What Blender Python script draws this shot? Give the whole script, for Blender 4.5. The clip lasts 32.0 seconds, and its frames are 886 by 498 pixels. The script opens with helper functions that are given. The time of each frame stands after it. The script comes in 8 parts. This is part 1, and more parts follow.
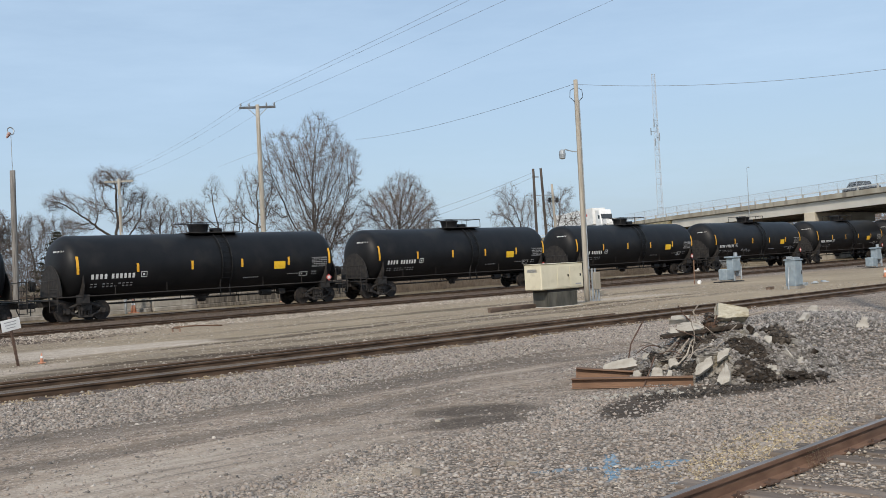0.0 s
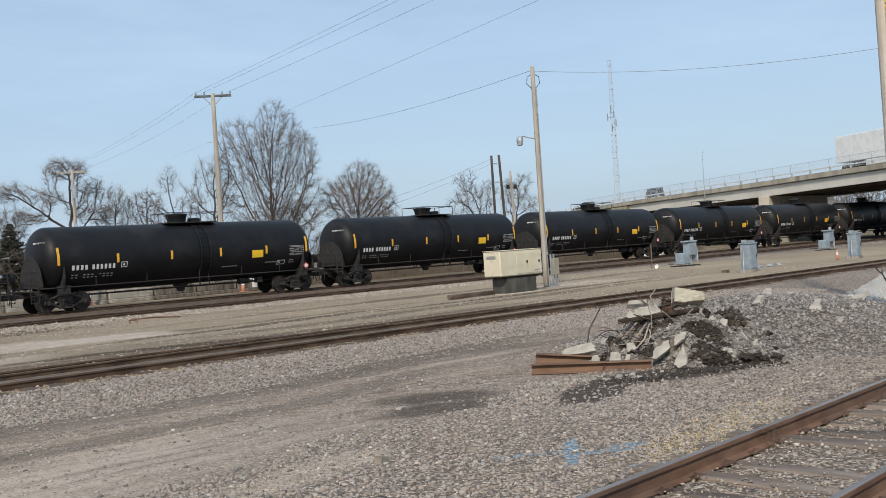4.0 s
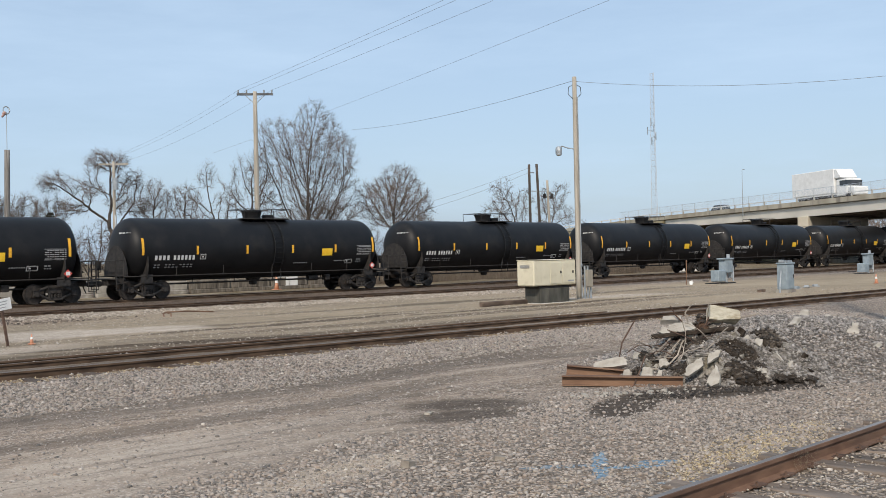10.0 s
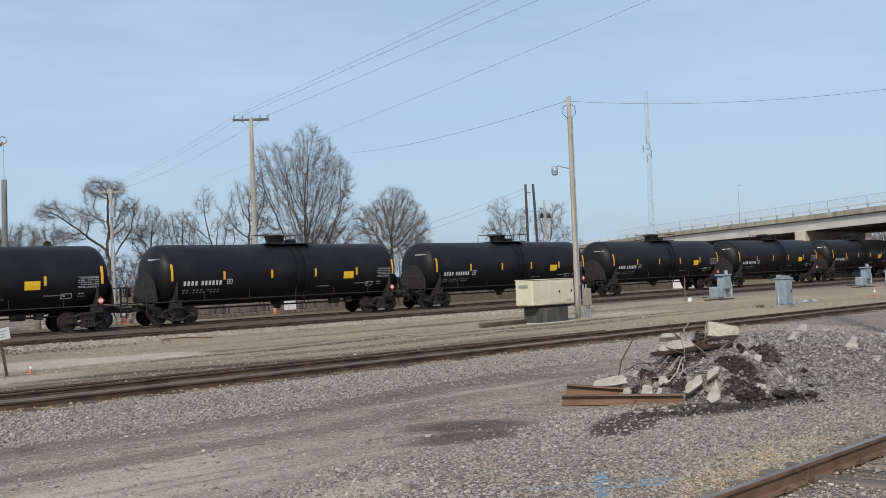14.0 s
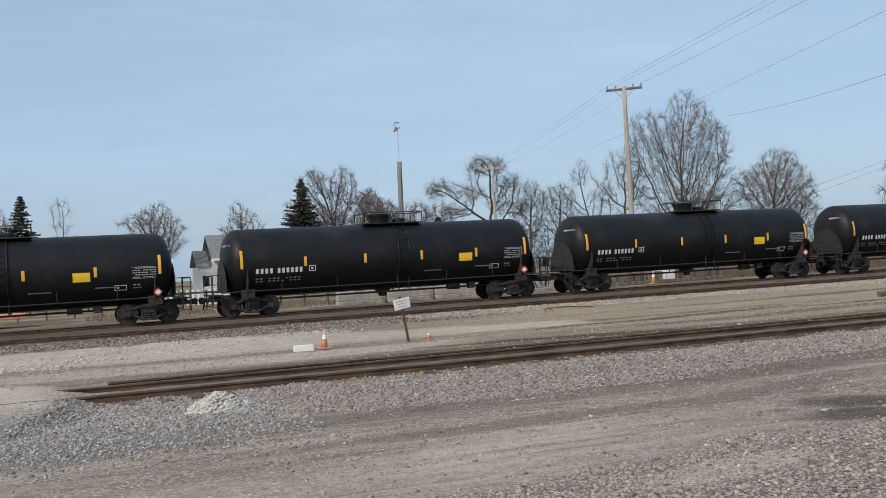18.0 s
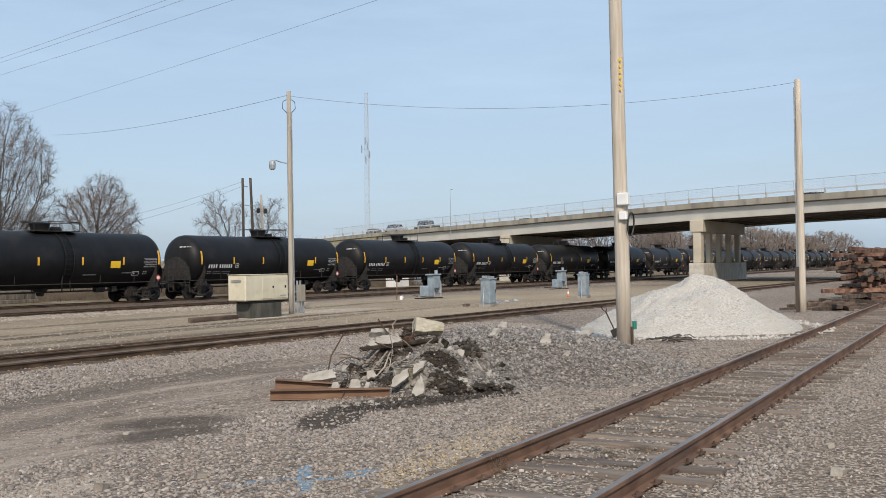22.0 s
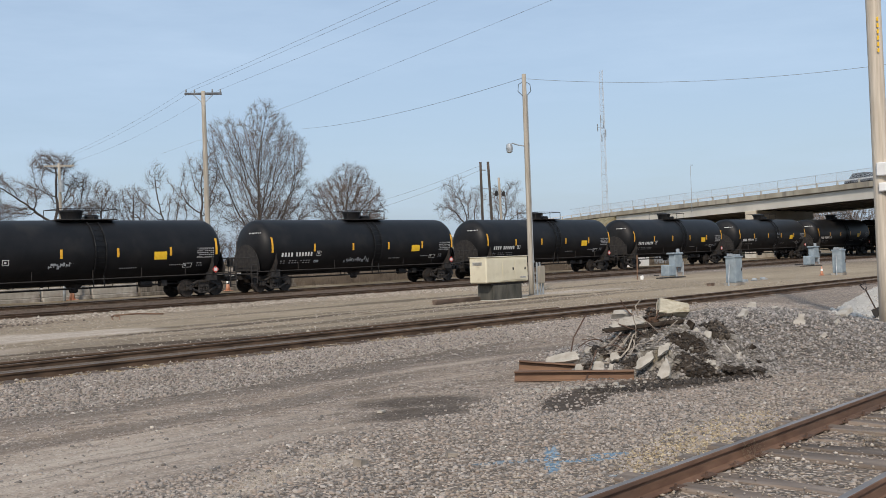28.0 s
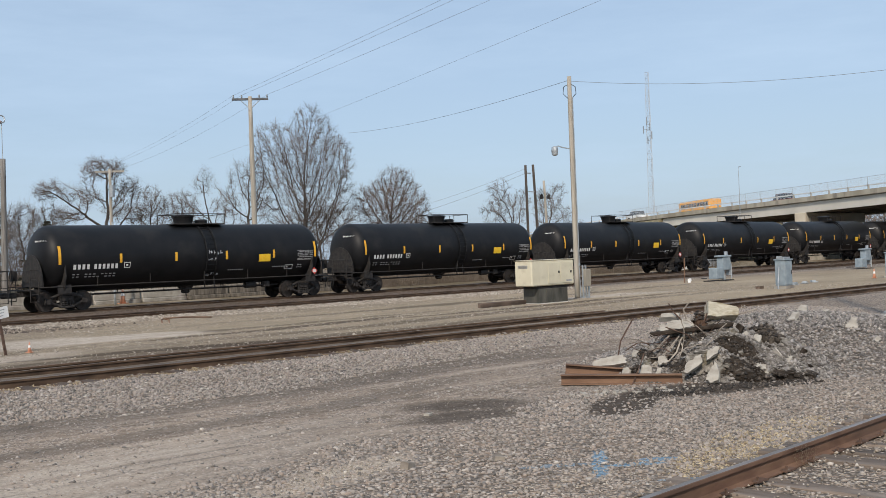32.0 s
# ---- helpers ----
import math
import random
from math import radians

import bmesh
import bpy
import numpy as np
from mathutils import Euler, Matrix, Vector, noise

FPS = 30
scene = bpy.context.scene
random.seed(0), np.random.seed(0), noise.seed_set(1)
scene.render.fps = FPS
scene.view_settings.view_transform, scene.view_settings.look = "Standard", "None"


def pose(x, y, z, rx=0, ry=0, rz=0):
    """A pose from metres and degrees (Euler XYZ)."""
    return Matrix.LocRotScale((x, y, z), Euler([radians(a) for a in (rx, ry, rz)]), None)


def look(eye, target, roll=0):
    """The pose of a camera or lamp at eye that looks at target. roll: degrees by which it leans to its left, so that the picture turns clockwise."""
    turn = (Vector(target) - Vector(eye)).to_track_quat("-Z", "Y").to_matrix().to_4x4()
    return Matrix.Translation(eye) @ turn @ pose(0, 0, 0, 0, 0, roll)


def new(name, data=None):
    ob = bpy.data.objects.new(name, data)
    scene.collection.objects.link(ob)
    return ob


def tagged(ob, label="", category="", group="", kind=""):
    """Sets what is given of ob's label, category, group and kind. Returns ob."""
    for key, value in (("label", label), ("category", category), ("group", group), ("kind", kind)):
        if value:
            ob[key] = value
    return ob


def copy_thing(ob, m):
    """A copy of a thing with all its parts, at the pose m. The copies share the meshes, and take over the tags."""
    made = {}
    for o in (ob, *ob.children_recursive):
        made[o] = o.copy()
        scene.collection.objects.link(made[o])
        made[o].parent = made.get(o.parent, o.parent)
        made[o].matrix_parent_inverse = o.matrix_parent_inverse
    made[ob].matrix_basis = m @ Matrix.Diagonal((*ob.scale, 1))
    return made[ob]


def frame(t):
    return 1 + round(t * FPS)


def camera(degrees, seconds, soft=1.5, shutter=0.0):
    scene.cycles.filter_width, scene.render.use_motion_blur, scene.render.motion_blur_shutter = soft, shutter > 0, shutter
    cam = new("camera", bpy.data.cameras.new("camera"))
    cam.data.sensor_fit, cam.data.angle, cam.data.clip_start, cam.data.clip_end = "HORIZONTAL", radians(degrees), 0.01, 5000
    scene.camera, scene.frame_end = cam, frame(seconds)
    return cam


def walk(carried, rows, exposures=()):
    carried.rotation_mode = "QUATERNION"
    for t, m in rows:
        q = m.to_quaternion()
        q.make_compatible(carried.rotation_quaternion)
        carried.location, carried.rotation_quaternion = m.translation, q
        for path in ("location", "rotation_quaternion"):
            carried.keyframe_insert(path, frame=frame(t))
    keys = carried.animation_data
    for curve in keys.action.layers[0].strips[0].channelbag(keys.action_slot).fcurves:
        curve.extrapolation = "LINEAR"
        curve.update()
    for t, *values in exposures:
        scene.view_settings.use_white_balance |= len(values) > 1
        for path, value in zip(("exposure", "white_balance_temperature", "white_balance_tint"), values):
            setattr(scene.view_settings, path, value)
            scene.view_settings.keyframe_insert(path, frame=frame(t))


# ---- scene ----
cam = camera(47.3, 32.0, soft=0.45)
# seconds, eye, then yaw, pitch and roll in degrees
PATH = [
    (0.0, 0.015, 0.007, 1.837, -42.202, 0.818, -2.973),
    (0.5, 0.006, -0.010, 1.849, -42.312, 0.902, -3.473),
    (1.0, -0.005, -0.025, 1.848, -42.496, 0.973, -3.223),
    (1.5, -0.006, -0.013, 1.852, -42.409, 0.886, -3.032),
    (2.0, -0.007, -0.009, 1.848, -42.209, 0.764, -3.454),
    (2.5, 0.005, -0.017, 1.848, -42.274, 0.665, -4.188),
    (3.0, 0.000, -0.016, 1.844, -42.745, 0.534, -4.022),
    (3.5, 0.008, -0.007, 1.844, -44.134, 0.194, -3.767),
    (5.5, 0.017, -0.013, 1.845, -44.650, -0.285, -3.611),
    (6.0, 0.009, -0.014, 1.838, -43.982, -0.308, -3.897),
    (6.5, -0.018, -0.018, 1.855, -42.074, -0.363, -2.144),
    (7.0, -0.064, -0.048, 1.860, -36.003, -0.274, -4.117),
    (7.5, -0.053, -0.064, 1.862, -36.142, -0.391, -3.760),
    (8.0, -0.050, -0.043, 1.857, -38.629, -0.737, -0.910),
    (8.5, -0.027, -0.021, 1.860, -41.124, -0.748, -1.347),
    (9.0, -0.016, 0.009, 1.852, -42.401, -0.466, -1.340),
    (9.5, 0.001, 0.022, 1.859, -43.257, 0.232, -1.503),
    (10.0, 0.000, 0.020, 1.848, -42.578, 0.395, -1.232),
    (10.5, -0.003, 0.014, 1.840, -42.326, 0.487, -1.176),
    (11.0, 0.010, -0.011, 1.843, -43.991, 0.552, -1.650),
    (11.5, 0.003, -0.022, 1.848, -48.198, 0.514, -2.252),
    (12.0, 0.002, -0.018, 1.853, -48.274, 0.732, -3.295),
    (12.5, -0.009, -0.017, 1.860, -46.323, 1.133, -3.436),
    (13.0, -0.014, -0.029, 1.859, -45.299, 1.336, -3.098),
    (13.5, -0.019, -0.016, 1.858, -44.228, 1.584, -1.807),
    (14.0, -0.015, -0.014, 1.853, -42.721, 1.602, -2.303),
    (14.5, 0.008, -0.004, 1.874, -45.243, 1.109, -3.770),
    (16.5, -0.089, 0.003, 1.845, -45.287, 2.664, -2.863),
    (17.0, -0.107, 0.011, 1.836, -40.775, 2.442, -2.374),
    (17.5, -0.122, 0.023, 1.830, -27.655, 1.591, -2.678),
    (18.0, -0.073, 0.019, 1.835, -21.610, 0.940, -3.307),
    (18.5, -0.097, 0.005, 1.837, -21.719, 1.343, -3.796),
    (19.0, -0.169, 0.006, 1.833, -16.200, 2.039, -4.533),
    (19.5, -0.159, 0.003, 1.822, -8.058, 1.576, -5.121),
    (20.0, -0.097, 0.008, 1.828, -10.953, 1.255, -4.144),
    (20.5, 0.011, 0.009, 1.820, -22.123, 1.316, -2.138),
    (20.7, 0.028, 0.004, 1.823, -31.600, 1.240, -2.100),
    (20.9, 0.040, -0.005, 1.827, -41.050, 0.980, -2.090),
    (21.0, 0.045, -0.009, 1.829, -44.652, 0.860, -2.077),
    (21.5, 0.089, -0.031, 1.809, -56.576, 0.794, -1.975),
    (22.0, 0.071, -0.011, 1.806, -58.655, 0.995, -0.880),
    (22.5, 0.080, 0.022, 1.807, -51.901, 1.692, -1.463),
    (23.0, 0.084, 0.028, 1.799, -50.614, 2.127, -2.182),
    (23.5, 0.101, 0.022, 1.792, -50.511, 1.707, -2.347),
    (24.0, 0.095, 0.029, 1.792, -50.230, 1.019, -2.999),
    (24.5, 0.107, 0.044, 1.795, -49.579, 0.105, -2.718),
    (25.0, 0.104, 0.040, 1.800, -48.269, 0.194, -2.734),
    (25.5, 0.076, 0.032, 1.799, -47.058, 0.475, -2.702),
    (27.5, 0.047, 0.021, 1.825, -44.101, 0.364, -2.579),
    (28.0, 0.049, 0.025, 1.828, -45.231, 0.236, -2.028),
    (28.5, 0.030, 0.022, 1.831, -44.973, 0.198, -2.169),
    (29.0, 0.018, 0.019, 1.832, -44.051, 0.177, -2.843),
    (29.5, 0.022, 0.005, 1.835, -43.333, 0.240, -3.060),
    (30.0, 0.016, -0.006, 1.835, -42.600, 0.402, -2.493),
    (30.5, 0.018, 0.006, 1.832, -41.939, 0.531, -1.820),
    (31.0, 0.034, 0.015, 1.822, -43.176, 0.488, -1.849),
    (31.5, 0.026, 0.020, 1.823, -43.072, 0.526, -2.362),
    (32.0, 0.034, 0.032, 1.826, -42.698, 0.520, -2.159),
]


def aim(x, y, z, yaw, pitch, roll):
    a, b = radians(yaw), radians(pitch)
    return look((x, y, z), (x - math.sin(a) * math.cos(b), y + math.cos(a) * math.cos(b), z + math.sin(b)), roll)


walk(cam, [(t, aim(*row)) for t, *row in PATH], exposures=[
    (0.0, 0.0, 6509, 10), (3.5, 0.0, 6509, 10), (6.0, 0.05, 6581, 10.5), (8.0, 0.13, 6620, 11), (9.0, 0.1, 6600, 11), (11.0, 0.04, 6590, 10.5), (13.0, -0.04, 6455, 10), (14.5, -0.08, 6388, 10), (17.0, -0.14, 6320, 10),
    (18.0, -0.1, 6388, 10), (19.0, 0.0, 6464, 10.5), (20.0, -0.02, 6491, 10.5), (22.0, 0.02, 6680, 11.5), (23.0, -0.05, 6560, 11), (25.0, -0.05, 6612, 11.5), (28.0, -0.05, 6612, 12), (32.0, -0.02, 6581, 11.5)])

# ---------------------------------------------------------------- light
SUN_AZ, SUN_EL = 215.0, 38.0          # degrees from +x towards +y; height
world = bpy.data.worlds.new("sky")
scene.world = world
world.use_nodes = True
wn, wl = world.node_tree.nodes, world.node_tree.links
bg = wn["Background"]
sky = wn.new("ShaderNodeTexSky")
sky.sky_type, sky.sun_disc = "NISHITA", False
sky.sun_elevation, sky.sun_rotation = radians(SUN_EL), radians(90 - SUN_AZ)
sky.air_density, sky.dust_density, sky.ozone_density = 1.0, 2.0, 2.5
tc = wn.new("ShaderNodeTexCoord")
mp = wn.new("ShaderNodeMapping")
mp.inputs["Scale"].default_value = (1.6, 1.6, 9.0)
cl = wn.new("ShaderNodeTexNoise")
cl.inputs["Scale"].default_value, cl.inputs["Detail"].default_value, cl.inputs["Roughness"].default_value = 1.6, 7, 0.62
rp = wn.new("ShaderNodeMapRange")
rp.inputs["From Min"].default_value, rp.inputs["From Max"].default_value = 0.42, 0.78
rp.inputs["To Min"].default_value, rp.inputs["To Max"].default_value = 0.55, 0.85
mx = wn.new("ShaderNodeMixRGB")
mx.inputs[2].default_value = (4.8, 6.35, 8.15, 1)
wl.new(tc.outputs["Generated"], mp.inputs["Vector"])
wl.new(mp.outputs[0], cl.inputs["Vector"])
wl.new(cl.outputs[0], rp.inputs[0])
wl.new(rp.outputs[0], mx.inputs[0])
wl.new(sky.outputs[0], mx.inputs[1])
wl.new(mx.outputs[0], bg.inputs[0])
bg.inputs[1].default_value = 0.115
sun_data = bpy.data.lights.new("sun", "SUN")
sun_data.energy, sun_data.angle, sun_data.color = 3.1, radians(2.5), (1.0, 0.9, 0.77)
sun = new("sun", sun_data)
sa, se = radians(SUN_AZ), radians(SUN_EL)
sun.matrix_world = look((40 * math.cos(sa) * math.cos(se), 40 * math.sin(sa) * math.cos(se), 40 * math.sin(se)), (0, 0, 0))


# ---------------------------------------------------------------- mesh helpers
def mesh_of(name, verts, faces, mat=None, smooth=False):
    me = bpy.data.meshes.new(name)
    me.from_pydata(verts, [], faces)
    if mat:
        me.materials.append(mat)
    if smooth:
        me.shade_smooth()
    return me


def part(name, bm, mat, parent=None, label="", smooth=False, m=None):
    me = bpy.data.meshes.new(name)
    bm.to_mesh(me)
    bm.free()
    me.materials.append(mat)
    if smooth:
        me.shade_smooth()
    ob = new(name, me)
    if m is not None:
        ob.matrix_basis = m
    ob.parent = parent
    if label:
        ob["label"] = label
    return ob


def link_mesh(name, me, parent=None, m=None, label=""):
    ob = new(name, me)
    if m is not None:
        ob.matrix_basis = m
    ob.parent = parent
    if label:
        ob["label"] = label
    return ob


def root(name, m, label, category, group="", kind=""):
    ob = new(name)
    ob.empty_display_size = 0.2
    ob.matrix_basis = m
    return tagged(ob, label, category, group, kind)


def box(bm, x0, x1, y0, y1, z0, z1, bevel=0.0, m=None):
    made = bmesh.ops.create_cube(bm, size=1.0)["verts"]
    t = Matrix.Translation(((x0 + x1) / 2, (y0 + y1) / 2, (z0 + z1) / 2)) @ Matrix.Diagonal((x1 - x0, y1 - y0, z1 - z0, 1))
    bmesh.ops.transform(bm, matrix=(m @ t) if m is not None else t, verts=made)
    if bevel:
        edges = list({e for v in made for e in v.link_edges})
        bmesh.ops.bevel(bm, geom=edges, offset=bevel, segments=1, affect="EDGES")
    return bm


def boxes(*rows, bevel=0.0):
    bm = bmesh.new()
    for r in rows:
        box(bm, *r, bevel=bevel)
    return bm


def cyl(bm, p, q, r0, r1=None, n=10, caps=True):
    p, q = Vector(p), Vector(q)
    d = q - p
    made = bmesh.ops.create_cone(bm, cap_ends=caps, segments=n, radius1=r0, radius2=r0 if r1 is None else r1, depth=d.length)["verts"]
    t = Matrix.Translation((p + q) / 2) @ d.to_track_quat("Z", "Y").to_matrix().to_4x4()
    bmesh.ops.transform(bm, matrix=t, verts=made)
    return bm


def tube(bm, pts, r, n=6):
    """One bent tube through the points, with closed ends."""
    pts = [Vector(p) for p in pts]
    rings = []
    for i, p in enumerate(pts):
        d = (pts[min(i + 1, len(pts) - 1)] - pts[max(i - 1, 0)]).normalized()
        u = d.cross(Vector((0.31, 0.17, 0.93))).normalized()
        v = d.cross(u)
        rings.append([bm.verts.new(p + (u * math.cos(2 * math.pi * k / n) + v * math.sin(2 * math.pi * k / n)) * r) for k in range(n)])
    for a, b in zip(rings, rings[1:]):
        for k in range(n):
            bm.faces.new((a[k], a[(k + 1) % n], b[(k + 1) % n], b[k]))
    bm.faces.new(rings[0][::-1])
    bm.faces.new(rings[-1])
    return bm


def lathe(bm, prof, n=24, axis="z"):
    """Turn a profile of (radius, height) round an axis."""
    rings = []
    for r, h in prof:
        ring = []
        for i in range(n):
            a = 2 * math.pi * i / n
            c, s = r * math.cos(a), r * math.sin(a)
            ring.append(bm.verts.new((c, s, h) if axis == "z" else (h, c, s)))
        rings.append(ring)
    for a, b in zip(rings, rings[1:]):
        for i in range(n):
            j = (i + 1) % n
            bm.faces.new((a[i], a[j], b[j], b[i]) if axis == "z" else (a[j], a[i], b[i], b[j]))
    bm.faces.new(rings[0][::-1] if axis == "z" else rings[0])
    bm.faces.new(rings[-1] if axis == "z" else rings[-1][::-1])
    bmesh.ops.recalc_face_normals(bm, faces=bm.faces)
    return bm


# ---------------------------------------------------------------- materials
def mat(name, col, col2=None, scale=4.0, rough=0.8, metal=0.0, bump=0.0, bump_scale=None, detail=6, spread=(0.35, 0.65), spots=None, stretch=(1, 1, 1), vary=0.0, gloss=0.5):
    """Two colours mixed by noise, fine relief, and darker or lighter spots at a larger scale: spots = (colour, scale, low, high)."""
    m = bpy.data.materials.new(name)
    m.use_nodes = True
    n, l = m.node_tree.nodes, m.node_tree.links
    b = n["Principled BSDF"]
    b.inputs["Roughness"].default_value, b.inputs["Metallic"].default_value = rough, metal
    b.inputs["Specular IOR Level"].default_value = gloss
    t = n.new("ShaderNodeTexCoord")
    k = n.new("ShaderNodeMapping")
    k.inputs["Scale"].default_value = stretch
    l.new(t.outputs["Object"], k.inputs["Vector"])
    z = n.new("ShaderNodeTexNoise")
    z.inputs["Scale"].default_value, z.inputs["Detail"].default_value = scale, detail
    l.new(k.outputs[0], z.inputs["Vector"])
    r = n.new("ShaderNodeMapRange")
    r.inputs["From Min"].default_value, r.inputs["From Max"].default_value = spread
    l.new(z.outputs[0], r.inputs[0])
    mixed = n.new("ShaderNodeMixRGB")
    mixed.inputs[1].default_value, mixed.inputs[2].default_value = (*col, 1), (*(col2 or [c * 1.4 for c in col]), 1)
    l.new(r.outputs[0], mixed.inputs[0])
    out = mixed.outputs[0]
    if spots:
        colour, sc, lo, hi = spots
        z2 = n.new("ShaderNodeTexNoise")
        z2.inputs["Scale"].default_value, z2.inputs["Detail"].default_value = sc, 5
        l.new(k.outputs[0], z2.inputs["Vector"])
        r2 = n.new("ShaderNodeMapRange")
        r2.inputs["From Min"].default_value, r2.inputs["From Max"].default_value = lo, hi
        l.new(z2.outputs[0], r2.inputs[0])
        m2 = n.new("ShaderNodeMixRGB")
        m2.inputs[2].default_value = (*colour, 1)
        l.new(r2.outputs[0], m2.inputs[0])
        l.new(out, m2.inputs[1])
        out = m2.outputs[0]
    if vary:
        o = n.new("ShaderNodeObjectInfo")
        r3 = n.new("ShaderNodeMapRange")
        r3.inputs["To Min"].default_value, r3.inputs["To Max"].default_value = 1 - vary, 1 + vary
        l.new(o.outputs["Random"], r3.inputs[0])
        h = n.new("ShaderNodeHueSaturation")
        l.new(r3.outputs[0], h.inputs["Value"])
        l.new(out, h.inputs["Color"])
        out = h.outputs[0]
    l.new(out, b.inputs["Base Color"])
    if bump:
        z3 = n.new("ShaderNodeTexNoise")
        z3.inputs["Scale"].default_value, z3.inputs["Detail"].default_value = bump_scale or scale * 3, 4
        l.new(k.outputs[0], z3.inputs["Vector"])
        bp = n.new("ShaderNodeBump")
        bp.inputs["Strength"].default_value, bp.inputs["Distance"].default_value = bump, 0.02
        l.new(z3.outputs[0], bp.inputs["Height"])
        l.new(bp.outputs[0], b.inputs["Normal"])
    return m


def island_mat(name, stops, rough=0.85, bump=0.4, bump_scale=40):
    """A colour for each loose piece, out of a ramp."""
    m = bpy.data.materials.new(name)
    m.use_nodes = True
    n, l = m.node_tree.nodes, m.node_tree.links
    b = n["Principled BSDF"]
    b.inputs["Roughness"].default_value = rough
    g = n.new("ShaderNodeNewGeometry")
    r = n.new("ShaderNodeValToRGB")
    r.color_ramp.interpolation = "LINEAR"
    for i, (p, c) in enumerate(stops):
        e = r.color_ramp.elements[i] if i < 2 else r.color_ramp.elements.new(p)
        e.position, e.color = p, (min(1, c[0] * 1.045), c[1] * 1.02, c[2] * 0.995, 1)
    l.new(g.outputs["Random Per Island"], r.inputs[0])
    t = n.new("ShaderNodeTexCoord")
    z = n.new("ShaderNodeTexNoise")
    z.inputs["Scale"].default_value = bump_scale
    l.new(t.outputs["Object"], z.inputs["Vector"])
    mul = n.new("ShaderNodeMixRGB")
    mul.blend_type, mul.inputs[0].default_value = "OVERLAY", 0.2
    l.new(r.outputs[0], mul.inputs[1])
    l.new(z.outputs[0], mul.inputs[2])
    l.new(mul.outputs[0], b.inputs["Base Color"])
    bp = n.new("ShaderNodeBump")
    bp.inputs["Strength"].default_value, bp.inputs["Distance"].default_value = bump, 0.01
    l.new(z.outputs[0], bp.inputs["Height"])
    l.new(bp.outputs[0], b.inputs["Normal"])
    return m


TANK = mat("black_tank_paint", (0.0065, 0.007, 0.0082), (0.0115, 0.0115, 0.0125), 1.2, 0.5, bump=0.05, bump_scale=6, spots=((0.026, 0.024, 0.022), 0.7, 0.55, 0.8), gloss=0.25)
STEEL_DARK = mat("grimy_black_steel", (0.014, 0.013, 0.013), (0.035, 0.03, 0.026), 5, 0.75, bump=0.3)
TRUCK = mat("dusty_cast_steel", (0.011, 0.01, 0.0095), (0.04, 0.034, 0.03), 6, 0.8, bump=0.4)
WHEEL = mat("rolled_wheel_steel", (0.013, 0.011, 0.01), (0.045, 0.036, 0.03), 8, 0.7, metal=0.15)
WHITE_MARK = mat("white_stencil_paint", (0.62, 0.62, 0.6), (0.74, 0.74, 0.72), 12, 0.6)
GREY_MARK = mat("faded_grey_stencil", (0.28, 0.28, 0.28), (0.4, 0.4, 0.4), 20, 0.7)
YELLOW_REFL = mat("yellow_reflective_tape", (0.72, 0.36, 0.02), (0.85, 0.46, 0.04), 10, 0.45)
YELLOW_SIGN = mat("yellow_placard", (0.85, 0.5, 0.02), (0.92, 0.58, 0.04), 8, 0.5)
RED_MARK = mat("red_placard", (0.5, 0.05, 0.04), (0.6, 0.1, 0.07), 9, 0.5)
GRAFF_WHITE = mat("pale_graffiti_paint", (0.3, 0.32, 0.34), (0.5, 0.52, 0.54), 7, 0.6)
GRAFF_RED = mat("dull_red_graffiti_paint", (0.1, 0.03, 0.03), (0.16, 0.06, 0.05), 5, 0.6)
RAIL_RUST = mat("rusty_rail_side", (0.1, 0.05, 0.03), (0.19, 0.108, 0.068), 7, 0.85, bump=0.3, stretch=(0.3, 1, 1), spots=((0.065, 0.045, 0.036), 1.2, 0.5, 0.75))
RAIL_DARK = mat("dark_worn_rail_side", (0.055, 0.037, 0.026), (0.13, 0.086, 0.058), 6, 0.85, bump=0.3, stretch=(0.3, 1, 1), gloss=0.2)
RAIL_WORN = mat("dull_worn_rail_head", (0.085, 0.068, 0.053), (0.17, 0.14, 0.112), 5, 0.7, stretch=(0.1, 1, 1))
RAIL_TOP = mat("worn_rail_head", (0.17, 0.145, 0.125), (0.28, 0.25, 0.23), 9, 0.5, metal=0.45, stretch=(0.1, 1, 1))
TIE = mat("weathered_timber_tie", (0.088, 0.067, 0.053), (0.225, 0.18, 0.144), 5, 0.9, bump=0.6, bump_scale=30, stretch=(1, 0.12, 1), vary=0.3)
TIE_DARK = mat("creosoted_tie", (0.05, 0.035, 0.026), (0.14, 0.1, 0.075), 5, 0.9, bump=0.5, stretch=(0.2, 1, 1), vary=0.35)
TIE_RED = mat("reddish_old_tie", (0.075, 0.037, 0.025), (0.23, 0.128, 0.086), 5, 0.9, bump=0.5, stretch=(0.2, 1, 1), vary=0.35)
POLE_NEW = mat("tan_pine_pole", (0.45, 0.39, 0.31), (0.6, 0.535, 0.445), 3, 0.85, bump=0.4, stretch=(6, 6, 0.3), spots=((0.36, 0.285, 0.2), 1.5, 0.6, 0.8))
POLE_PALE = mat("weathered_pale_pole", (0.3, 0.27, 0.22), (0.44, 0.4, 0.34), 3, 0.9, bump=0.4, stretch=(6, 6, 0.3))
POLE_DARK = mat("dark_treated_pole", (0.045, 0.036, 0.03), (0.1, 0.08, 0.066), 3, 0.9, bump=0.4, stretch=(6, 6, 0.3))
GALV = mat("galvanised_grey_metal", (0.3, 0.33, 0.35), (0.42, 0.45, 0.47), 6, 0.5, metal=0.4)
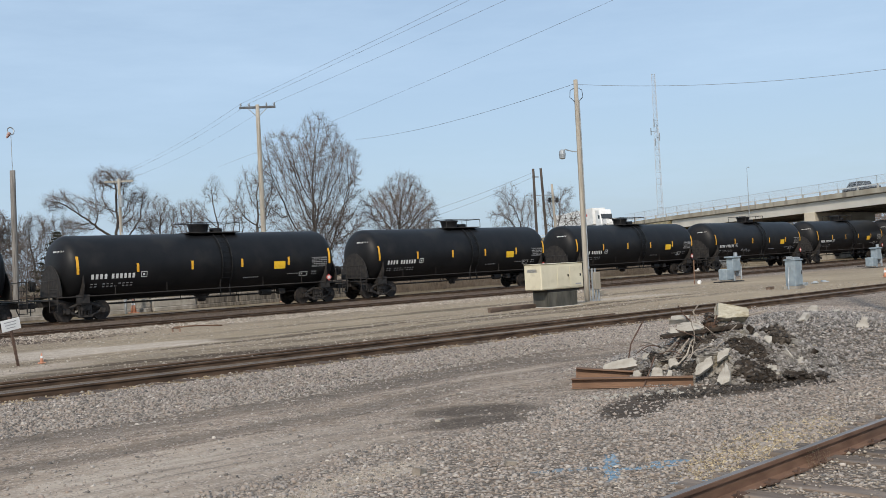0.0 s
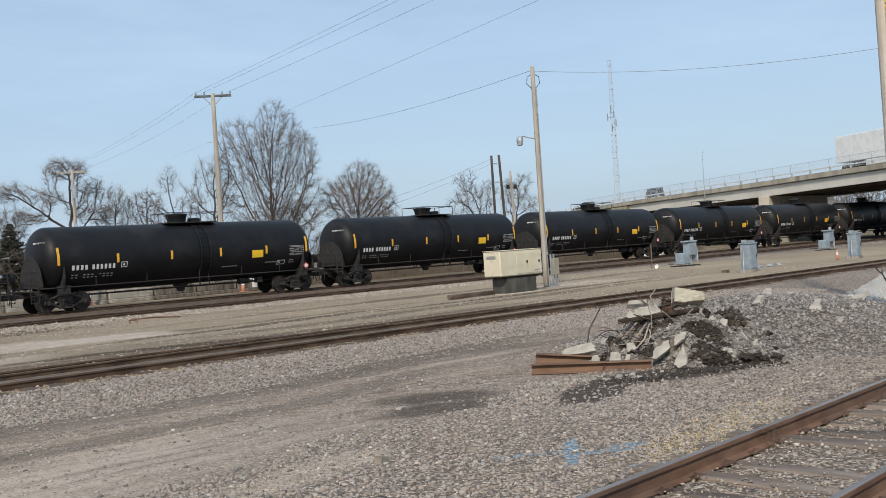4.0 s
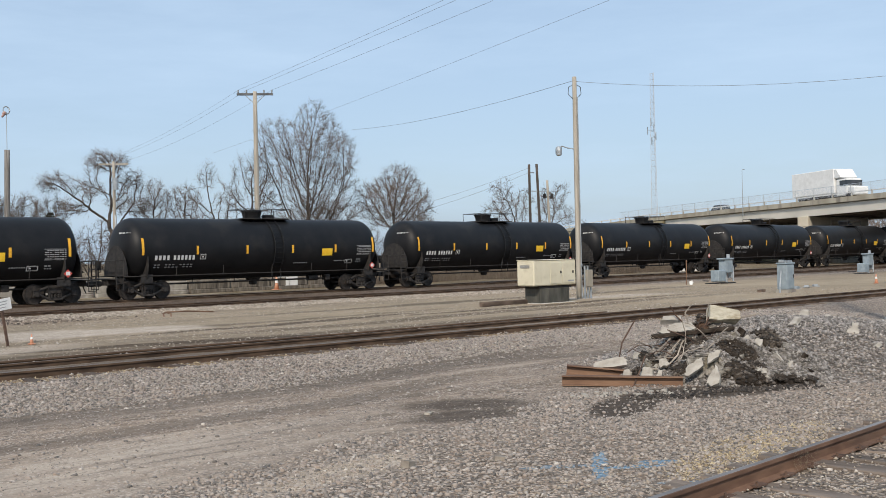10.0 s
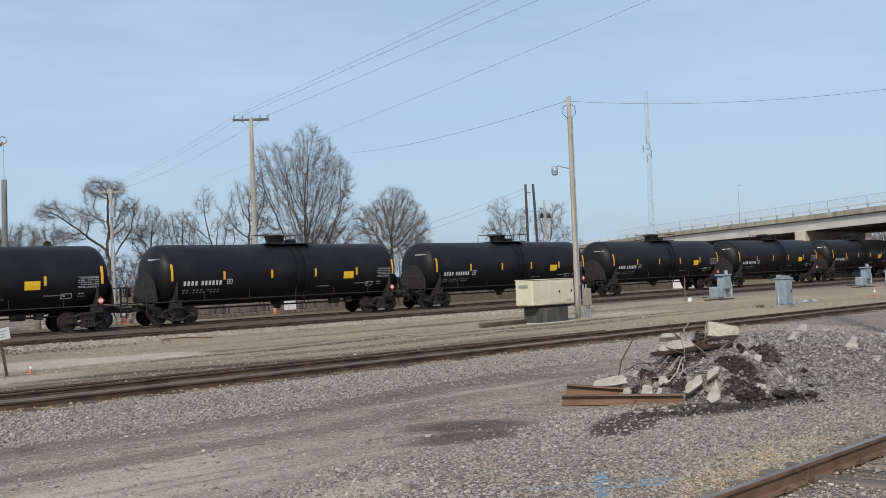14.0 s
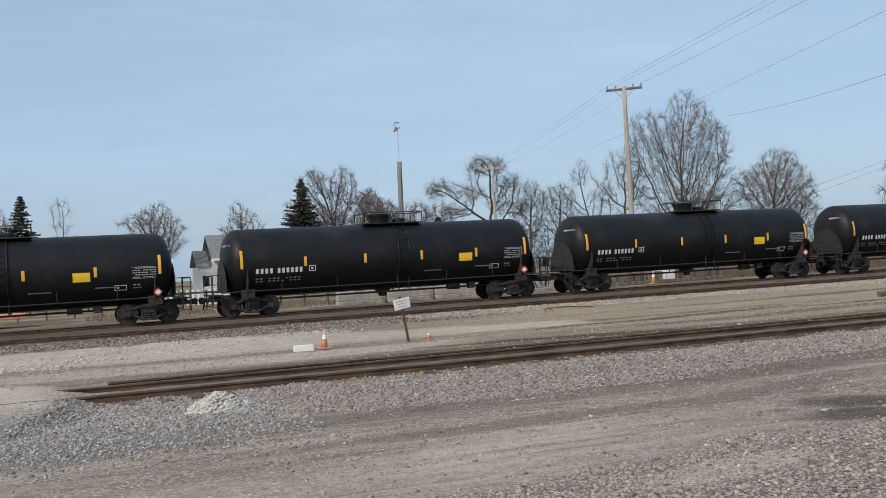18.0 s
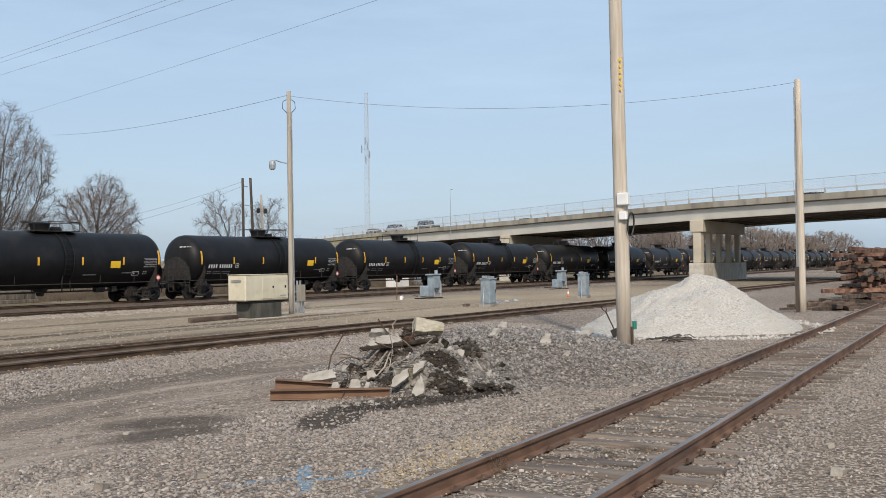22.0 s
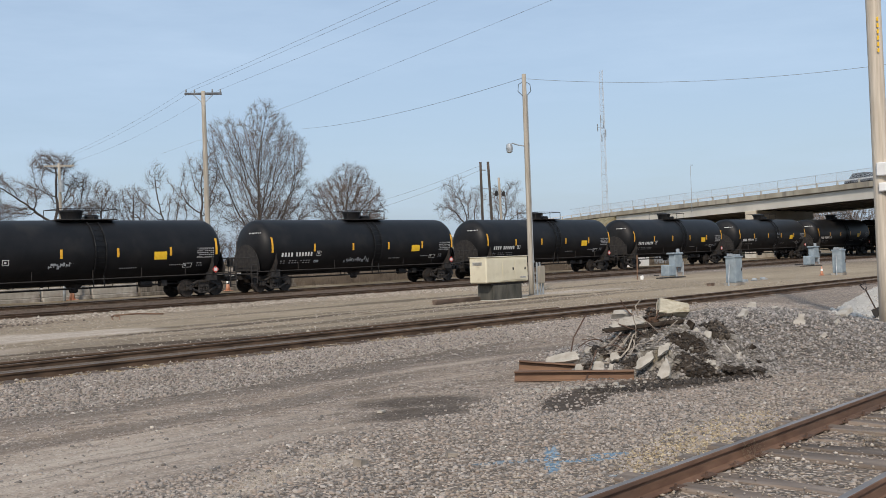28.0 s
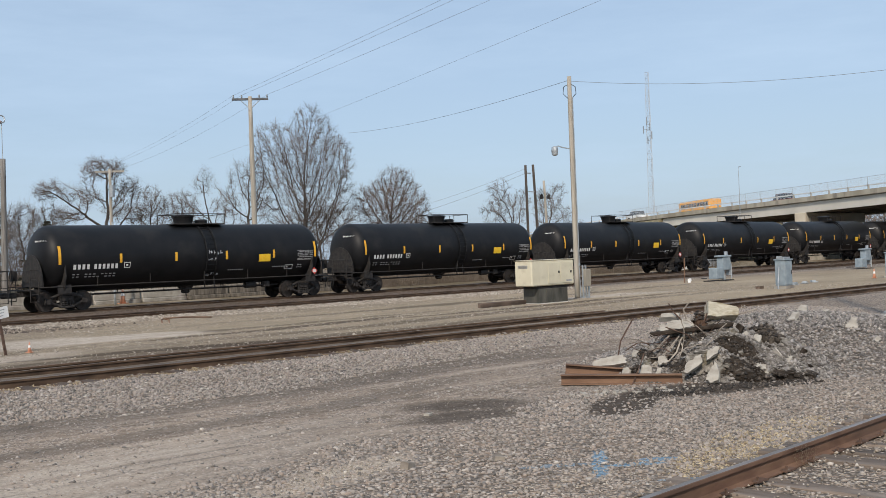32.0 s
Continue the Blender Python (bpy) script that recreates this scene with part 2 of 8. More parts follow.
SILVER = mat("grey_blue_cabinet_paint", (0.2, 0.25, 0.285), (0.29, 0.345, 0.38), 3, 0.5, spots=((0.2, 0.22, 0.22), 2, 0.55, 0.8))
BEIGE = mat("beige_enamel", (0.6, 0.55, 0.41), (0.68, 0.63, 0.48), 1.5, 0.5, spots=((0.5, 0.45, 0.33), 2.5, 0.58, 0.8))
GREEN_BASE = mat("grimy_tank_base", (0.03, 0.031, 0.026), (0.105, 0.1, 0.083), 2.5, 0.75, stretch=(1, 1, 0.3))
CONCRETE = mat("pale_concrete", (0.42, 0.39, 0.33), (0.56, 0.53, 0.47), 2, 0.9, bump=0.3, spots=((0.3, 0.27, 0.22), 0.6, 0.55, 0.8))
BRIDGE_CON = mat("bridge_concrete", (0.45, 0.4, 0.31), (0.56, 0.51, 0.415), 0.25, 0.9, bump=0.2, spots=((0.3, 0.28, 0.24), 0.12, 0.52, 0.75), stretch=(1, 1, 2))
# antenna grey with distance haze mixed into the colour
MAST_DARK = mat("haze_paled_antenna", (0.2, 0.23, 0.26), (0.27, 0.3, 0.33), 3, 0.6)
PARAPET = mat("weathered_parapet_concrete", (0.3, 0.265, 0.2), (0.45, 0.41, 0.33), 0.4, 0.9, bump=0.2, stretch=(1, 1, 0.2), spots=((0.22, 0.2, 0.165), 0.9, 0.52, 0.7))
# mast steel lightened towards blue-grey: haze painted in
MAST = mat("haze_paled_mast_steel", (0.42, 0.47, 0.52), (0.5, 0.55, 0.6), 3, 0.6)
SOCK = mat("faded_red_windsock_cloth", (0.26, 0.12, 0.1), (0.5, 0.38, 0.35), 6, 0.8)
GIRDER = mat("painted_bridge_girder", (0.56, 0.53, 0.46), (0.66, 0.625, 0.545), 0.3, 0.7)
# darker copy of the girder paint, with the deck's shade in its colour
GIRDER_SHADED = mat("shaded_girder_paint", (0.1, 0.085, 0.075), (0.16, 0.14, 0.12), 0.4, 0.8)
BROKEN_DIRTY = mat("soil_caked_concrete", (0.15, 0.125, 0.1), (0.32, 0.28, 0.23), 5, 0.95, bump=1.0, bump_scale=16, spots=((0.4, 0.36, 0.3), 2.5, 0.55, 0.7))
BROKEN = mat("broken_concrete", (0.3, 0.265, 0.215), (0.53, 0.49, 0.425), 6, 0.95, bump=1.0, bump_scale=24, spots=((0.22, 0.175, 0.125), 3.0, 0.48, 0.68))
SLAB = mat("pale_slab_concrete", (0.31, 0.285, 0.243), (0.47, 0.44, 0.39), 5, 0.95, bump=0.5, bump_scale=30, spots=((0.34, 0.3, 0.24), 4.0, 0.55, 0.72))
SLAB_YELLOW = mat("yellowish_block_concrete", (0.37, 0.338, 0.262), (0.52, 0.48, 0.38), 6, 0.95, bump=0.8, bump_scale=20, spots=((0.27, 0.23, 0.15), 5.0, 0.5, 0.66), stretch=(1, 1.8, 1))
LUMP = mat("gravelly_concrete_lump", (0.13, 0.118, 0.1), (0.34, 0.315, 0.275), 14, 0.95, bump=1.0, bump_scale=40, spots=((0.2, 0.17, 0.09), 4.0, 0.55, 0.72))
SOIL_DUSTY = mat("dusty_dark_soil", (0.035, 0.029, 0.023), (0.12, 0.1, 0.08), 9, 1.0, bump=1.0, bump_scale=20, gloss=0.1)
SOIL_RED = mat("reddish_root_soil", (0.045, 0.026, 0.018), (0.13, 0.085, 0.06), 9, 1.0, bump=1.0, bump_scale=22, gloss=0.1)
SOIL = mat("dark_clod_soil", (0.018, 0.014, 0.011), (0.06, 0.048, 0.038), 6, 1.0, bump=1.0, bump_scale=16, gloss=0.1)
RUST_BEAM = mat("rusty_steel_beam", (0.12, 0.065, 0.04), (0.24, 0.142, 0.088), 4, 0.85, bump=0.3, stretch=(0.3, 1, 1))
REBAR = mat("rusty_rebar", (0.06, 0.035, 0.025), (0.14, 0.085, 0.06), 8, 0.85)
BOARD = mat("grey_weathered_board", (0.2, 0.17, 0.14), (0.4, 0.35, 0.29), 4, 0.9, bump=0.4, stretch=(0.2, 1, 1))
BLACK_PLASTIC = mat("black_cable_jacket", (0.012, 0.012, 0.012), (0.03, 0.03, 0.03), 5, 0.5)
ARM = mat("weathered_grey_timber", (0.075, 0.08, 0.088), (0.14, 0.147, 0.156), 4, 0.85, bump=0.3, stretch=(0.3, 1, 1))
MAST_GREY = mat("silvered_old_pole", (0.13, 0.12, 0.11), (0.25, 0.235, 0.215), 3, 0.9, bump=0.4, stretch=(6, 6, 0.3))
WIRE = mat("overhead_wire", (0.15, 0.155, 0.16), (0.22, 0.225, 0.23), 3, 0.6)
WHITE_PAINT = mat("white_paint", (0.7, 0.7, 0.68), (0.8, 0.8, 0.78), 2, 0.6)
GREEN_TAG = mat("teal_plastic_tag", (0.01, 0.2, 0.14), (0.02, 0.26, 0.19), 8, 0.5)
ORANGE = mat("faded_orange_cone_plastic", (0.55, 0.24, 0.14), (0.64, 0.33, 0.21), 6, 0.6)
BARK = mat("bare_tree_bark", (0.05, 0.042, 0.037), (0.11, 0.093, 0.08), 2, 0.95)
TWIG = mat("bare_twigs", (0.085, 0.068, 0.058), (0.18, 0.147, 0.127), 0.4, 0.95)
TWIG_PINK = mat("reddish_bare_twigs", (0.1, 0.076, 0.063), (0.2, 0.155, 0.13), 0.4, 0.95)
NEEDLE = mat("dark_conifer_needles", (0.016, 0.017, 0.012), (0.042, 0.04, 0.025), 1.5, 0.9)
ROOF = mat("grey_shingle_roof", (0.16, 0.16, 0.165), (0.23, 0.23, 0.235), 3, 0.9)
SIDING = mat("white_clapboard", (0.56, 0.57, 0.56), (0.66, 0.66, 0.64), 0.8, 0.7)
GLASS = mat("dark_window_glass", (0.03, 0.035, 0.04), (0.05, 0.055, 0.06), 1, 0.12)
SALMON = mat("salmon_painted_panel", (0.55, 0.2, 0.13), (0.62, 0.26, 0.18), 1, 0.7)
TYRE = mat("tyre_rubber", (0.015, 0.015, 0.015), (0.03, 0.03, 0.03), 4, 0.9)
BUS_ORANGE = mat("school_bus_paint", (0.75, 0.33, 0.03), (0.8, 0.38, 0.05), 2, 0.4)
CAR_DARK = mat("dark_car_paint", (0.02, 0.022, 0.025), (0.04, 0.042, 0.046), 2, 0.3)
CAR_GREY = mat("silver_car_paint", (0.3, 0.31, 0.32), (0.36, 0.37, 0.38), 2, 0.3, metal=0.4)
CAR_RED = mat("maroon_car_paint", (0.12, 0.02, 0.02), (0.16, 0.03, 0.03), 2, 0.3)
DRY_BRUSH = mat("dry_brush", (0.1, 0.076, 0.056), (0.24, 0.19, 0.14), 1.0, 0.95)
STRAW = mat("dry_straw", (0.26, 0.2, 0.12), (0.42, 0.34, 0.22), 6, 0.9)
STONE = island_mat("ballast_stone", [(0.0, (0.095, 0.088, 0.082)), (0.3, (0.24, 0.217, 0.195)), (0.6, (0.345, 0.313, 0.281)), (0.8, (0.285, 0.234, 0.195)), (0.97, (0.385, 0.351, 0.317)), (1.0, (0.53, 0.49, 0.445))])
STONE_TAN = island_mat("tan_ballast_stone", [(0.0, (0.17, 0.145, 0.12)), (0.4, (0.29, 0.25, 0.2)), (0.7, (0.38, 0.33, 0.27)), (0.93, (0.44, 0.4, 0.34)), (1.0, (0.52, 0.48, 0.43))])
STONE_YELLOW = island_mat("yellow_pea_gravel", [(0.0, (0.2, 0.16, 0.1)), (0.5, (0.36, 0.29, 0.18)), (1.0, (0.52, 0.44, 0.3))])
STONE_GREY = island_mat("grey_mound_stone", [(0.0, (0.07, 0.065, 0.06)), (0.4, (0.17, 0.16, 0.15)), (0.8, (0.27, 0.255, 0.24)), (1.0, (0.38, 0.36, 0.34))])
STONE_BLUE = island_mat("bluish_clean_ballast", [(0.0, (0.12, 0.118, 0.117)), (0.5, (0.26, 0.255, 0.248)), (1.0, (0.44, 0.43, 0.415))])
STONE_BROWN = island_mat("brown_ballast_stone", [(0.0, (0.045, 0.036, 0.03)), (0.4, (0.13, 0.105, 0.087)), (0.75, (0.23, 0.19, 0.155)), (1.0, (0.4, 0.35, 0.3))])
BARRIER_DARK = mat("brown_stained_concrete", (0.1, 0.085, 0.068), (0.24, 0.21, 0.17), 2.5, 0.9, bump=0.3, stretch=(2, 2, 0.4), spots=((0.05, 0.042, 0.034), 1.4, 0.5, 0.7))
SOIL_CRUMB = island_mat("soil_crumbs", [(0.0, (0.012, 0.01, 0.008)), (0.7, (0.05, 0.04, 0.032)), (1.0, (0.15, 0.13, 0.11))])
# twigs of the far woods, paled so the colour carries distance haze
WOODS = mat("haze_paled_twigs", (0.18, 0.145, 0.125), (0.3, 0.25, 0.215), 0.2, 0.95)
BARRIER = mat("stained_grey_concrete", (0.27, 0.25, 0.215), (0.43, 0.4, 0.35), 1.5, 0.9, bump=0.3, spots=((0.12, 0.1, 0.085), 0.9, 0.5, 0.7))
STONE_WHITE = island_mat("crushed_limestone", [(0.0, (0.27, 0.26, 0.235)), (0.14, (0.44, 0.42, 0.385)), (1.0, (0.57, 0.55, 0.51))], bump=0.3)


MAIN_LINE, FAR_LINE, BEND = 48.3, 40.15, 0.00017      # the two far tracks bend gently away past x = 15


def bend(x):
    """How far the two far tracks have bent away at x."""
    a = min(max(x - 15.0, 0.0), 95.0)
    return BEND * a * a + 2 * BEND * 95.0 * max(x - 110.0, 0.0)


def ground_material():
    m = bpy.data.materials.new("yard_ground")
    m.use_nodes = True
    n, l = m.node_tree.nodes, m.node_tree.links
    b = n["Principled BSDF"]
    b.inputs["Roughness"].default_value = 0.95
    b.inputs["Specular IOR Level"].default_value = 0.2
    t = n.new("ShaderNodeTexCoord")
    pos = t.outputs["Object"]

    def tex(kind, scale, detail=5, rough=0.55):
        z = n.new(kind)
        z.inputs["Scale"].default_value = scale
        if kind == "ShaderNodeTexNoise":
            z.inputs["Detail"].default_value, z.inputs["Roughness"].default_value = detail, rough
        l.new(pos, z.inputs["Vector"])
        return z

    def calc(op, a, c=None):
        z = n.new("ShaderNodeMath")
        z.operation = op
        for i, v in enumerate((a, c)):
            if v is None:
                continue
            if isinstance(v, (int, float)):
                z.inputs[i].default_value = v
            else:
                l.new(v, z.inputs[i])
        return z.outputs[0]

    def ranged(v, a, c, lo=0.0, hi=1.0):
        z = n.new("ShaderNodeMapRange")
        z.interpolation_type = "SMOOTHSTEP"
        for i, x in enumerate((a, c, lo, hi)):
            z.inputs[i + 1].default_value = x
        l.new(v, z.inputs[0])
        return z.outputs[0]

    def mix(a, c, f, mode="MIX"):
        z = n.new("ShaderNodeMixRGB")
        z.blend_type = mode
        for i, v in ((1, a), (2, c)):
            if isinstance(v, tuple):
                z.inputs[i].default_value = (*v, 1)
            else:
                l.new(v, z.inputs[i])
        if isinstance(f, (int, float)):
            z.inputs[0].default_value = f
        else:
            l.new(f, z.inputs[0])
        return z.outputs[0]

    ragged = tex("ShaderNodeTexNoise", 0.7, 8, 0.65).outputs[0]
    fine_rag = tex("ShaderNodeTexNoise", 5.0, 6, 0.7).outputs[0]

    def ellipse(cx, cy, rx, ry, turn=0.0, soft=0.35, rag=0.9, src=None):
        k = n.new("ShaderNodeMapping")
        k.vector_type = "TEXTURE"
        k.inputs["Location"].default_value = (cx, cy, 0)
        k.inputs["Rotation"].default_value = (0, 0, radians(turn))
        k.inputs["Scale"].default_value = (rx, ry, 1e6)
        l.new(pos, k.inputs["Vector"])
        d = n.new("ShaderNodeVectorMath")
        d.operation = "LENGTH"
        l.new(k.outputs[0], d.inputs[0])
        v = calc("ADD", d.outputs["Value"], calc("MULTIPLY", calc("SUBTRACT", src or ragged, 0.5), rag))
        return ranged(v, 1 + soft / 2, 1 - soft / 2)

    def either(*masks):
        out = masks[0]
        for q in masks[1:]:
            out = calc("MAXIMUM", out, q)
        return out

    cells = tex("ShaderNodeTexVoronoi", 21.0)
    big_cells = tex("ShaderNodeTexVoronoi", 12.0)
    small_cells = tex("ShaderNodeTexVoronoi", 42.0)
    grain = tex("ShaderNodeTexNoise", 30.0, 4).outputs[0]
    blotch = tex("ShaderNodeTexNoise", 0.22, 6, 0.6).outputs[0]
    along = n.new("ShaderNodeMapping")
    along.inputs["Scale"].default_value = (0.16, 1.5, 1.0)
    along.inputs["Rotation"].default_value = (0, 0, radians(-3))
    l.new(pos, along.inputs["Vector"])
    streak = n.new("ShaderNodeTexNoise")
    streak.inputs["Scale"].default_value, streak.inputs["Detail"].default_value, streak.inputs["Roughness"].default_value = 1.0, 7, 0.6
    l.new(along.outputs[0], streak.inputs["Vector"])
    streaks = streak.outputs[0]
    thin_map = n.new("ShaderNodeMapping")
    thin_map.inputs["Scale"].default_value = (0.22, 5.0, 1.0)
    thin_map.inputs["Rotation"].default_value = (0, 0, radians(2))
    l.new(pos, thin_map.inputs["Vector"])
    thin = n.new("ShaderNodeTexNoise")
    thin.inputs["Scale"].default_value, thin.inputs["Detail"].default_value, thin.inputs["Roughness"].default_value = 1.0, 8, 0.7
    l.new(thin_map.outputs[0], thin.inputs["Vector"])
    ruts = thin.outputs[0]
    sep = n.new("ShaderNodeSeparateColor")
    l.new(cells.outputs["Color"], sep.inputs[0])
    sep2 = n.new("ShaderNodeSeparateColor")
    l.new(big_cells.outputs["Color"], sep2.inputs[0])
    sep3 = n.new("ShaderNodeSeparateColor")
    l.new(small_cells.outputs["Color"], sep3.inputs[0])
    # rims of the cells, where shade between the pebbles is painted dark
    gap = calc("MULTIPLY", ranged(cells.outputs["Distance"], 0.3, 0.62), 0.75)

    def pebbles(dark, light, crevice_shade):
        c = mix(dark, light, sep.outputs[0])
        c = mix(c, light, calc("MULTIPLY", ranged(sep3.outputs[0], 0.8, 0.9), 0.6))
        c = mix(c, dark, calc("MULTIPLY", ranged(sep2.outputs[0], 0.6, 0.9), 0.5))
        return mix(c, crevice_shade, gap)

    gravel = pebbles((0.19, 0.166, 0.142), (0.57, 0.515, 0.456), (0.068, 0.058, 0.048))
    gravel = mix(gravel, (0.29, 0.23, 0.18), calc("MULTIPLY", ranged(sep2.outputs[1], 0.55, 0.8), 0.45))
    gravel = mix(gravel, (0.2, 0.175, 0.15), calc("MULTIPLY", ranged(ragged, 0.48, 0.7), 0.5))
    clump = tex("ShaderNodeTexNoise", 2.2, 9, 0.68).outputs[0]
    dirt = mix((0.165, 0.135, 0.107), (0.32, 0.272, 0.222), ranged(fine_rag, 0.3, 0.75))
    dirt = mix(dirt, (0.12, 0.098, 0.077), calc("MULTIPLY", ranged(clump, 0.52, 0.68), 0.6))
    dirt = mix(dirt, (0.085, 0.072, 0.058), calc("MULTIPLY", ranged(streaks, 0.5, 0.66), 0.8))
    dirt = mix(dirt, (0.4, 0.36, 0.305), calc("MULTIPLY", ranged(streaks, 0.47, 0.34), 0.7))
    dirt = mix(dirt, (0.08, 0.068, 0.055), calc("MULTIPLY", ranged(ruts, 0.54, 0.63), 0.7))
    dirt = mix(dirt, gravel, calc("MULTIPLY", ranged(calc("ADD", clump, calc("MULTIPLY", streaks, 0.5)), 0.74, 0.82), 0.8))
    dirt = mix(dirt, (0.42, 0.39, 0.355), calc("MULTIPLY", ranged(sep3.outputs[1], 0.88, 0.94), 0.75))
    dirt = mix(dirt, (0.09, 0.078, 0.066), calc("MULTIPLY", ranged(sep3.outputs[2], 0.9, 0.96), 0.6))
    # the packed drive from the crossing past the heap, a darker lane and a paler one in it
    drive = either(ellipse(-10, 10.9, 24, 3.3, 0, 0.22, 0.35), ellipse(13.0, 13.1, 5.5, 1.2, 8, 0.4, 0.6), ellipse(22, 15.8, 9, 1.3, 2, 0.6, 0.9))
    yard = ellipse(40, 28.0, 110, 8.4, 0, 0.25, 0.5)
    col = mix(gravel, dirt, calc("MULTIPLY", drive, 0.96))
    between = mix(dirt, gravel, ranged(clump, 0.4, 0.6))
    between = mix(between, (0.085, 0.07, 0.055), calc("MULTIPLY", ranged(calc("ADD", calc("MULTIPLY", clump, 0.5), calc("MULTIPLY", streaks, 0.5)), 0.5, 0.6), 0.7))
    between = mix(between, (0.33, 0.272, 0.19), 0.36)
    between = mix(between, mix((0.15, 0.128, 0.092), (0.31, 0.272, 0.2), ranged(calc("ADD", calc("MULTIPLY", streaks, 0.6), calc("MULTIPLY", fine_rag, 0.4)), 0.42, 0.58)), 0.4)
    between = mix(between, (0.075, 0.061, 0.046), calc("MULTIPLY", ranged(ruts, 0.55, 0.64), 0.75))
    between = mix(between, (0.4, 0.36, 0.29), calc("MULTIPLY", ranged(ruts, 0.44, 0.36), 0.5))
    between = mix(between, (0.1, 0.085, 0.065), 0.12)
    col = mix(col, between, yard)
    col = mix(col, (0.42, 0.362, 0.265), calc("MULTIPLY", ellipse(44, 28.5, 30, 8.5, 0, 0.7, 0.9), 0.4))
    lane = either(ellipse(10.5, 13.7, 7.5, 0.85, 8, 0.5, 0.8), ellipse(14.5, 13.2, 2.4, 0.45, -20, 0.5, 0.9), ellipse(5.5, 11.25, 3.6, 0.3, 3, 0.8, 1.0), ellipse(1.5, 12.9, 6.0, 0.5, 4, 0.6, 1.0), ellipse(9.6, 11.6, 2.2, 0.35, 10, 0.8, 1.2))
    col = mix(col, mix((0.06, 0.051, 0.043), (0.15, 0.13, 0.11), fine_rag), calc("MULTIPLY", lane, 0.55))
    pale = either(ellipse(1.5, 8.9, 6.0, 1.1, 4, 0.8, 0.9), ellipse(-9, 11, 8, 2.0, 0, 0.8, 1.0), ellipse(5.0, 9.9, 3.5, 0.5, 5, 0.9, 1.2))
    col = mix(col, mix((0.29, 0.262, 0.228), (0.47, 0.432, 0.385), fine_rag), calc("MULTIPLY", pale, 0.28))
    tracks = either(ellipse(13, 21.9, 14, 0.55, 1, 0.8, 1.0), ellipse(26, 24.5, 14, 0.6, 3, 0.8, 1.2), ellipse(12, 27.5, 12, 0.45, 2, 0.9, 1.2), ellipse(34, 31.5, 16, 0.6, 1, 0.8, 1.2), ellipse(-6, 23.5, 8, 0.5, 0, 0.8, 1.2))
    col = mix(col, mix((0.06, 0.049, 0.037), (0.14, 0.115, 0.085), fine_rag), calc("MULTIPLY", tracks, 0.75))
    clods = either(ellipse(11.6, 22.5, 5.0, 0.3, -11, 0.5, 1.0, fine_rag), ellipse(18.0, 26.3, 6.0, 0.45, 8, 0.6, 1.2, clump), ellipse(31.0, 26.2, 9.0, 0.4, 2, 0.7, 1.2, clump))
    col = mix(col, mix((0.03, 0.023, 0.018), (0.11, 0.083, 0.06), fine_rag), calc("MULTIPLY", clods, 0.85))
    rusty = ellipse(19, 17.5, 17, 0.45, 0, 0.6, 1.0, clump)
    col = mix(col, mix((0.1, 0.068, 0.036), (0.33, 0.24, 0.13), clump), calc("MULTIPLY", rusty, 0.75))
    # beyond the tracks: brown dirt, then dry grass
    spl = n.new("ShaderNodeSeparateXYZ")
    l.new(pos, spl.inputs[0])
    past = calc("MINIMUM", calc("MAXIMUM", calc("SUBTRACT", spl.outputs[0], 15.0), 0.0), 95.0)
    bent = calc("ADD", calc("MULTIPLY", calc("MULTIPLY", past, past), BEND), calc("MULTIPLY", calc("MAXIMUM", calc("SUBTRACT", spl.outputs[0], 110.0), 0.0), 190.0 * BEND))
    beside = calc("SUBTRACT", spl.outputs[1], bent)
    back = ranged(calc("ADD", beside, calc("MULTIPLY", ragged, 3.0)), 52.5, 54.5)
    grass = mix((0.09, 0.072, 0.045), (0.2, 0.165, 0.105), ranged(fine_rag, 0.3, 0.7))
    grass = mix(grass, (0.3, 0.265, 0.205), calc("MULTIPLY", ranged(blotch, 0.5, 0.62), 0.7))
    col = mix(col, grass, back)
    # brown packed dirt between the siding's rails
    strip = calc("MULTIPLY", ranged(calc("ABSOLUTE", calc("SUBTRACT", spl.outputs[1], 18.85)), 0.95, 0.6), ranged(spl.outputs[0], 0.5, 1.5))
    col = mix(col, mix((0.075, 0.058, 0.044), (0.19, 0.155, 0.118), ranged(calc("ADD", calc("MULTIPLY", fine_rag, 0.5), calc("MULTIPLY", streaks, 0.5)), 0.38, 0.62)), calc("MULTIPLY", strip, 0.85))
    # tan gravel by the near rails
    tan = either(ellipse(9.2, 5.5, 1.6, 0.35, 10, 0.8, 1.0), ellipse(20, 1.5, 18, 2.4, 3, 0.6, 0.8), ellipse(22, 6.6, 6, 1.2, 3, 0.8, 0.9))
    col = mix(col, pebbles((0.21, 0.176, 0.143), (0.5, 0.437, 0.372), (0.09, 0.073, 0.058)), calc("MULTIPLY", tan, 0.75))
    # brown ballast of the two far tracks
    far = ranged(calc("ABSOLUTE", calc("SUBTRACT", beside, 45.6)), 8.3, 7.0)
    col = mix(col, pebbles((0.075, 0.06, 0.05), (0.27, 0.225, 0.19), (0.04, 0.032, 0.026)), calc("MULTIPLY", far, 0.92))
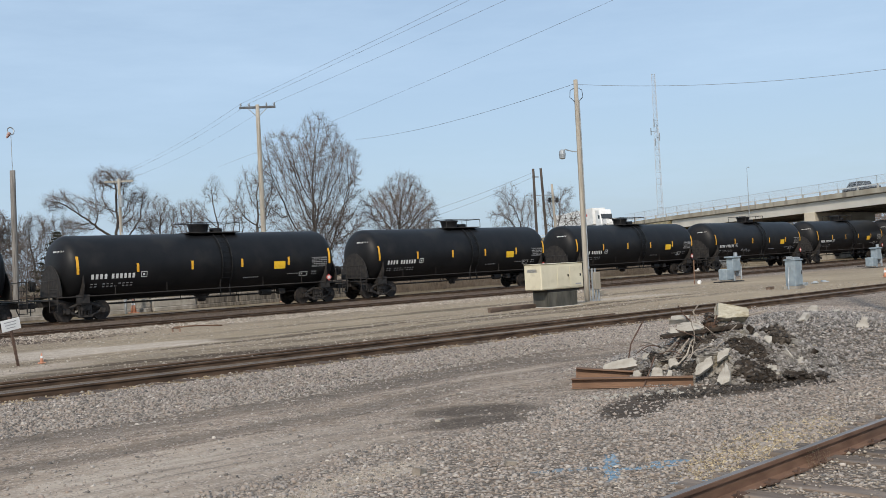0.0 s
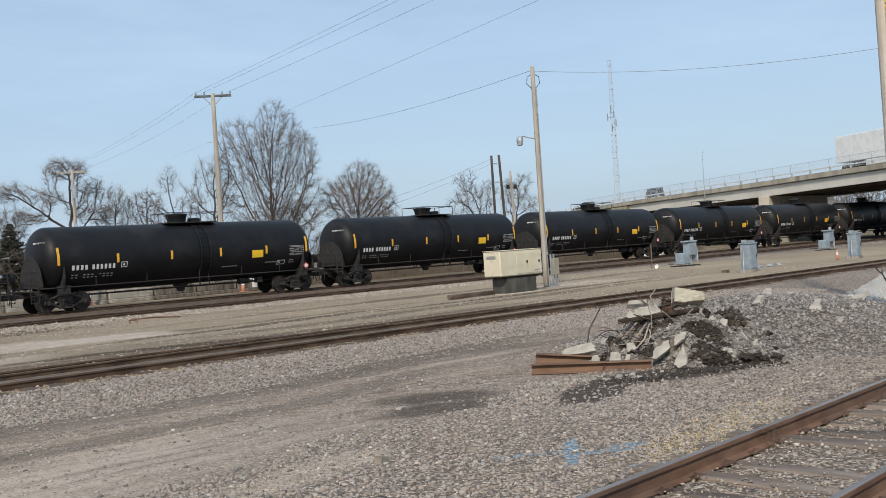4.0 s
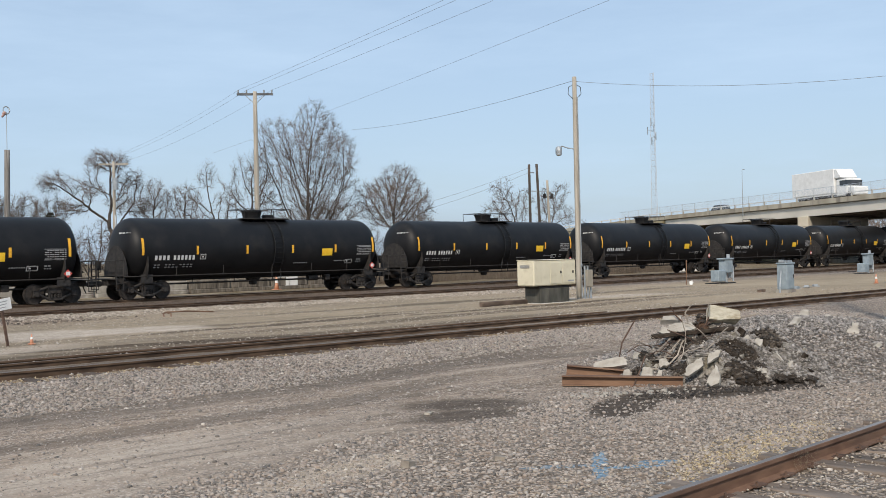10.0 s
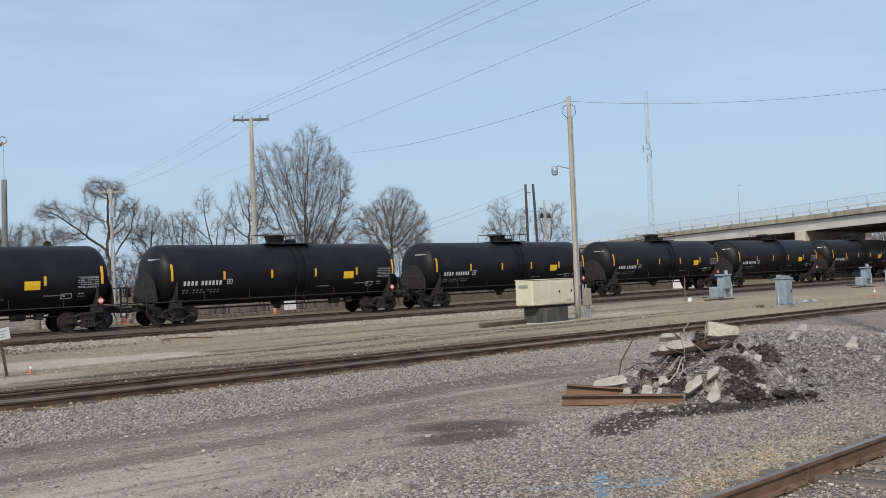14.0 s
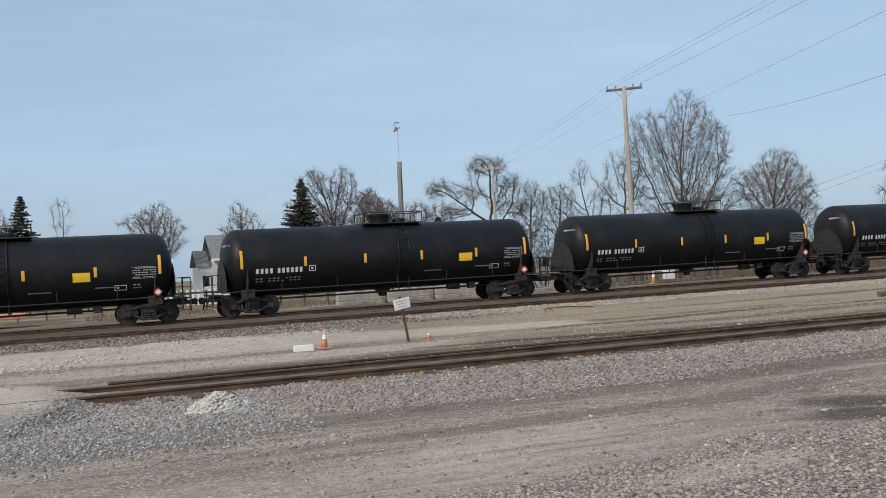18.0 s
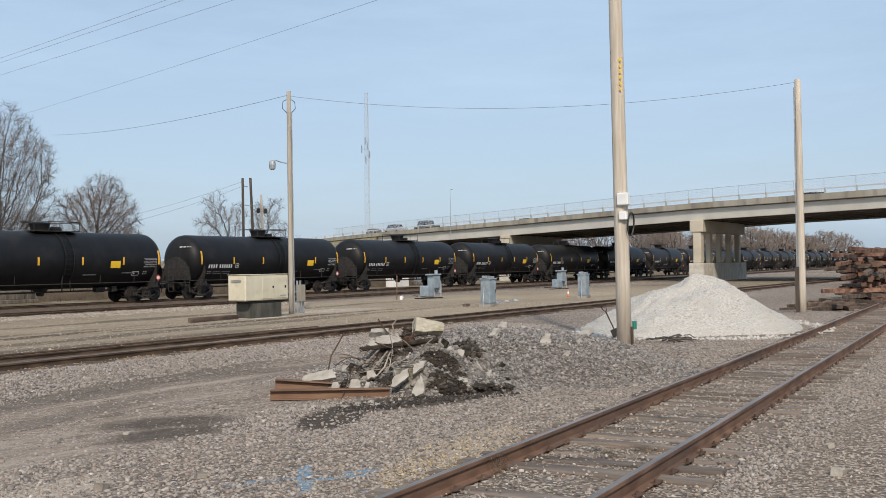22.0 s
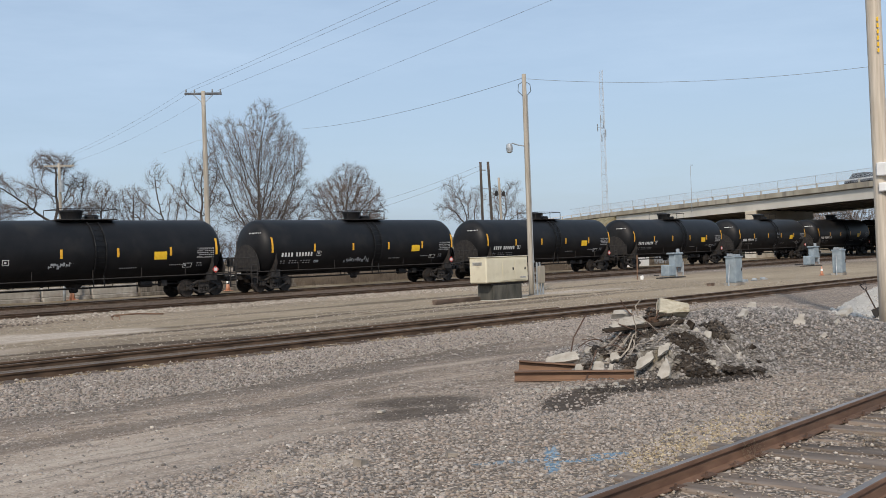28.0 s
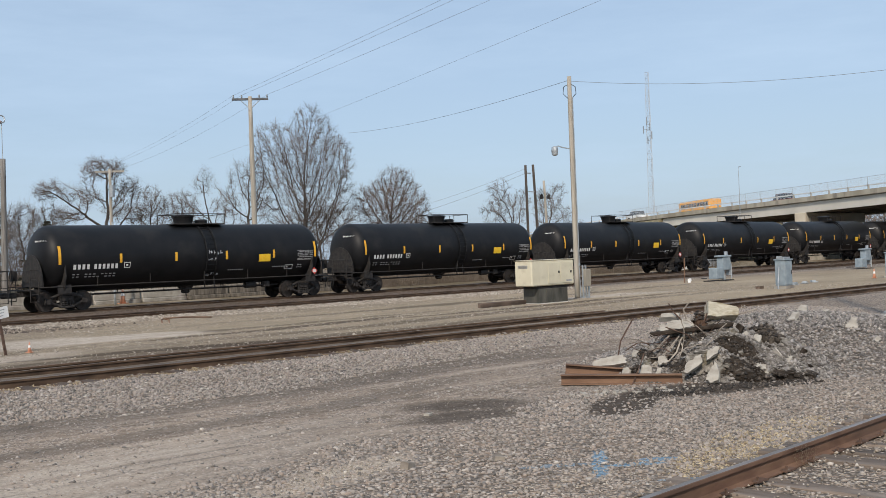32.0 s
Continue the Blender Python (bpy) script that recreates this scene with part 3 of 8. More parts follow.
    # crushed white stone
    lime = either(ellipse(-1.9, 16.6, 1.75, 5.0, -11, 0.45, 0.5), ellipse(-3.0, 14.3, 1.4, 1.7, 15, 0.4, 0.6), ellipse(2.5, 29.6, 11, 3.0, -6, 0.35, 0.9), ellipse(-12, 29, 9, 5, 10, 0.5, 1.0), ellipse(12.4, 28.1, 3.2, 1.7, -8, 0.4, 0.8), ellipse(3, 24.0, 7, 1.2, 0, 0.6, 1.0),
                  ellipse(36.8, 28.3, 4.0, 1.0, -6, 0.5, 0.8), ellipse(26.5, 12.6, 2.0, 0.4, -20, 0.5, 1.4), ellipse(5.6, 7.6, 1.15, 0.36, 14, 0.8, 1.4))
    limed = mix((0.34, 0.305, 0.255), (0.58, 0.53, 0.46), ranged(fine_rag, 0.3, 0.7))
    limed = mix(limed, pebbles((0.26, 0.23, 0.195), (0.62, 0.57, 0.5), (0.17, 0.15, 0.125)), 0.45)
    limed = mix(limed, (0.33, 0.29, 0.25), calc("MULTIPLY", ranged(streaks, 0.5, 0.66), 0.7))
    limed = mix(limed, (0.22, 0.195, 0.165), calc("MULTIPLY", ranged(clump, 0.54, 0.68), 0.5))
    limed = mix(limed, (0.2, 0.18, 0.16), calc("MULTIPLY", ranged(sep3.outputs[1], 0.9, 0.96), 0.6))
    col = mix(col, limed, calc("MULTIPLY", lime, 0.9))
    # bluish clean ballast by the crossing
    blueish = ellipse(0.2, 14.6, 2.3, 2.2, 25, 0.9, 1.2)
    col = mix(col, pebbles((0.15, 0.147, 0.146), (0.45, 0.44, 0.43), (0.07, 0.068, 0.068)), calc("MULTIPLY", blueish, 0.7))
    # dark wet soil round the heap, dark patches and a diagonal smear on the drive
    wet_and_smear = either(ellipse(10.5, 8.05, 1.05, 0.42, 22, 0.5, 0.7, fine_rag), ellipse(12.1, 7.95, 1.3, 0.55, -28, 0.5, 0.6, fine_rag), calc("MULTIPLY", either(ellipse(9.3, 9.7, 0.95, 0.5, -40, 0.9, 1.0, clump), ellipse(8.7, 9.05, 0.85, 0.45, -15, 0.9, 1.0, clump)), 0.85), ellipse(26.5, 15.6, 0.5, 2.4, -25, 0.7, 0.9))
    col = mix(col, mix((0.02, 0.016, 0.013), (0.075, 0.062, 0.05), fine_rag), calc("MULTIPLY", wet_and_smear, 0.9))
    # grey stone of the gravel mound
    col = mix(col, pebbles((0.1, 0.093, 0.086), (0.33, 0.315, 0.295), (0.05, 0.046, 0.042)), calc("MULTIPLY", ellipse(17.0, 9.0, 3.3, 3.5, 33, 0.3, 0.4), 0.85))
    # sprayed blue marks
    paint = either(ellipse(7.5, 6.07, 0.62, 0.075, 39, 0.5, 1.5, fine_rag), ellipse(8.05, 5.78, 0.2, 0.08, -35, 0.5, 1.4, fine_rag), ellipse(7.7, 5.84, 0.32, 0.07, -35, 0.5, 1.6, fine_rag))
    faint = either(ellipse(7.15, 6.32, 0.4, 0.06, -30, 0.6, 2.0, fine_rag), ellipse(7.55, 5.16, 0.28, 0.05, -35, 0.6, 1.6, fine_rag))
    col = mix(col, (0.13, 0.33, 0.52), calc("MULTIPLY", paint, 0.55))
    col = mix(col, (0.2, 0.36, 0.5), calc("MULTIPLY", faint, 0.45))
    big = tex("ShaderNodeTexNoise", 0.09, 5).outputs[0]
    val = n.new("ShaderNodeHueSaturation")
    l.new(ranged(big, 0.3, 0.7, 0.95, 1.28), val.inputs["Value"])
    col = mix(col, (1.05, 0.98, 0.925), 1.0, "MULTIPLY")
    l.new(col, val.inputs["Color"])
    l.new(val.outputs[0], b.inputs["Base Color"])
    bp = n.new("ShaderNodeBump")
    bp.inputs["Strength"].default_value, bp.inputs["Distance"].default_value = 0.9, 0.035
    h = calc("ADD", calc("MULTIPLY", calc("SUBTRACT", 1.0, cells.outputs["Distance"]), calc("SUBTRACT", 1.0, calc("MULTIPLY", calc("MAXIMUM", drive, lime), 0.8))), calc("MULTIPLY", grain, 0.5))
    l.new(h, bp.inputs["Height"])
    l.new(bp.outputs[0], b.inputs["Normal"])
    return m


GROUND = ground_material()

# ---------------------------------------------------------------- ground and tracks
NEAR_SLOPE = 0.0475


def near_y(x):
    """Centre line of the near track."""
    return 3.53 + NEAR_SLOPE * x


def rolling(x, y):
    """Height of the ground; the rail heads lie at 0."""
    z = -0.13 + 0.05 * noise.noise(Vector((x * 0.12, y * 0.12, 3.1))) + 0.025 * noise.noise(Vector((x * 0.6, y * 0.6, 7.7)))
    d = abs(y - near_y(x))
    if d < 2.6:
        k = min(1.0, (2.6 - d) / 1.2)
        z = z * (1 - k) + k * (-0.187 + 0.02 * noise.noise(Vector((x * 1.1, y * 1.1, 9.0))))
    d = abs(y - 18.75)
    if d < 4.0:
        dip = 0.07 * max(0.0, min(1.0, (x - 4.0) / 2.0)) * max(0.0, 1.0 - abs(y - 17.55) / 0.5)
        low = 0.06 * max(0.0, min(1.0, (5.0 - x) / 3.0))
        bed = -0.08 if d < 0.62 else -0.15 if d < 0.84 else -0.1 - low - dip if y < 18.7 else -0.14
        k = min(1.0, 4.0 - d)
        z = z * (1 - k) + k * (bed + 0.02 * noise.noise(Vector((x * 1.3, y * 1.3, 4.0))))
    for yc in (FAR_LINE, MAIN_LINE):
        d = abs(y - yc - bend(x))
        if d < 3.2:
            z = max(z, -0.12 - 0.12 * max(0.0, d - 1.6))
    if 41.6 < y - bend(x) < 47.0:
        z -= 0.06
    # the crossing of crushed stone that buries the middle track
    u, v = (x + 1.5) / 2.15, (y - 18.4) / 4.6
    q = u * u + v * v
    if q < 1:
        k = min(1.0, (1 - q) * 3.0)
        z = z * (1 - k) + k * (-0.004 + 0.022 * noise.noise(Vector((x * 0.9, y * 0.9, 1.0))))
    # low banks of white stone behind it
    q = ((x - 1.0) / 9.0) ** 2 + ((y - 31.0) / 2.0) ** 2
    if q < 1:
        z += 0.22 * (1 - q) * (0.7 + 0.5 * noise.noise(Vector((x * 0.7, y * 0.7, 5.0))))
    # the gravel mound behind the rubble
    u, v = (x - 17.0) * 0.54 - (y - 9.0) * 0.84, (x - 17.0) * 0.84 + (y - 9.0) * 0.54
    q = (u / 3.6) ** 2 + (v / 3.3) ** 2
    if q < 1:
        z += 0.72 * (1 - q) ** 1.2 * (1 + 0.25 * noise.noise(Vector((x * 0.8, y * 0.8, 2.0))))
    return z


def spaced(lo, hi, step, far, grow=1.25):
    """Even steps from lo to hi, then widening ones out to far."""
    mid = list(np.arange(lo, hi + 1e-6, step))
    s, a = step, []
    p = hi
    while p < far:
        s *= grow
        p += s
        a.append(p)
    s, c = step, []
    p = lo
    while p > -far:
        s *= grow
        p -= s
        c.append(p)
    return c[::-1] + mid + a


def build_ground():
    xs, ys = spaced(-16, 48, 0.32, 3000), spaced(-3, 52, 0.3, 3000)
    verts = [(x, y, rolling(x, y)) for y in ys for x in xs]
    w = len(xs)
    faces = [(j * w + i, j * w + i + 1, (j + 1) * w + i + 1, (j + 1) * w + i) for j in range(len(ys) - 1) for i in range(w - 1)]
    tagged(new("ground", mesh_of("ground", verts, faces, GROUND, True)), "gravel and packed dirt railway yard ground with white stone patches", "ground", kind="structure")


build_ground()

RAIL_SECTION = [(-0.07, -0.172), (0.07, -0.172), (0.07, -0.16), (0.012, -0.14), (0.012, -0.045), (0.036, -0.034), (0.036, -0.004), (0.03, 0.0), (-0.03, 0.0), (-0.036, -0.004), (-0.036, -0.034), (-0.012, -0.045), (-0.012, -0.14), (-0.07, -0.16)]


def rail(parent, p, q, side, top=None, z=0.0, name="rail", step=0.0, line=None):
    """A rail from p to q in plan; top: material of the running surface. step: lets it wander a little, as old rails do. line: how far it bends aside at x."""
    p, q = Vector((*p, 0)), Vector((*q, 0))
    n = max(1, int((q - p).length / step)) if step else 1
    d = (q - p).normalized()
    nrm = Vector((-d.y, d.x, 0))
    verts, faces, k = [], [], len(RAIL_SECTION)
    for i in range(n + 1):
        c = p.lerp(q, i / n)
        if line:
            c.y += line(c.x)
        wob = 0.012 * noise.noise(Vector((c.x * 0.15, c.y, 0))) if step else 0
        for a, b in RAIL_SECTION:
            verts.append(c + nrm * (a + wob) + Vector((0, 0, b + z + wob * 0.6)))
    for i in range(n):
        for j in range(k):
            faces.append((i * k + j, i * k + (j + 1) % k, (i + 1) * k + (j + 1) % k, (i + 1) * k + j))
    faces.append(tuple(range(k))[::-1])
    faces.append(tuple(n * k + j for j in range(k)))
    me = mesh_of(name, verts, faces, side)
    me.materials.append(top or side)
    for f in me.polygons:
        if f.normal.z > 0.9 and f.center.z > z - 0.01:
            f.material_index = 1
    ob = new(name, me)
    ob.parent = parent
    return ob


def tie_mesh(name, seed, material, length=2.55):
    rnd = random.Random(seed)
    bm = bmesh.new()
    box(bm, -0.115, 0.115, -length / 2, length / 2, -0.18, 0.0, 0.012)
    bmesh.ops.subdivide_edges(bm, edges=[e for e in bm.edges if e.calc_length() > 1.5], cuts=5)
    for v in bm.verts:
        v.co += Vector((rnd.uniform(-0.01, 0.01), rnd.uniform(-0.02, 0.02), rnd.uniform(-0.012, 0.006)))
    me = bpy.data.meshes.new(name)
    bm.to_mesh(me)
    bm.free()
    me.materials.append(material)
    return me


TIES = [tie_mesh("tie", s, TIE) for s in range(5)]
TIES_DARK = [tie_mesh("dark_tie", s + 20, TIE_DARK) for s in range(4)]


def ties(parent, x0, x1, centre, meshes, step=0.53, top=-0.155, seed=1, turn=0.0):
    rnd = random.Random(seed)
    x = x0
    while x < x1:
        link_mesh("tie", rnd.choice(meshes), parent, pose(x, centre(x) + rnd.uniform(-0.05, 0.05), top + rnd.uniform(-0.032, 0.01), rnd.uniform(-1, 1), rnd.uniform(-2, 2), turn + rnd.uniform(-2.0, 2.0)))
        x += step + rnd.uniform(-0.04, 0.04)


def far_ties(parent, x0, x1, centre, material, step=0.53, top=-0.15, seed=1):
    rnd = random.Random(seed)
    bm = bmesh.new()
    x = x0
    while x < x1:
        y = centre(x) + rnd.uniform(-0.05, 0.05)
        box(bm, x - 0.11, x + 0.11, y - 1.28, y + 1.28, top - 0.15, top + rnd.uniform(-0.015, 0.01))
        x += step
    ob = part("far_ties", bm, material, parent)
    ob["kind"] = "stuff"


def spike_plates(parent, x0, x1, offset, seed):
    rnd = random.Random(seed)
    bm = bmesh.new()
    x = x0
    while x < x1:
        y = near_y(x) + offset
        box(bm, x - 0.09, x + 0.09, y - 0.11, y + 0.11, -0.165, -0.15)
        for sx, sy in ((-0.05, -0.09), (0.05, 0.09)):
            cyl(bm, (x + sx, y + sy, -0.15), (x + sx, y + sy, -0.115), 0.014, n=6)
        x += 0.53
    return part("tie_plates", bm, REBAR, parent, "rusty tie plates with spikes")


def build_tracks():
    near = root("railway_track", pose(0, 0, 0), "little used railway track with rusty rails on weathered ties", "railway track", "tracks", "structure")
    for off in (0.7525, -0.7525):
        rail(near, (-60, near_y(-60) + off), (130, near_y(130) + off), RAIL_RUST, RAIL_TOP, step=2.0)
        spike_plates(near, 3.0, 30.0, off, 4)
    ties(near, 2.0, 46.0, near_y, TIES, seed=5, turn=2.7)
    far_ties(near, 46.0, 130.0, near_y, TIE, seed=6)
    far_ties(near, -60.0, 1.8, near_y, TIE, seed=7)

    mid = root("railway_track", pose(0, 0, 0), "worn siding track with dark rails partly buried in stone", "railway track", "tracks", "structure")
    for y in (18.0, 19.5):
        rail(mid, (-40, y), (160, y), RAIL_DARK, RAIL_WORN, step=2.5)
    rail(mid, (4.0, 18.28), (60, 18.28), RAIL_DARK, RAIL_WORN, z=-0.02, name="guard_rail", step=2.5)
    rail(mid, (1.0, 20.75), (26, 20.6), RAIL_DARK, RAIL_RUST, z=-0.05, name="loose_rail", step=1.5)
    rail(mid, (-14.0, 20.6), (-3.3, 20.75), RAIL_RUST, RAIL_RUST, z=-0.01, name="loose_rail", step=1.5)
    ties(mid, -20.0, 45.0, lambda x: 18.6, TIES_DARK, seed=8, top=-0.12)
    far_ties(mid, 45.0, 160.0, lambda x: 18.65, TIE_DARK, seed=9)

    for yc, label in ((FAR_LINE, "brown railway track on ballast beside the main line"), (MAIN_LINE, "main line railway track carrying the moving train")):
        t = root("railway_track", pose(0, 0, 0), label, "railway track", "tracks", "structure")
        for off in (0.7525, -0.7525):
            rail(t, (-90, yc + off), (700, yc + off), RAIL_DARK, RAIL_TOP if yc > 45 else RAIL_WORN, step=5.0, line=bend)
        far_ties(t, -50, 200, lambda x, c=yc: c + bend(x), TIE_DARK, seed=11)


build_tracks()


# ---------------------------------------------------------------- tank cars
CAR = 18.15          # coupler to coupler
TANK_R, TANK_Z, HALF = 1.615, 2.485, 7.92


def on_shell(x, z, out=0.006):
    """A place on the shell's side that faces the camera."""
    dz = z - TANK_Z
    return Vector((x, -math.sqrt(max(0.0, (TANK_R + out) ** 2 - dz * dz)), z))


def decal(bm, x0, x1, z0, z1, out=0.006, n=1):
    """A thin patch that follows the shell's curve, 4 mm thick at its rim."""
    a0, a1 = math.asin(max(-1, min(1, (z0 - TANK_Z) / TANK_R))), math.asin(max(-1, min(1, (z1 - TANK_Z) / TANK_R)))
    n = max(n, int(abs(a1 - a0) / 0.12) + 1)
    rows = []
    for i in range(n + 1):
        a = a0 + (a1 - a0) * i / n
        r = TANK_R + out
        rows.append([bm.verts.new((x, -r * math.cos(a), TANK_Z + r * math.sin(a))) for x in (x0, x1)])
    for p, q in zip(rows, rows[1:]):
        bm.faces.new((p[0], p[1], q[1], q[0]))
    return bm


def marks(rows, out=0.006):
    bm = bmesh.new()
    for r in rows:
        decal(bm, *r, out=out)
    return bm


def letter_bars(x, z, count, w, h, gap, skip=()):
    """A line of plain upright bars of the size of the characters."""
    out = []
    for i in range(count):
        if i not in skip:
            out.append((x + i * (w + gap), x + i * (w + gap) + w, z, z + h))
    return out


def side_frame(bm, y, s):
    """Cast side frame of a truck: two boxed arms round a spring nest."""
    for sx in (-1, 1):
        box(bm, sx * 0.89 - 0.16, sx * 0.89 + 0.16, y - 0.07, y + 0.07, 0.34, 0.62, 0.03)
        cyl(bm, (sx * 0.74, y, 0.62), (sx * 0.3, y, 0.8), 0.075, n=8)
        cyl(bm, (sx * 0.74, y, 0.42), (sx * 0.28, y, 0.22), 0.07, n=8)
        cyl(bm, (sx * 0.3, y, 0.8), (sx * 0.27, y, 0.22), 0.06, n=8)
    box(bm, -0.36, 0.36, y - 0.08, y + 0.08, 0.74, 0.86, 0.02)
    box(bm, -0.34, 0.34, y - 0.09, y + 0.09, 0.15, 0.25, 0.02)
    return bm


def build_truck(car, cx):
    m = pose(cx, 0, 0)
    truck = part("truck", boxes((-0.25, 0.25, -1.1, 1.1, 0.5, 0.72)), TRUCK, car, "two-axle cast steel truck", m=m)
    bm = bmesh.new()
    side_frame(bm, -1.02, -1)
    part("side_frame", bm, TRUCK, truck)
    bm = bmesh.new()
    side_frame(bm, 1.02, 1)
    part("side_frame", bm, TRUCK, truck)
    for sx in (-0.89, 0.89):
        bm = bmesh.new()
        for sy in (-0.75, 0.75):
            s = 1 if sy > 0 else -1
            w = bmesh.new()
            lathe(w, [(0.2, -0.05), (0.4, -0.05), (0.455, -0.06), (0.455, 0.05), (0.49, 0.06), (0.49, 0.085), (0.4, 0.085), (0.16, 0.06)], 20, "z")
            bmesh.ops.transform(w, matrix=pose(sx, sy, 0.458, 90 if s > 0 else -90), verts=w.verts)
            tmp = bpy.data.meshes.new("tmp")
            w.to_mesh(tmp)
            w.free()
            bm.from_mesh(tmp)
            bpy.data.meshes.remove(tmp)
        cyl(bm, (sx, -1.1, 0.458), (sx, 1.1, 0.458), 0.08, n=10)
        part("wheelset", bm, WHEEL, truck, "rust-brown steel wheelset")
        for sy in (-1.1, 1.1):
            part("bearing_cap", cyl(bmesh.new(), (sx, sy - 0.06, 0.458), (sx, sy + 0.06, 0.458), 0.11, 0.09, 10), TRUCK, truck, "round grey bearing cap")
    for sy in (-1.02, 1.02):
        for sx in (-0.16, 0, 0.16):
            prof = []
            for i in range(5):
                prof += [(0.05, 0.26 + i * 0.096), (0.076, 0.285 + i * 0.096), (0.076, 0.315 + i * 0.096), (0.05, 0.34 + i * 0.096)]
            part("spring", lathe(bmesh.new(), prof, 8), STEEL_DARK, truck, m=pose(sx, sy, 0))


def build_car():
    car = root("tank_car", pose(0, 0, 0), "black tank car with yellow reflective stripes, rolling on the main line", "tank car", "tank cars of the moving train")
    # the shell, with dished ends
    bm = bmesh.new()
    prof = []
    for i in range(8):
        a = i / 7 * math.pi / 2
        prof.append((TANK_R * max(0.06, math.sin(a)) ** 0.7, -HALF + 0.78 * (1 - math.cos(a))))
    prof += [(TANK_R, x) for x in (-5.0, -2.5, -0.2, 2.0, 5.0)]
    prof += [(r, -h) for r, h in prof[:8][::-1]]
    lathe(bm, prof, 44, "x")
    bmesh.ops.translate(bm, verts=bm.verts, vec=(0, 0, TANK_Z))
    shell = part("shell", bm, TANK, car, "black painted jacketed tank shell", True)
    # manway, fittings and platform on top
    plat = part("platform", boxes((-1.0, 2.0, -0.87, 0.87, 4.08, 4.13)), STEEL_DARK, car, "black grated walkway on top")
    part("manway", lathe(bmesh.new(), [(0.46, 4.02), (0.5, 4.3), (0.56, 4.5), (0.6, 4.5), (0.6, 4.58), (0.2, 4.64)], 20), TANK, plat, "round black manway housing")
    part("valve_housing", lathe(bmesh.new(), [(0.34, 4.02), (0.34, 4.26), (0.37, 4.27), (0.3, 4.36)], 16), TANK, plat, m=pose(1.05, 0, 0))
    for y in (-0.85, 0.85):
        part("handrail", tube(bmesh.new(), [(-1.0, y, 4.1), (-1.0, y, 4.6), (-0.97, y, 4.63), (1.97, y, 4.63), (2.0, y, 4.6), (2.0, y, 4.1)], 0.02, 6), STEEL_DARK, plat)
        part("handrail_post", tube(bmesh.new(), [(0.75, y, 4.1), (0.75, y, 4.63)], 0.018, 6), STEEL_DARK, plat)
    for x in (-1.0, 2.0):
        part("handrail", tube(bmesh.new(), [(x, -0.85, 4.62), (x, 0.85, 4.62)], 0.02, 6), STEEL_DARK, plat)
    # side ladders by the middle
    for s in (-1, 1):
        bm = bmesh.new()
        for x in (0.42, 0.98):
            pts = [(x, s * (TANK_R + 0.07) * math.cos(a), TANK_Z + (TANK_R + 0.07) * math.sin(a)) for a in [radians(v) for v in (62, 45, 28, 10, -8, -26, -42)]]
            pts.append((x, s * 1.3, 0.75))
            tube(bm, pts, 0.035, 6)
        for i in range(11):
            a = radians(58 - i * 9.6)
            y, z = s * (TANK_R + 0.07) * math.cos(a), TANK_Z + (TANK_R + 0.07) * math.sin(a)
            cyl(bm, (0.42, y, z), (0.98, y, z), 0.012, n=5)
        part("ladder", bm, TANK, car)
    # stub sills, end platforms, head shields, couplers
    for s in (-1, 1):
        bm = boxes((s * 6.0 if s > 0 else -8.55, 8.55 if s > 0 else -6.0, -0.33, 0.33, 0.74, 1.02), bevel=0.02)
        sill = part("stub_sill", bm, STEEL_DARK, car)
        part("end_platform", boxes((min(s * 8.1, s * 8.62), max(s * 8.1, s * 8.62), -1.4, 1.4, 1.02, 1.08)), STEEL_DARK, sill)
        bm = bmesh.new()
        box(bm, min(s * 8.55, s * 8.8), max(s * 8.55, s * 8.8), -0.12, 0.12, 0.74, 0.94, 0.02)
        box(bm, min(s * 8.76, s * 9.03), max(s * 8.76, s * 9.03), -0.2, 0.2, 0.7, 0.98, 0.04)
        part("coupler", bm, TRUCK, sill, "cast steel knuckle coupler")
        bm = bmesh.new()
        pts = [(s * (8.72 + 0.1 * math.sin(a)), 0.4 + 0.1 * math.cos(a * 2), 0.8 - 0.45 * math.sin(a)) for a in [i * math.pi / 6 for i in range(5)]]
        tube(bm, pts, 0.03, 6)
        part("air_hose", bm, BLACK_PLASTIC, sill)
        # half shield over the lower head
        bm = bmesh.new()
        ring = [(s * 7.96, 1.3 * math.cos(a), 1.2 + 1.5 * math.sin(a)) for a in [i * math.pi / 14 for i in range(15)]]
        for v in ring:
            bm.verts.new(v)
        f = bm.faces.new(bm.verts[:])
        ext = bmesh.ops.extrude_face_region(bm, geom=[f])
        bmesh.ops.translate(bm, vec=(-s * 0.04, 0, 0), verts=[g for g in ext["geom"] if isinstance(g, bmesh.types.BMVert)])
        bmesh.ops.recalc_face_normals(bm, faces=bm.faces)
        part("head_shield", bm, STEEL_DARK, car, "black half-round shield on the tank head")
        # bolster webs that cradle the shell
        for sy in (-1, 1):
            bm = bmesh.new()
            vs = [bm.verts.new(v) for v in ((s * 6.98, sy * 1.42, 0.86), (s * 6.98, sy * 0.4, 0.86), (s * 6.98, sy * 0.9, 1.3), (s * 6.98, sy * 1.63, 2.15), (s * 6.98, sy * 1.66, 1.6))]
            f = bm.faces.new(vs)
            ext = bmesh.ops.extrude_face_region(bm, geom=[f])
            bmesh.ops.translate(bm, vec=(s * 0.05, 0, 0), verts=[g for g in ext["geom"] if isinstance(g, bmesh.types.BMVert)])
            box(bm, s * 7.0 - 0.32, s * 7.0 + 0.32, sy * 1.44 - 0.02, sy * 1.44 + 0.02, 0.84, 1.25)
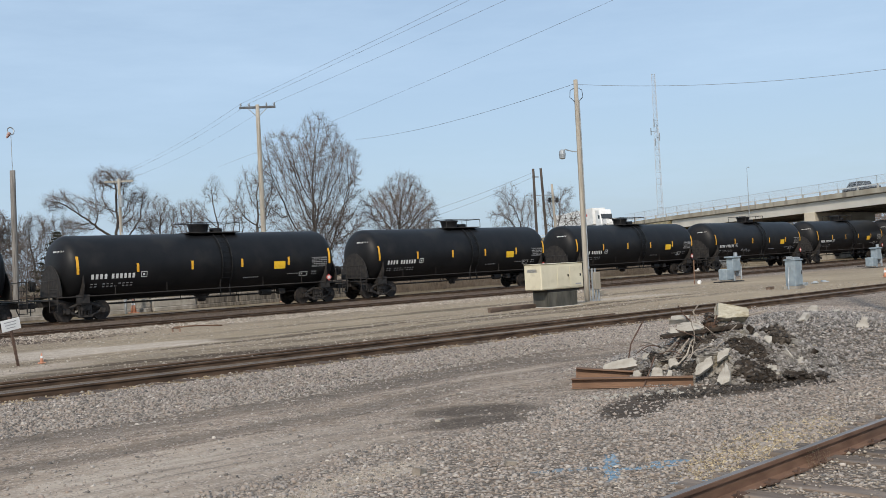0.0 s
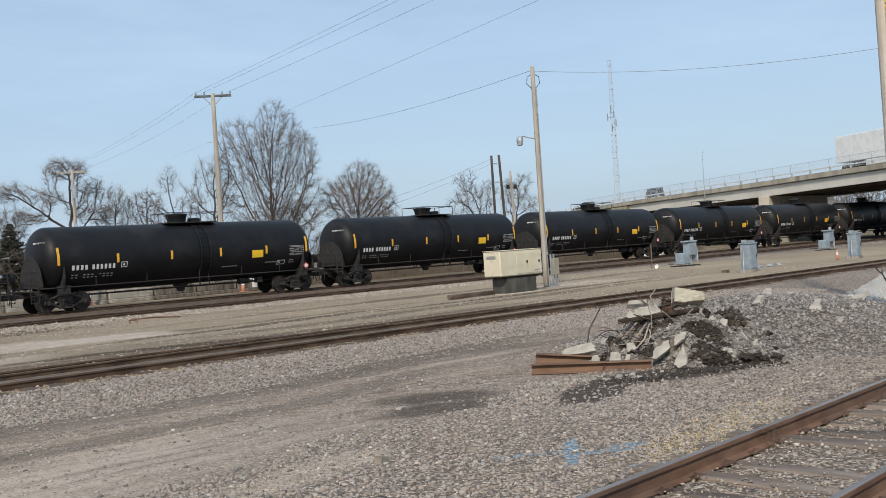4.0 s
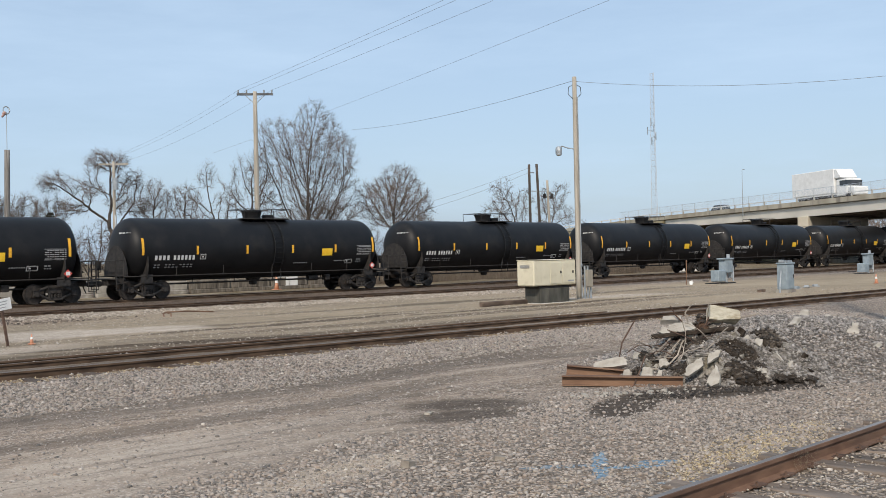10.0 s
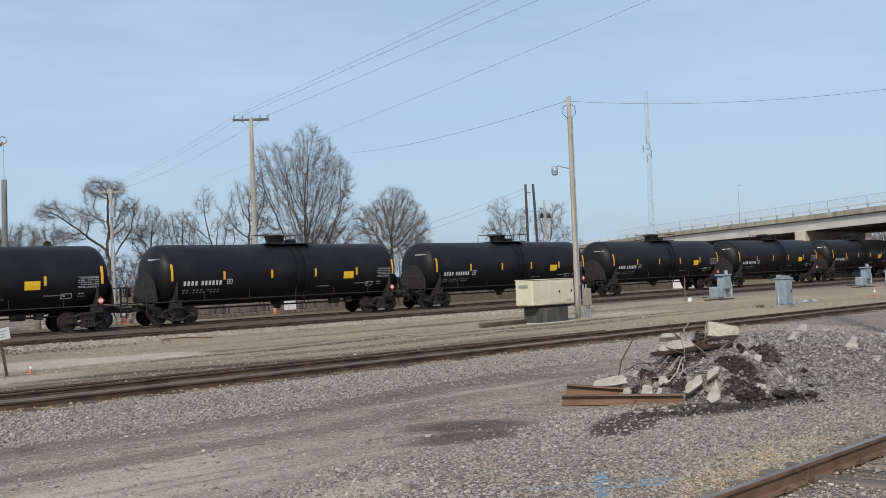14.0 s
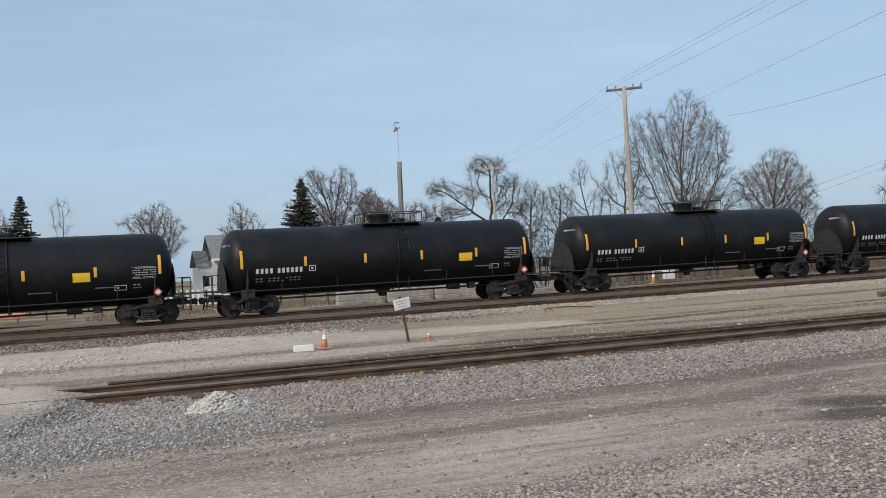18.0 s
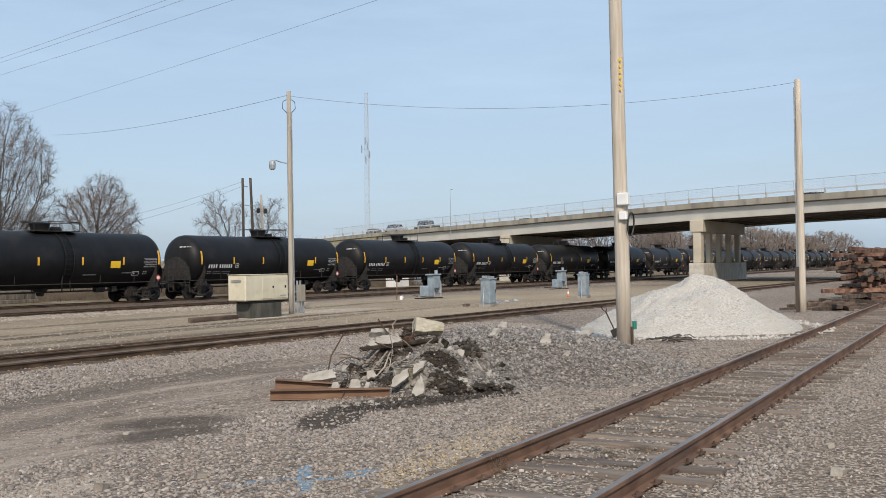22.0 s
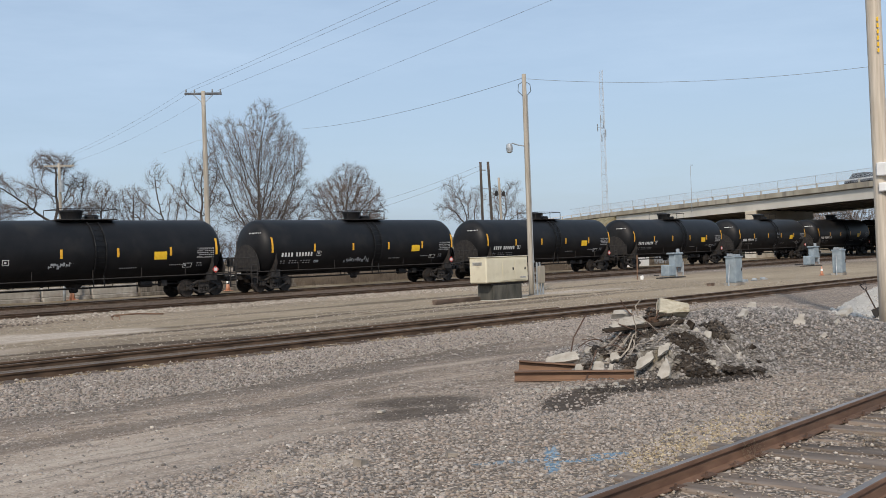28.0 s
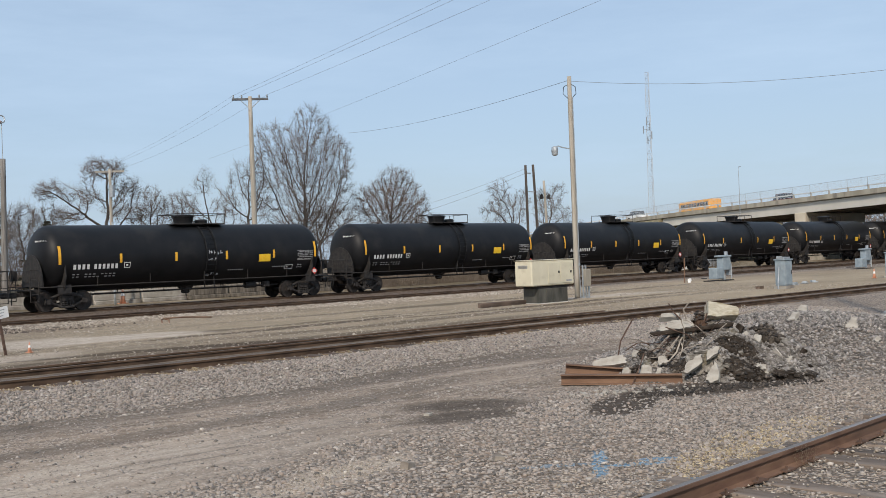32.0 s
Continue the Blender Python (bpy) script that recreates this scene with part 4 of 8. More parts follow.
            bmesh.ops.recalc_face_normals(bm, faces=bm.faces)
            part("bolster_web", bm, STEEL_DARK, car)
            # corner ladder and grab irons
            bm = bmesh.new()
            x0, x1 = s * 8.2, s * 8.58
            for x in (x0, x1):
                cyl(bm, (x, sy * 1.42, 0.5), (x, sy * 1.42, 2.0), 0.02, n=6)
            for z in (0.52, 0.85, 1.2, 1.55, 1.98):
                cyl(bm, (x0, sy * 1.42, z), (x1, sy * 1.42, z), 0.018, n=6)
            part("corner_ladder", bm, STEEL_DARK, car)
        bm = bmesh.new()
        tube(bm, [(s * 8.58, -1.35, 1.08), (s * 8.58, -1.35, 1.95), (s * 8.58, 1.35, 1.95), (s * 8.58, 1.35, 1.08)], 0.022, 6)
        part("end_rail", bm, STEEL_DARK, car)
        build_truck(car, s * 6.75)
    # brake wheel and box at one end
    bm = bmesh.new()
    ringp = [(-8.62, 0.75 + 0.27 * math.cos(a), 1.75 + 0.27 * math.sin(a)) for a in [i * math.pi / 6 for i in range(13)]]
    tube(bm, ringp, 0.02, 5)
    for i in (0, 3, 6, 9):
        cyl(bm, ringp[i], (-8.62, 0.75, 1.75), 0.015, n=5)
    box(bm, -8.6, -8.42, 0.55, 0.95, 1.5, 1.95, 0.03)
    part("hand_brake", bm, STEEL_DARK, car, "black hand brake wheel")
    # pipe rails along the belly, with posts
    for sy in (-1, 1):
        bm = bmesh.new()
        cyl(bm, (-8.2, sy * 1.46, 1.16), (8.2, sy * 1.46, 1.16), 0.03, n=6)
        for x in (-5.4, -2.7, 0.3, 2.9, 5.4):
            cyl(bm, (x, sy * 1.46, 1.16), (x, sy * 1.5, 1.62), 0.02, n=5)
        part("side_rail", bm, STEEL_DARK, car)
    bm = bmesh.new()
    cyl(bm, (-6.1, -0.55, 0.74), (6.1, -0.55, 0.74), 0.03, n=6)
    cyl(bm, (-6.1, 0.3, 0.68), (6.1, 0.3, 0.68), 0.02, n=6)
    for x in (-4.0, -1.5, 1.8, 4.2):
        cyl(bm, (x, -0.55, 0.74), (x, -0.55, 1.1), 0.02, n=5)
    part("brake_pipe", bm, STEEL_DARK, car)
    part("bottom_outlet", lathe(bmesh.new(), [(0.14, 0.5), (0.22, 0.55), (0.22, 0.72), (0.36, 0.78), (0.5, 1.0)], 16), STEEL_DARK, car)
    bm = bmesh.new()
    cyl(bm, (3.3, -0.5, 0.78), (3.95, -0.5, 0.78), 0.17, n=12)
    part("brake_cylinder", bm, STEEL_DARK, car)
    part("brake_valve", boxes((4.4, 4.75, -0.75, -0.35, 0.62, 0.95), bevel=0.03), STEEL_DARK, car)
    # stripes and lettering on the side
    for i, x in enumerate((-7.25, -4.25, -1.3, 1.6, 4.52, 7.25)):
        tall = i in (0, 5)
        part("reflective_stripe", marks([(x - 0.065, x + 0.065, 2.2, 3.05 if tall else 2.64)]), YELLOW_REFL, car, "yellow reflective stripe")
    part("yellow_placard", marks([(3.58, 4.3, 2.02, 2.42)]), YELLOW_SIGN, car, "yellow rectangular placard")
    for x0, x1, z0, z1 in letter_bars(-6.6, 1.94, 4, 0.13, 0.23, 0.09) + letter_bars(-5.58, 1.94, 6, 0.125, 0.23, 0.085):
        part("character_bar", marks([(x0, x1, z0, z1)]), WHITE_MARK, car, "white painted character bar")
    LINES = part("stencil_line", marks(letter_bars(-6.6, 1.68, 11, 0.12, 0.05, 0.08, (2, 6)) + letter_bars(-6.6, 1.56, 11, 0.12, 0.05, 0.08, (2, 7))), GREY_MARK, car)
    tagged(LINES, kind="stuff")
    for x0, x1, z0, z1 in ((-4.08, -3.76, 1.95, 2.22), (5.3, 5.82, 1.56, 1.8)):
        w = 0.03
        part("stencil_box", marks([(x0, x1, z0, z0 + w), (x0, x1, z1 - w, z1), (x0, x0 + w, z0 + w, z1 - w), (x1 - w, x1, z0 + w, z1 - w), (x0 + 0.1, x0 + 0.2, z0 + 0.09, z1 - 0.09)]), WHITE_MARK, car)
    rows = []
    for r in range(5):
        rows += letter_bars(6.08, 2.48 - r * 0.1, 9, 0.085, 0.045, 0.03, ((r * 3) % 9,))
    part("data_block", marks(rows + [(6.05, 7.08, 2.545, 2.565), (6.05, 7.08, 2.045, 2.065)]), GREY_MARK, car, "block of small white stencilled lines")
    LINES = part("small_stencil", marks(letter_bars(1.75, 1.62, 8, 0.09, 0.05, 0.03) + letter_bars(4.5, 1.7, 9, 0.08, 0.05, 0.03) + letter_bars(6.1, 1.75, 2, 0.12, 0.06, 0.05) + letter_bars(6.1, 1.63, 3, 0.08, 0.05, 0.05)), GREY_MARK, car)
    tagged(LINES, kind="stuff")
    # hazard diamond on the frame
    bm = bmesh.new()
    box(bm, -0.14, 0.14, -0.008, 0.008, -0.14, 0.14, 0, pose(0, 0, 0, 0, 45, 0))
    dia = part("hazard_placard", bm, RED_MARK, car, "red and white diamond placard", m=pose(7.12, -1.66, 1.4))
    part("placard_centre", boxes((-0.1, 0.1, -0.014, -0.009, -0.08, 0.09)), WHITE_MARK, dia)
    # head lettering at both ends
    for s in (-1, 1):
        bm = bmesh.new()
        for i in range(8):
            y = -1.05 + i * 0.1
            r = math.hypot(y, 0.85) / TANK_R
            x = s * (HALF - 0.78 * (1 - math.sqrt(max(0.0, 1 - r ** 2.857))) + 0.012)
            box(bm, x - 0.004, x + 0.004, y, y + 0.075, 3.28, 3.36)
            if i < 6:
                box(bm, x - 0.004, x + 0.004, y, y + 0.06, 3.14, 3.18)
        tagged(part("head_marks", bm, WHITE_MARK, car, "small white marks on the tank head"), kind="stuff")
    return car


# drift of the train: seconds and the place of one coupling, a car length per second added back
DRIFT = [(0.0, 17.35), (3.0, 18.25), (6.0, 19.4), (9.0, 20.6), (13.0, 22.2), (17.0, 24.05), (18.0, 24.75), (19.0, 25.6), (20.0, 26.16), (22.0, 27.35), (23.0, 27.95), (24.0, 28.75), (28.0, 31.75), (32.0, 35.15)]


def on_line(x):
    """A car's place and turn on the main line."""
    return pose(x, MAIN_LINE + bend(x), 0, 0, 0, math.degrees(math.atan((bend(x + 6.75) - bend(x - 6.75)) / 13.5)))


FIRST_CAR = build_car()
TRAIN = [FIRST_CAR]
START = [DRIFT[0][1] + 9.075 - 3 * CAR + i * CAR for i in range(54)]
for i in range(1, 54):
    TRAIN.append(copy_thing(FIRST_CAR, on_line(START[i])))


def graffiti(car, seed, x0, z0, w, h, material, label):
    """A sprayed tag of short crooked strokes."""
    rnd = random.Random(seed)
    rows = []
    x = x0
    while x < x0 + w:
        z = z0 + rnd.uniform(0, h * 0.4)
        rows.append((x, x + rnd.uniform(0.03, 0.06), z, z + rnd.uniform(0.3, 0.6) * h))
        rows.append((x, x + rnd.uniform(0.08, 0.25), z + rnd.uniform(0, 0.4) * h, z + rnd.uniform(0, 0.4) * h + 0.05))
        x += rnd.uniform(0.1, 0.2)
    part("graffiti", marks(rows, 0.008), material, car, label)


for i, seed, x0, z0, w, h, pale in ((30, 3, -1.9, 1.7, 1.1, 0.35, True), (31, 4, -1.9, 1.45, 2.0, 0.4, True), (31, 5, -4.2, 1.5, 0.4, 0.25, True), (6, 6, -3.0, 1.45, 1.5, 0.4, True), (34, 7, 0.55, 2.45, 0.75, 0.4, True), (34, 8, 0.5, 2.15, 0.45, 0.25, True), (34, 9, 0.45, 1.35, 0.7, 0.22, True), (2, 10, -3.4, 1.5, 1.7, 0.55, False), (2, 11, -1.8, 1.7, 1.6, 0.3, False)):
    graffiti(TRAIN[i], seed, x0, z0, w, h, GRAFF_WHITE if pale else GRAFF_RED, "pale sprayed tag" if pale else "dull red sprayed tag")

# ---------------------------------------------------------------- road bridge
BR0, BR_D = Vector((102.1, 31.6, 0)), Vector((0.407, 0.914, 0)).normalized()
BR_N = Vector((BR_D.y, -BR_D.x, 0))       # away from the camera's side
EDGE_TOP = [(-260, 5.9), (-75, 7.4), (-45, 7.75), (-20, 7.92), (0, 7.95), (15, 7.78), (30, 7.56), (45, 7.4), (60, 7.25), (75, 7.02), (95, 6.5), (130, 5.2), (200, 2.6), (280, 0.6), (420, 0.35)]
DEPTH = [(-260, 1.6), (-75, 1.55), (-20, 1.65), (0, 1.76), (15, 1.84), (45, 1.88), (75, 1.85), (420, 1.8)]


def at_k(table, k):
    return float(np.interp(k, [a for a, _ in table], [b for _, b in table]))


def on_bridge(k, off, dz=0.0):
    """A place k metres along the deck and off metres in from its near edge, dz above the edge's top."""
    p = BR0 + BR_D * k + BR_N * off
    return Vector((p.x, p.y, at_k(EDGE_TOP, k) + dz))


def sweep(bm, ks, section):
    """Carry a closed section of (off, dz) along the deck; dz 'b' means the underside."""
    rings = [[bm.verts.new(on_bridge(k, o, -at_k(DEPTH, k) + z[1] if isinstance(z, tuple) else z)) for o, z in section] for k in ks]
    n = len(section)
    for a, b in zip(rings, rings[1:]):
        for i in range(n):
            bm.faces.new((a[i], a[(i + 1) % n], b[(i + 1) % n], b[i]))
    bm.faces.new(rings[0])
    bm.faces.new(rings[-1][::-1])
    bmesh.ops.recalc_face_normals(bm, faces=bm.faces)
    return bm


def build_bridge():
    br = root("road_bridge", pose(0, 0, 0), "concrete road overpass with railing and fence crossing the tracks", "bridge", kind="structure")
    ks = list(range(-260, 421, 10))
    span = list(range(-260, -70, 10)) + list(range(-70, 66, 5)) + [66]
    W = 20.0
    part("deck", sweep(bmesh.new(), ks, [(0, 0), (0, -0.58), (0.5, -0.6), (0.5, -0.72), (W - 0.5, -0.72), (W - 0.5, -0.6), (W, -0.58), (W, 0), (W - 0.4, 0), (W - 0.4, -0.3), (0.4, -0.3), (0.4, 0)]), PARAPET, br, "tan weathered concrete deck edge and kerb")
    # outer girders take the bright copy, inner ones the copy with painted shade
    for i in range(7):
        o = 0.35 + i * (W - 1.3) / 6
        part("girder", sweep(bmesh.new(), span, [(o, -0.69), (o, ("b", 0.0)), (o + 0.5, ("b", 0.0)), (o + 0.5, -0.69)]), GIRDER if i in (0, 6) else GIRDER_SHADED, br)
    # railing: posts and two rails on the kerb
    for side in (0.25, W - 0.25):
        rails = bmesh.new()
        for dz in (0.36,):
            sweep(rails, ks, [(side - 0.05, dz), (side + 0.05, dz), (side + 0.05, dz + 0.13), (side - 0.05, dz + 0.13)])
        part("guard_rail", rails, WHITE_PAINT, br, "white metal guard rail")
        bm = bmesh.new()
        k = -66
        while k < 110:
            p = on_bridge(k, side)
            box(bm, p.x - 0.07, p.x + 0.07, p.y - 0.07, p.y + 0.07, p.z, p.z + 0.5)
            k += 3.2
        part("rail_posts", bm, CONCRETE, br, "pale railing posts")["kind"] = "stuff"
    # mesh fence on the near edge
    bm = bmesh.new()
    k = -66.0
    while k < 78:
        p = on_bridge(k, 0.1)
        cyl(bm, p, p + Vector((0, 0, 1.38)), 0.02, n=5)
        k += 3.2
    part("fence_posts", bm, GALV, br)["kind"] = "stuff"
    bm = bmesh.new()
    for dz in (1.37,):
        tube(bm, [on_bridge(k, 0.1, dz) for k in range(-66, 79, 6)], 0.02, 4)
    k = -66.0
    while k < 77:
        p = on_bridge(k, 0.1, 0.1)
        q = on_bridge(k + 0.6, 0.1, 1.37)
        cyl(bm, p, q, 0.0055, n=3, caps=False)
        p = on_bridge(k + 0.6, 0.1, 0.1)
        q = on_bridge(k, 0.1, 1.37)
        cyl(bm, p, q, 0.0055, n=3, caps=False)
        k += 0.12
    part("chain_link", bm, MAST, br, "thin chain link mesh")["kind"] = "stuff"
    # piers along the tracks' line
    for k in (0.0, 31.7):
        a = on_bridge(k, -0.15)
        top = a.z - at_k(DEPTH, k)
        skew = 16.0
        pier = root("bridge_pier", pose(a.x, a.y, 0), "concrete bridge pier with five columns on a wall base", "pier", "bridge piers", "structure")
        part("pier_cap", boxes((0, skew, -0.7, 0.7, top - 1.25, top - 0.01), bevel=0.05), BRIDGE_CON, pier)
        part("pier_base", boxes((-0.3, skew + 0.3, -0.75, 0.75, -0.5, 1.75), bevel=0.05), CONCRETE, pier)
        for i in range(5):
            x = 0.6 + i * (skew - 1.2) / 4
            hx, hy = (0.5, 0.42) if i == 0 else (0.4, 0.25)
            part("column", boxes((x - hx, x + hx, -hy, hy, 1.76, top - 1.26), bevel=0.06), BRIDGE_CON, pier)
    # abutment and the fill behind it
    a = on_bridge(66, 0)
    bm = bmesh.new()
    pts = []
    for k in (64, 68, 80, 110, 160, 220, 280, 420):
        z = at_k(EDGE_TOP, k) - 0.62
        wide = max(0.5, (z + 0.2) * 1.5)
        pts.append([on_bridge(k, -wide), on_bridge(k, 0.2), on_bridge(k, W - 0.2), on_bridge(k, W + wide)])
        for q, h in zip(pts[-1], (-0.3, z, z, -0.3)):
            q.z = h
    rings = [[bm.verts.new(v) for v in r] for r in pts]
    for r, s in zip(rings, rings[1:]):
        for i in range(3):
            bm.faces.new((r[i], r[i + 1], s[i + 1], s[i]))
    bm.faces.new(rings[0])
    bmesh.ops.recalc_face_normals(bm, faces=bm.faces)
    part("embankment", bm, DRY_GRASS, br, "dry grass embankment")
    # lamp mast on the deck
    p = on_bridge(43.7, -0.15)
    bm = bmesh.new()
    cyl(bm, (p.x, p.y, p.z - 1.2), (p.x, p.y, p.z + 4.9), 0.06, 0.025, 8)
    cyl(bm, (p.x, p.y, p.z + 4.9), (p.x + 0.9, p.y + 0.4, p.z + 5.1), 0.02, n=6)
    box(bm, p.x + 0.8, p.x + 1.2, p.y + 0.3, p.y + 0.45, p.z + 5.07, p.z + 5.14)
    tagged(part("street_lamp", bm, GALV), "grey street lamp mast on the bridge edge", "street lamp")


DRY_GRASS = mat("dry_grass_bank", (0.16, 0.14, 0.08), (0.28, 0.24, 0.15), 1.5, 0.95, bump=0.5)
build_bridge()


# ---------------------------------------------------------------- poles, wires, masts
def pole(name, x, y, top, r0, r1, material, label, category="utility pole", lean=(0, 0), base=-0.3, group="utility poles"):
    ob = root(name, pose(x, y, 0), label, category, group)
    bm = bmesh.new()
    rings = []
    for i in range(9):
        a = i / 8
        c = Vector((lean[0] * a, lean[1] * a, base + (top - base) * a))
        r = r0 + (r1 - r0) * a
        rings.append([bm.verts.new(c + Vector((r * math.cos(t), r * math.sin(t), 0))) for t in [k * math.pi / 7 for k in range(14)]])
    for p, q in zip(rings, rings[1:]):
        for k in range(14):
            bm.faces.new((p[k], p[(k + 1) % 14], q[(k + 1) % 14], q[k]))
    bm.faces.new(rings[0][::-1])
    bm.faces.new(rings[-1])
    part("shaft", bm, material, ob, "", True)
    return ob


def insulator(parent, x, y, z):
    part("insulator", lathe(bmesh.new(), [(0.02, z), (0.05, z + 0.05), (0.07, z + 0.1), (0.04, z + 0.14), (0.06, z + 0.19), (0.02, z + 0.23)], 8), GALV, parent, "grey insulator", m=pose(x, y, 0))


def build_poles():
    # cross-arm line behind the train
    p = pole("utility_pole", 36.6, 58.1, 13.1, 0.2, 0.13, POLE_PALE, "pale wooden utility pole with a cross-arm")
    a = math.atan2(-0.6, 0.8)
    c, s = math.cos(a), math.sin(a)
    bm = bmesh.new()
    box(bm, -1.2, 1.2, -0.06, 0.06, 12.85, 13.0, 0.01, pose(0, 0, 0, 0, 0, math.degrees(a)))
    arm = part("cross_arm", bm, ARM, p, "weathered grey cross-arm")
    bm = bmesh.new()
    for sgn in (-1, 1):
        cyl(bm, (sgn * 0.65 * c, sgn * 0.65 * s, 12.88), (0, 0, 12.25), 0.025, n=6)
    part("brace", bm, GALV, p)
    for o in (-1.1, -0.55, 0.6, 1.12):
        insulator(arm, o * c, o * s, 13.0)
    q = pole("utility_pole", 37.3, 81.4, 10.4, 0.17, 0.11, POLE_PALE, "pale wooden utility pole among the trees")
    bm = bmesh.new()
    box(bm, -1.2, 1.2, -0.05, 0.05, 10.1, 10.24, 0, pose(0, 0, 0, 0, 0, math.degrees(a)))
    part("cross_arm", bm, POLE_PALE, q)
    cyl_bm = cyl(bmesh.new(), (0.0, -0.3, 8.0), (0.0, -0.3, 9.0), 0.24, n=12)
    part("transformer", cyl_bm, GALV, q)

    # service pole by the generator with its lamp
    g = pole("utility_pole", 33.98, 28.35, 9.5, 0.112, 0.092, POLE_PALE, "pale wooden service pole with a yard lamp")
    bm = bmesh.new()
    tube(bm, [(0, 0, 6.35), (-0.25, 0.25, 6.42), (-0.45, 0.4, 6.5), (-0.55, 0.5, 6.42)], 0.025, 6)
    lamp = part("lamp_arm", bm, GALV, g)
    part("lamp_head", lathe(bmesh.new(), [(0.05, 6.5), (0.13, 6.45), (0.15, 6.3), (0.13, 6.12), (0.05, 6.08)], 12), GALV, lamp, "grey lamp head", m=pose(-0.55, 0.5, 0))
    bm = bmesh.new()
    cyl(bm, (0.11, -0.08, -0.1), (0.092, -0.068, 8.6), 0.026, n=6)
    cyl(bm, (0.15, -0.03, -0.1), (0.15, -0.03, 2.0), 0.03, n=6)
    part("conduit", bm, GALV, g, "grey conduit pipe")
    bm = bmesh.new()
    for sgn in (-1, 1):
        tube(bm, [(0.02, 0, 9.2), (sgn * 0.2, sgn * -0.16, 9.05), (sgn * 0.22, sgn * -0.18, 8.75), (sgn * 0.06, 0, 8.5)], 0.015, 5)
    part("wire_loop", bm, BLACK_PLASTIC, g)
    part("meter_box", boxes((0.1, 0.46, -0.42, -0.2, 0.38, 1.12), bevel=0.02), PARAPET, g, "dull tan service box")
    part("meter", lathe(bmesh.new(), [(0.0, -0.3), (0.1, -0.3), (0.11, -0.24), (0.13, -0.2), (0.13, -0.14), (0.0, -0.14)], 14, "y"), GALV, g, "round grey meter", m=pose(0.26, 0, 1.32))
    for sx in (0.06, 0.26, 0.44):
        part("meter_post", boxes((sx, sx + 0.05, -0.3, -0.24, -0.15, 1.3 if sx < 0.4 else 0.5)), GALV, g)

    # big tan pole by the stone pile
    b = pole("utility_pole", 23.1, 8.95, 14.5, 0.18, 0.145, POLE_NEW, "thick tan wooden utility pole with a grey box and cable", lean=(-0.05, 0.12))
    part("junction_box", boxes((-0.26, -0.08, -0.24, 0.04, 3.2, 3.5), bevel=0.02), WHITE_PAINT, b, "white junction box")
    part("junction_box", boxes((-0.26, -0.1, -0.2, 0.0, 2.85, 3.05), bevel=0.02), WHITE_PAINT, b, "small white junction box")
    bm = bmesh.new()
    tube(bm, [(0.2 * math.cos(t) - 0.02, -0.22 - 0.02 * math.sin(t), 2.75 + 0.28 * math.sin(t)) for t in [i * math.pi / 8 for i in range(18)]], 0.02, 6)
    part("cable_coil", bm, BLACK_PLASTIC, b, "black cable coil")
    bm = bmesh.new()
    for i in range(6):
        box(bm, -0.18, -0.165, -0.1, -0.06, 5.95 + i * 0.14, 6.04 + i * 0.14)
    part("yellow_tag", bm, YELLOW_SIGN, b, "yellow upright pole tag")
    part("plastic_tag", boxes((0.16, 0.36, -0.18, -0.14, 0.22, 0.42)), GREEN_TAG, b, "teal plastic tag")
    bm = bmesh.new()
    box(bm, -0.06, 0.05, -0.212, -0.19, -0.15, 0.3)
    part("stained_base", bm, REBAR, b, "dark reddish stain at the foot")

    r = pole("utility_pole", 39.2, 8.2, 8.6, 0.15, 0.11, POLE_NEW, "tan wooden utility pole by the tie stack")
    part("conduit", cyl(bmesh.new(), (-0.1, 0.14, 1.6), (-0.08, 0.12, 8.3), 0.025, n=6), GALV, r, "thin pale conduit")
    part("cable_guard", boxes((-0.2, -0.13, 0.06, 0.2, -0.1, 1.6)), POLE_DARK, r, "brown cable guard")

    # treated poles behind the train
    for x, y, top, rad, lean in ((65.6, 60.0, 9.7, 0.125, (-0.05, 0)), (67.25, 60.2, 9.8, 0.13, (-0.5, 0)), (68.85, 60.5, 8.45, 0.12, (-0.4, 0))):
        k = pole("utility_pole", x, y, top, rad, rad * 0.85, POLE_DARK if rad > 0.122 else POLE_PALE, "dark treated wooden pole behind the tracks" if rad > 0.122 else "thin grey wooden pole behind the tracks", lean=lean)
        if rad < 0.122:
            for sx in (-0.78, 0.2):
                bm = cyl(bmesh.new(), (sx, 0, 6.8), (sx, 0, 7.2), 0.15, n=10)
                cyl(bm, (sx, 0, 7.2), (sx, 0, 7.3), 0.04, n=6)
                part("transformer", bm, STEEL_DARK, k, "dark transformer can")
            part("cross_arm", boxes((-0.85, 0.3, 0.1, 0.2, 6.9, 7.02)), ARM, k)
        else:
            part("bracket", boxes((-0.1, 0.55, -0.05, 0.05, 8.95, 9.05) if x < 66 else (-1.2, 0.75, -0.05, 0.05, 7.35, 7.43)), GALV, k)

    # short wooden pole with a whip mast
    w = pole("light_mast", 22.3, 63.9, 8.95, 0.19, 0.16, MAST_GREY, "grey wooden mast with a limp windsock on a thin whip", "mast", lean=(0.14, 0))
    part("whip", cyl(bmesh.new(), (0.14, 0, 8.8), (0.14, 0, 11.2), 0.02, n=6), GALV, w)
    hoop = bmesh.new()
    tube(hoop, [(0.14 + 0.2 * math.cos(q * 0.6283), 0.2 * math.sin(q * 0.6283) * 0.4, 11.4 + 0.24 * math.sin(q * 0.6283)) for q in range(11)], 0.04, 6)
    part("hoop", hoop, GALV, w, "pale metal windsock hoop")
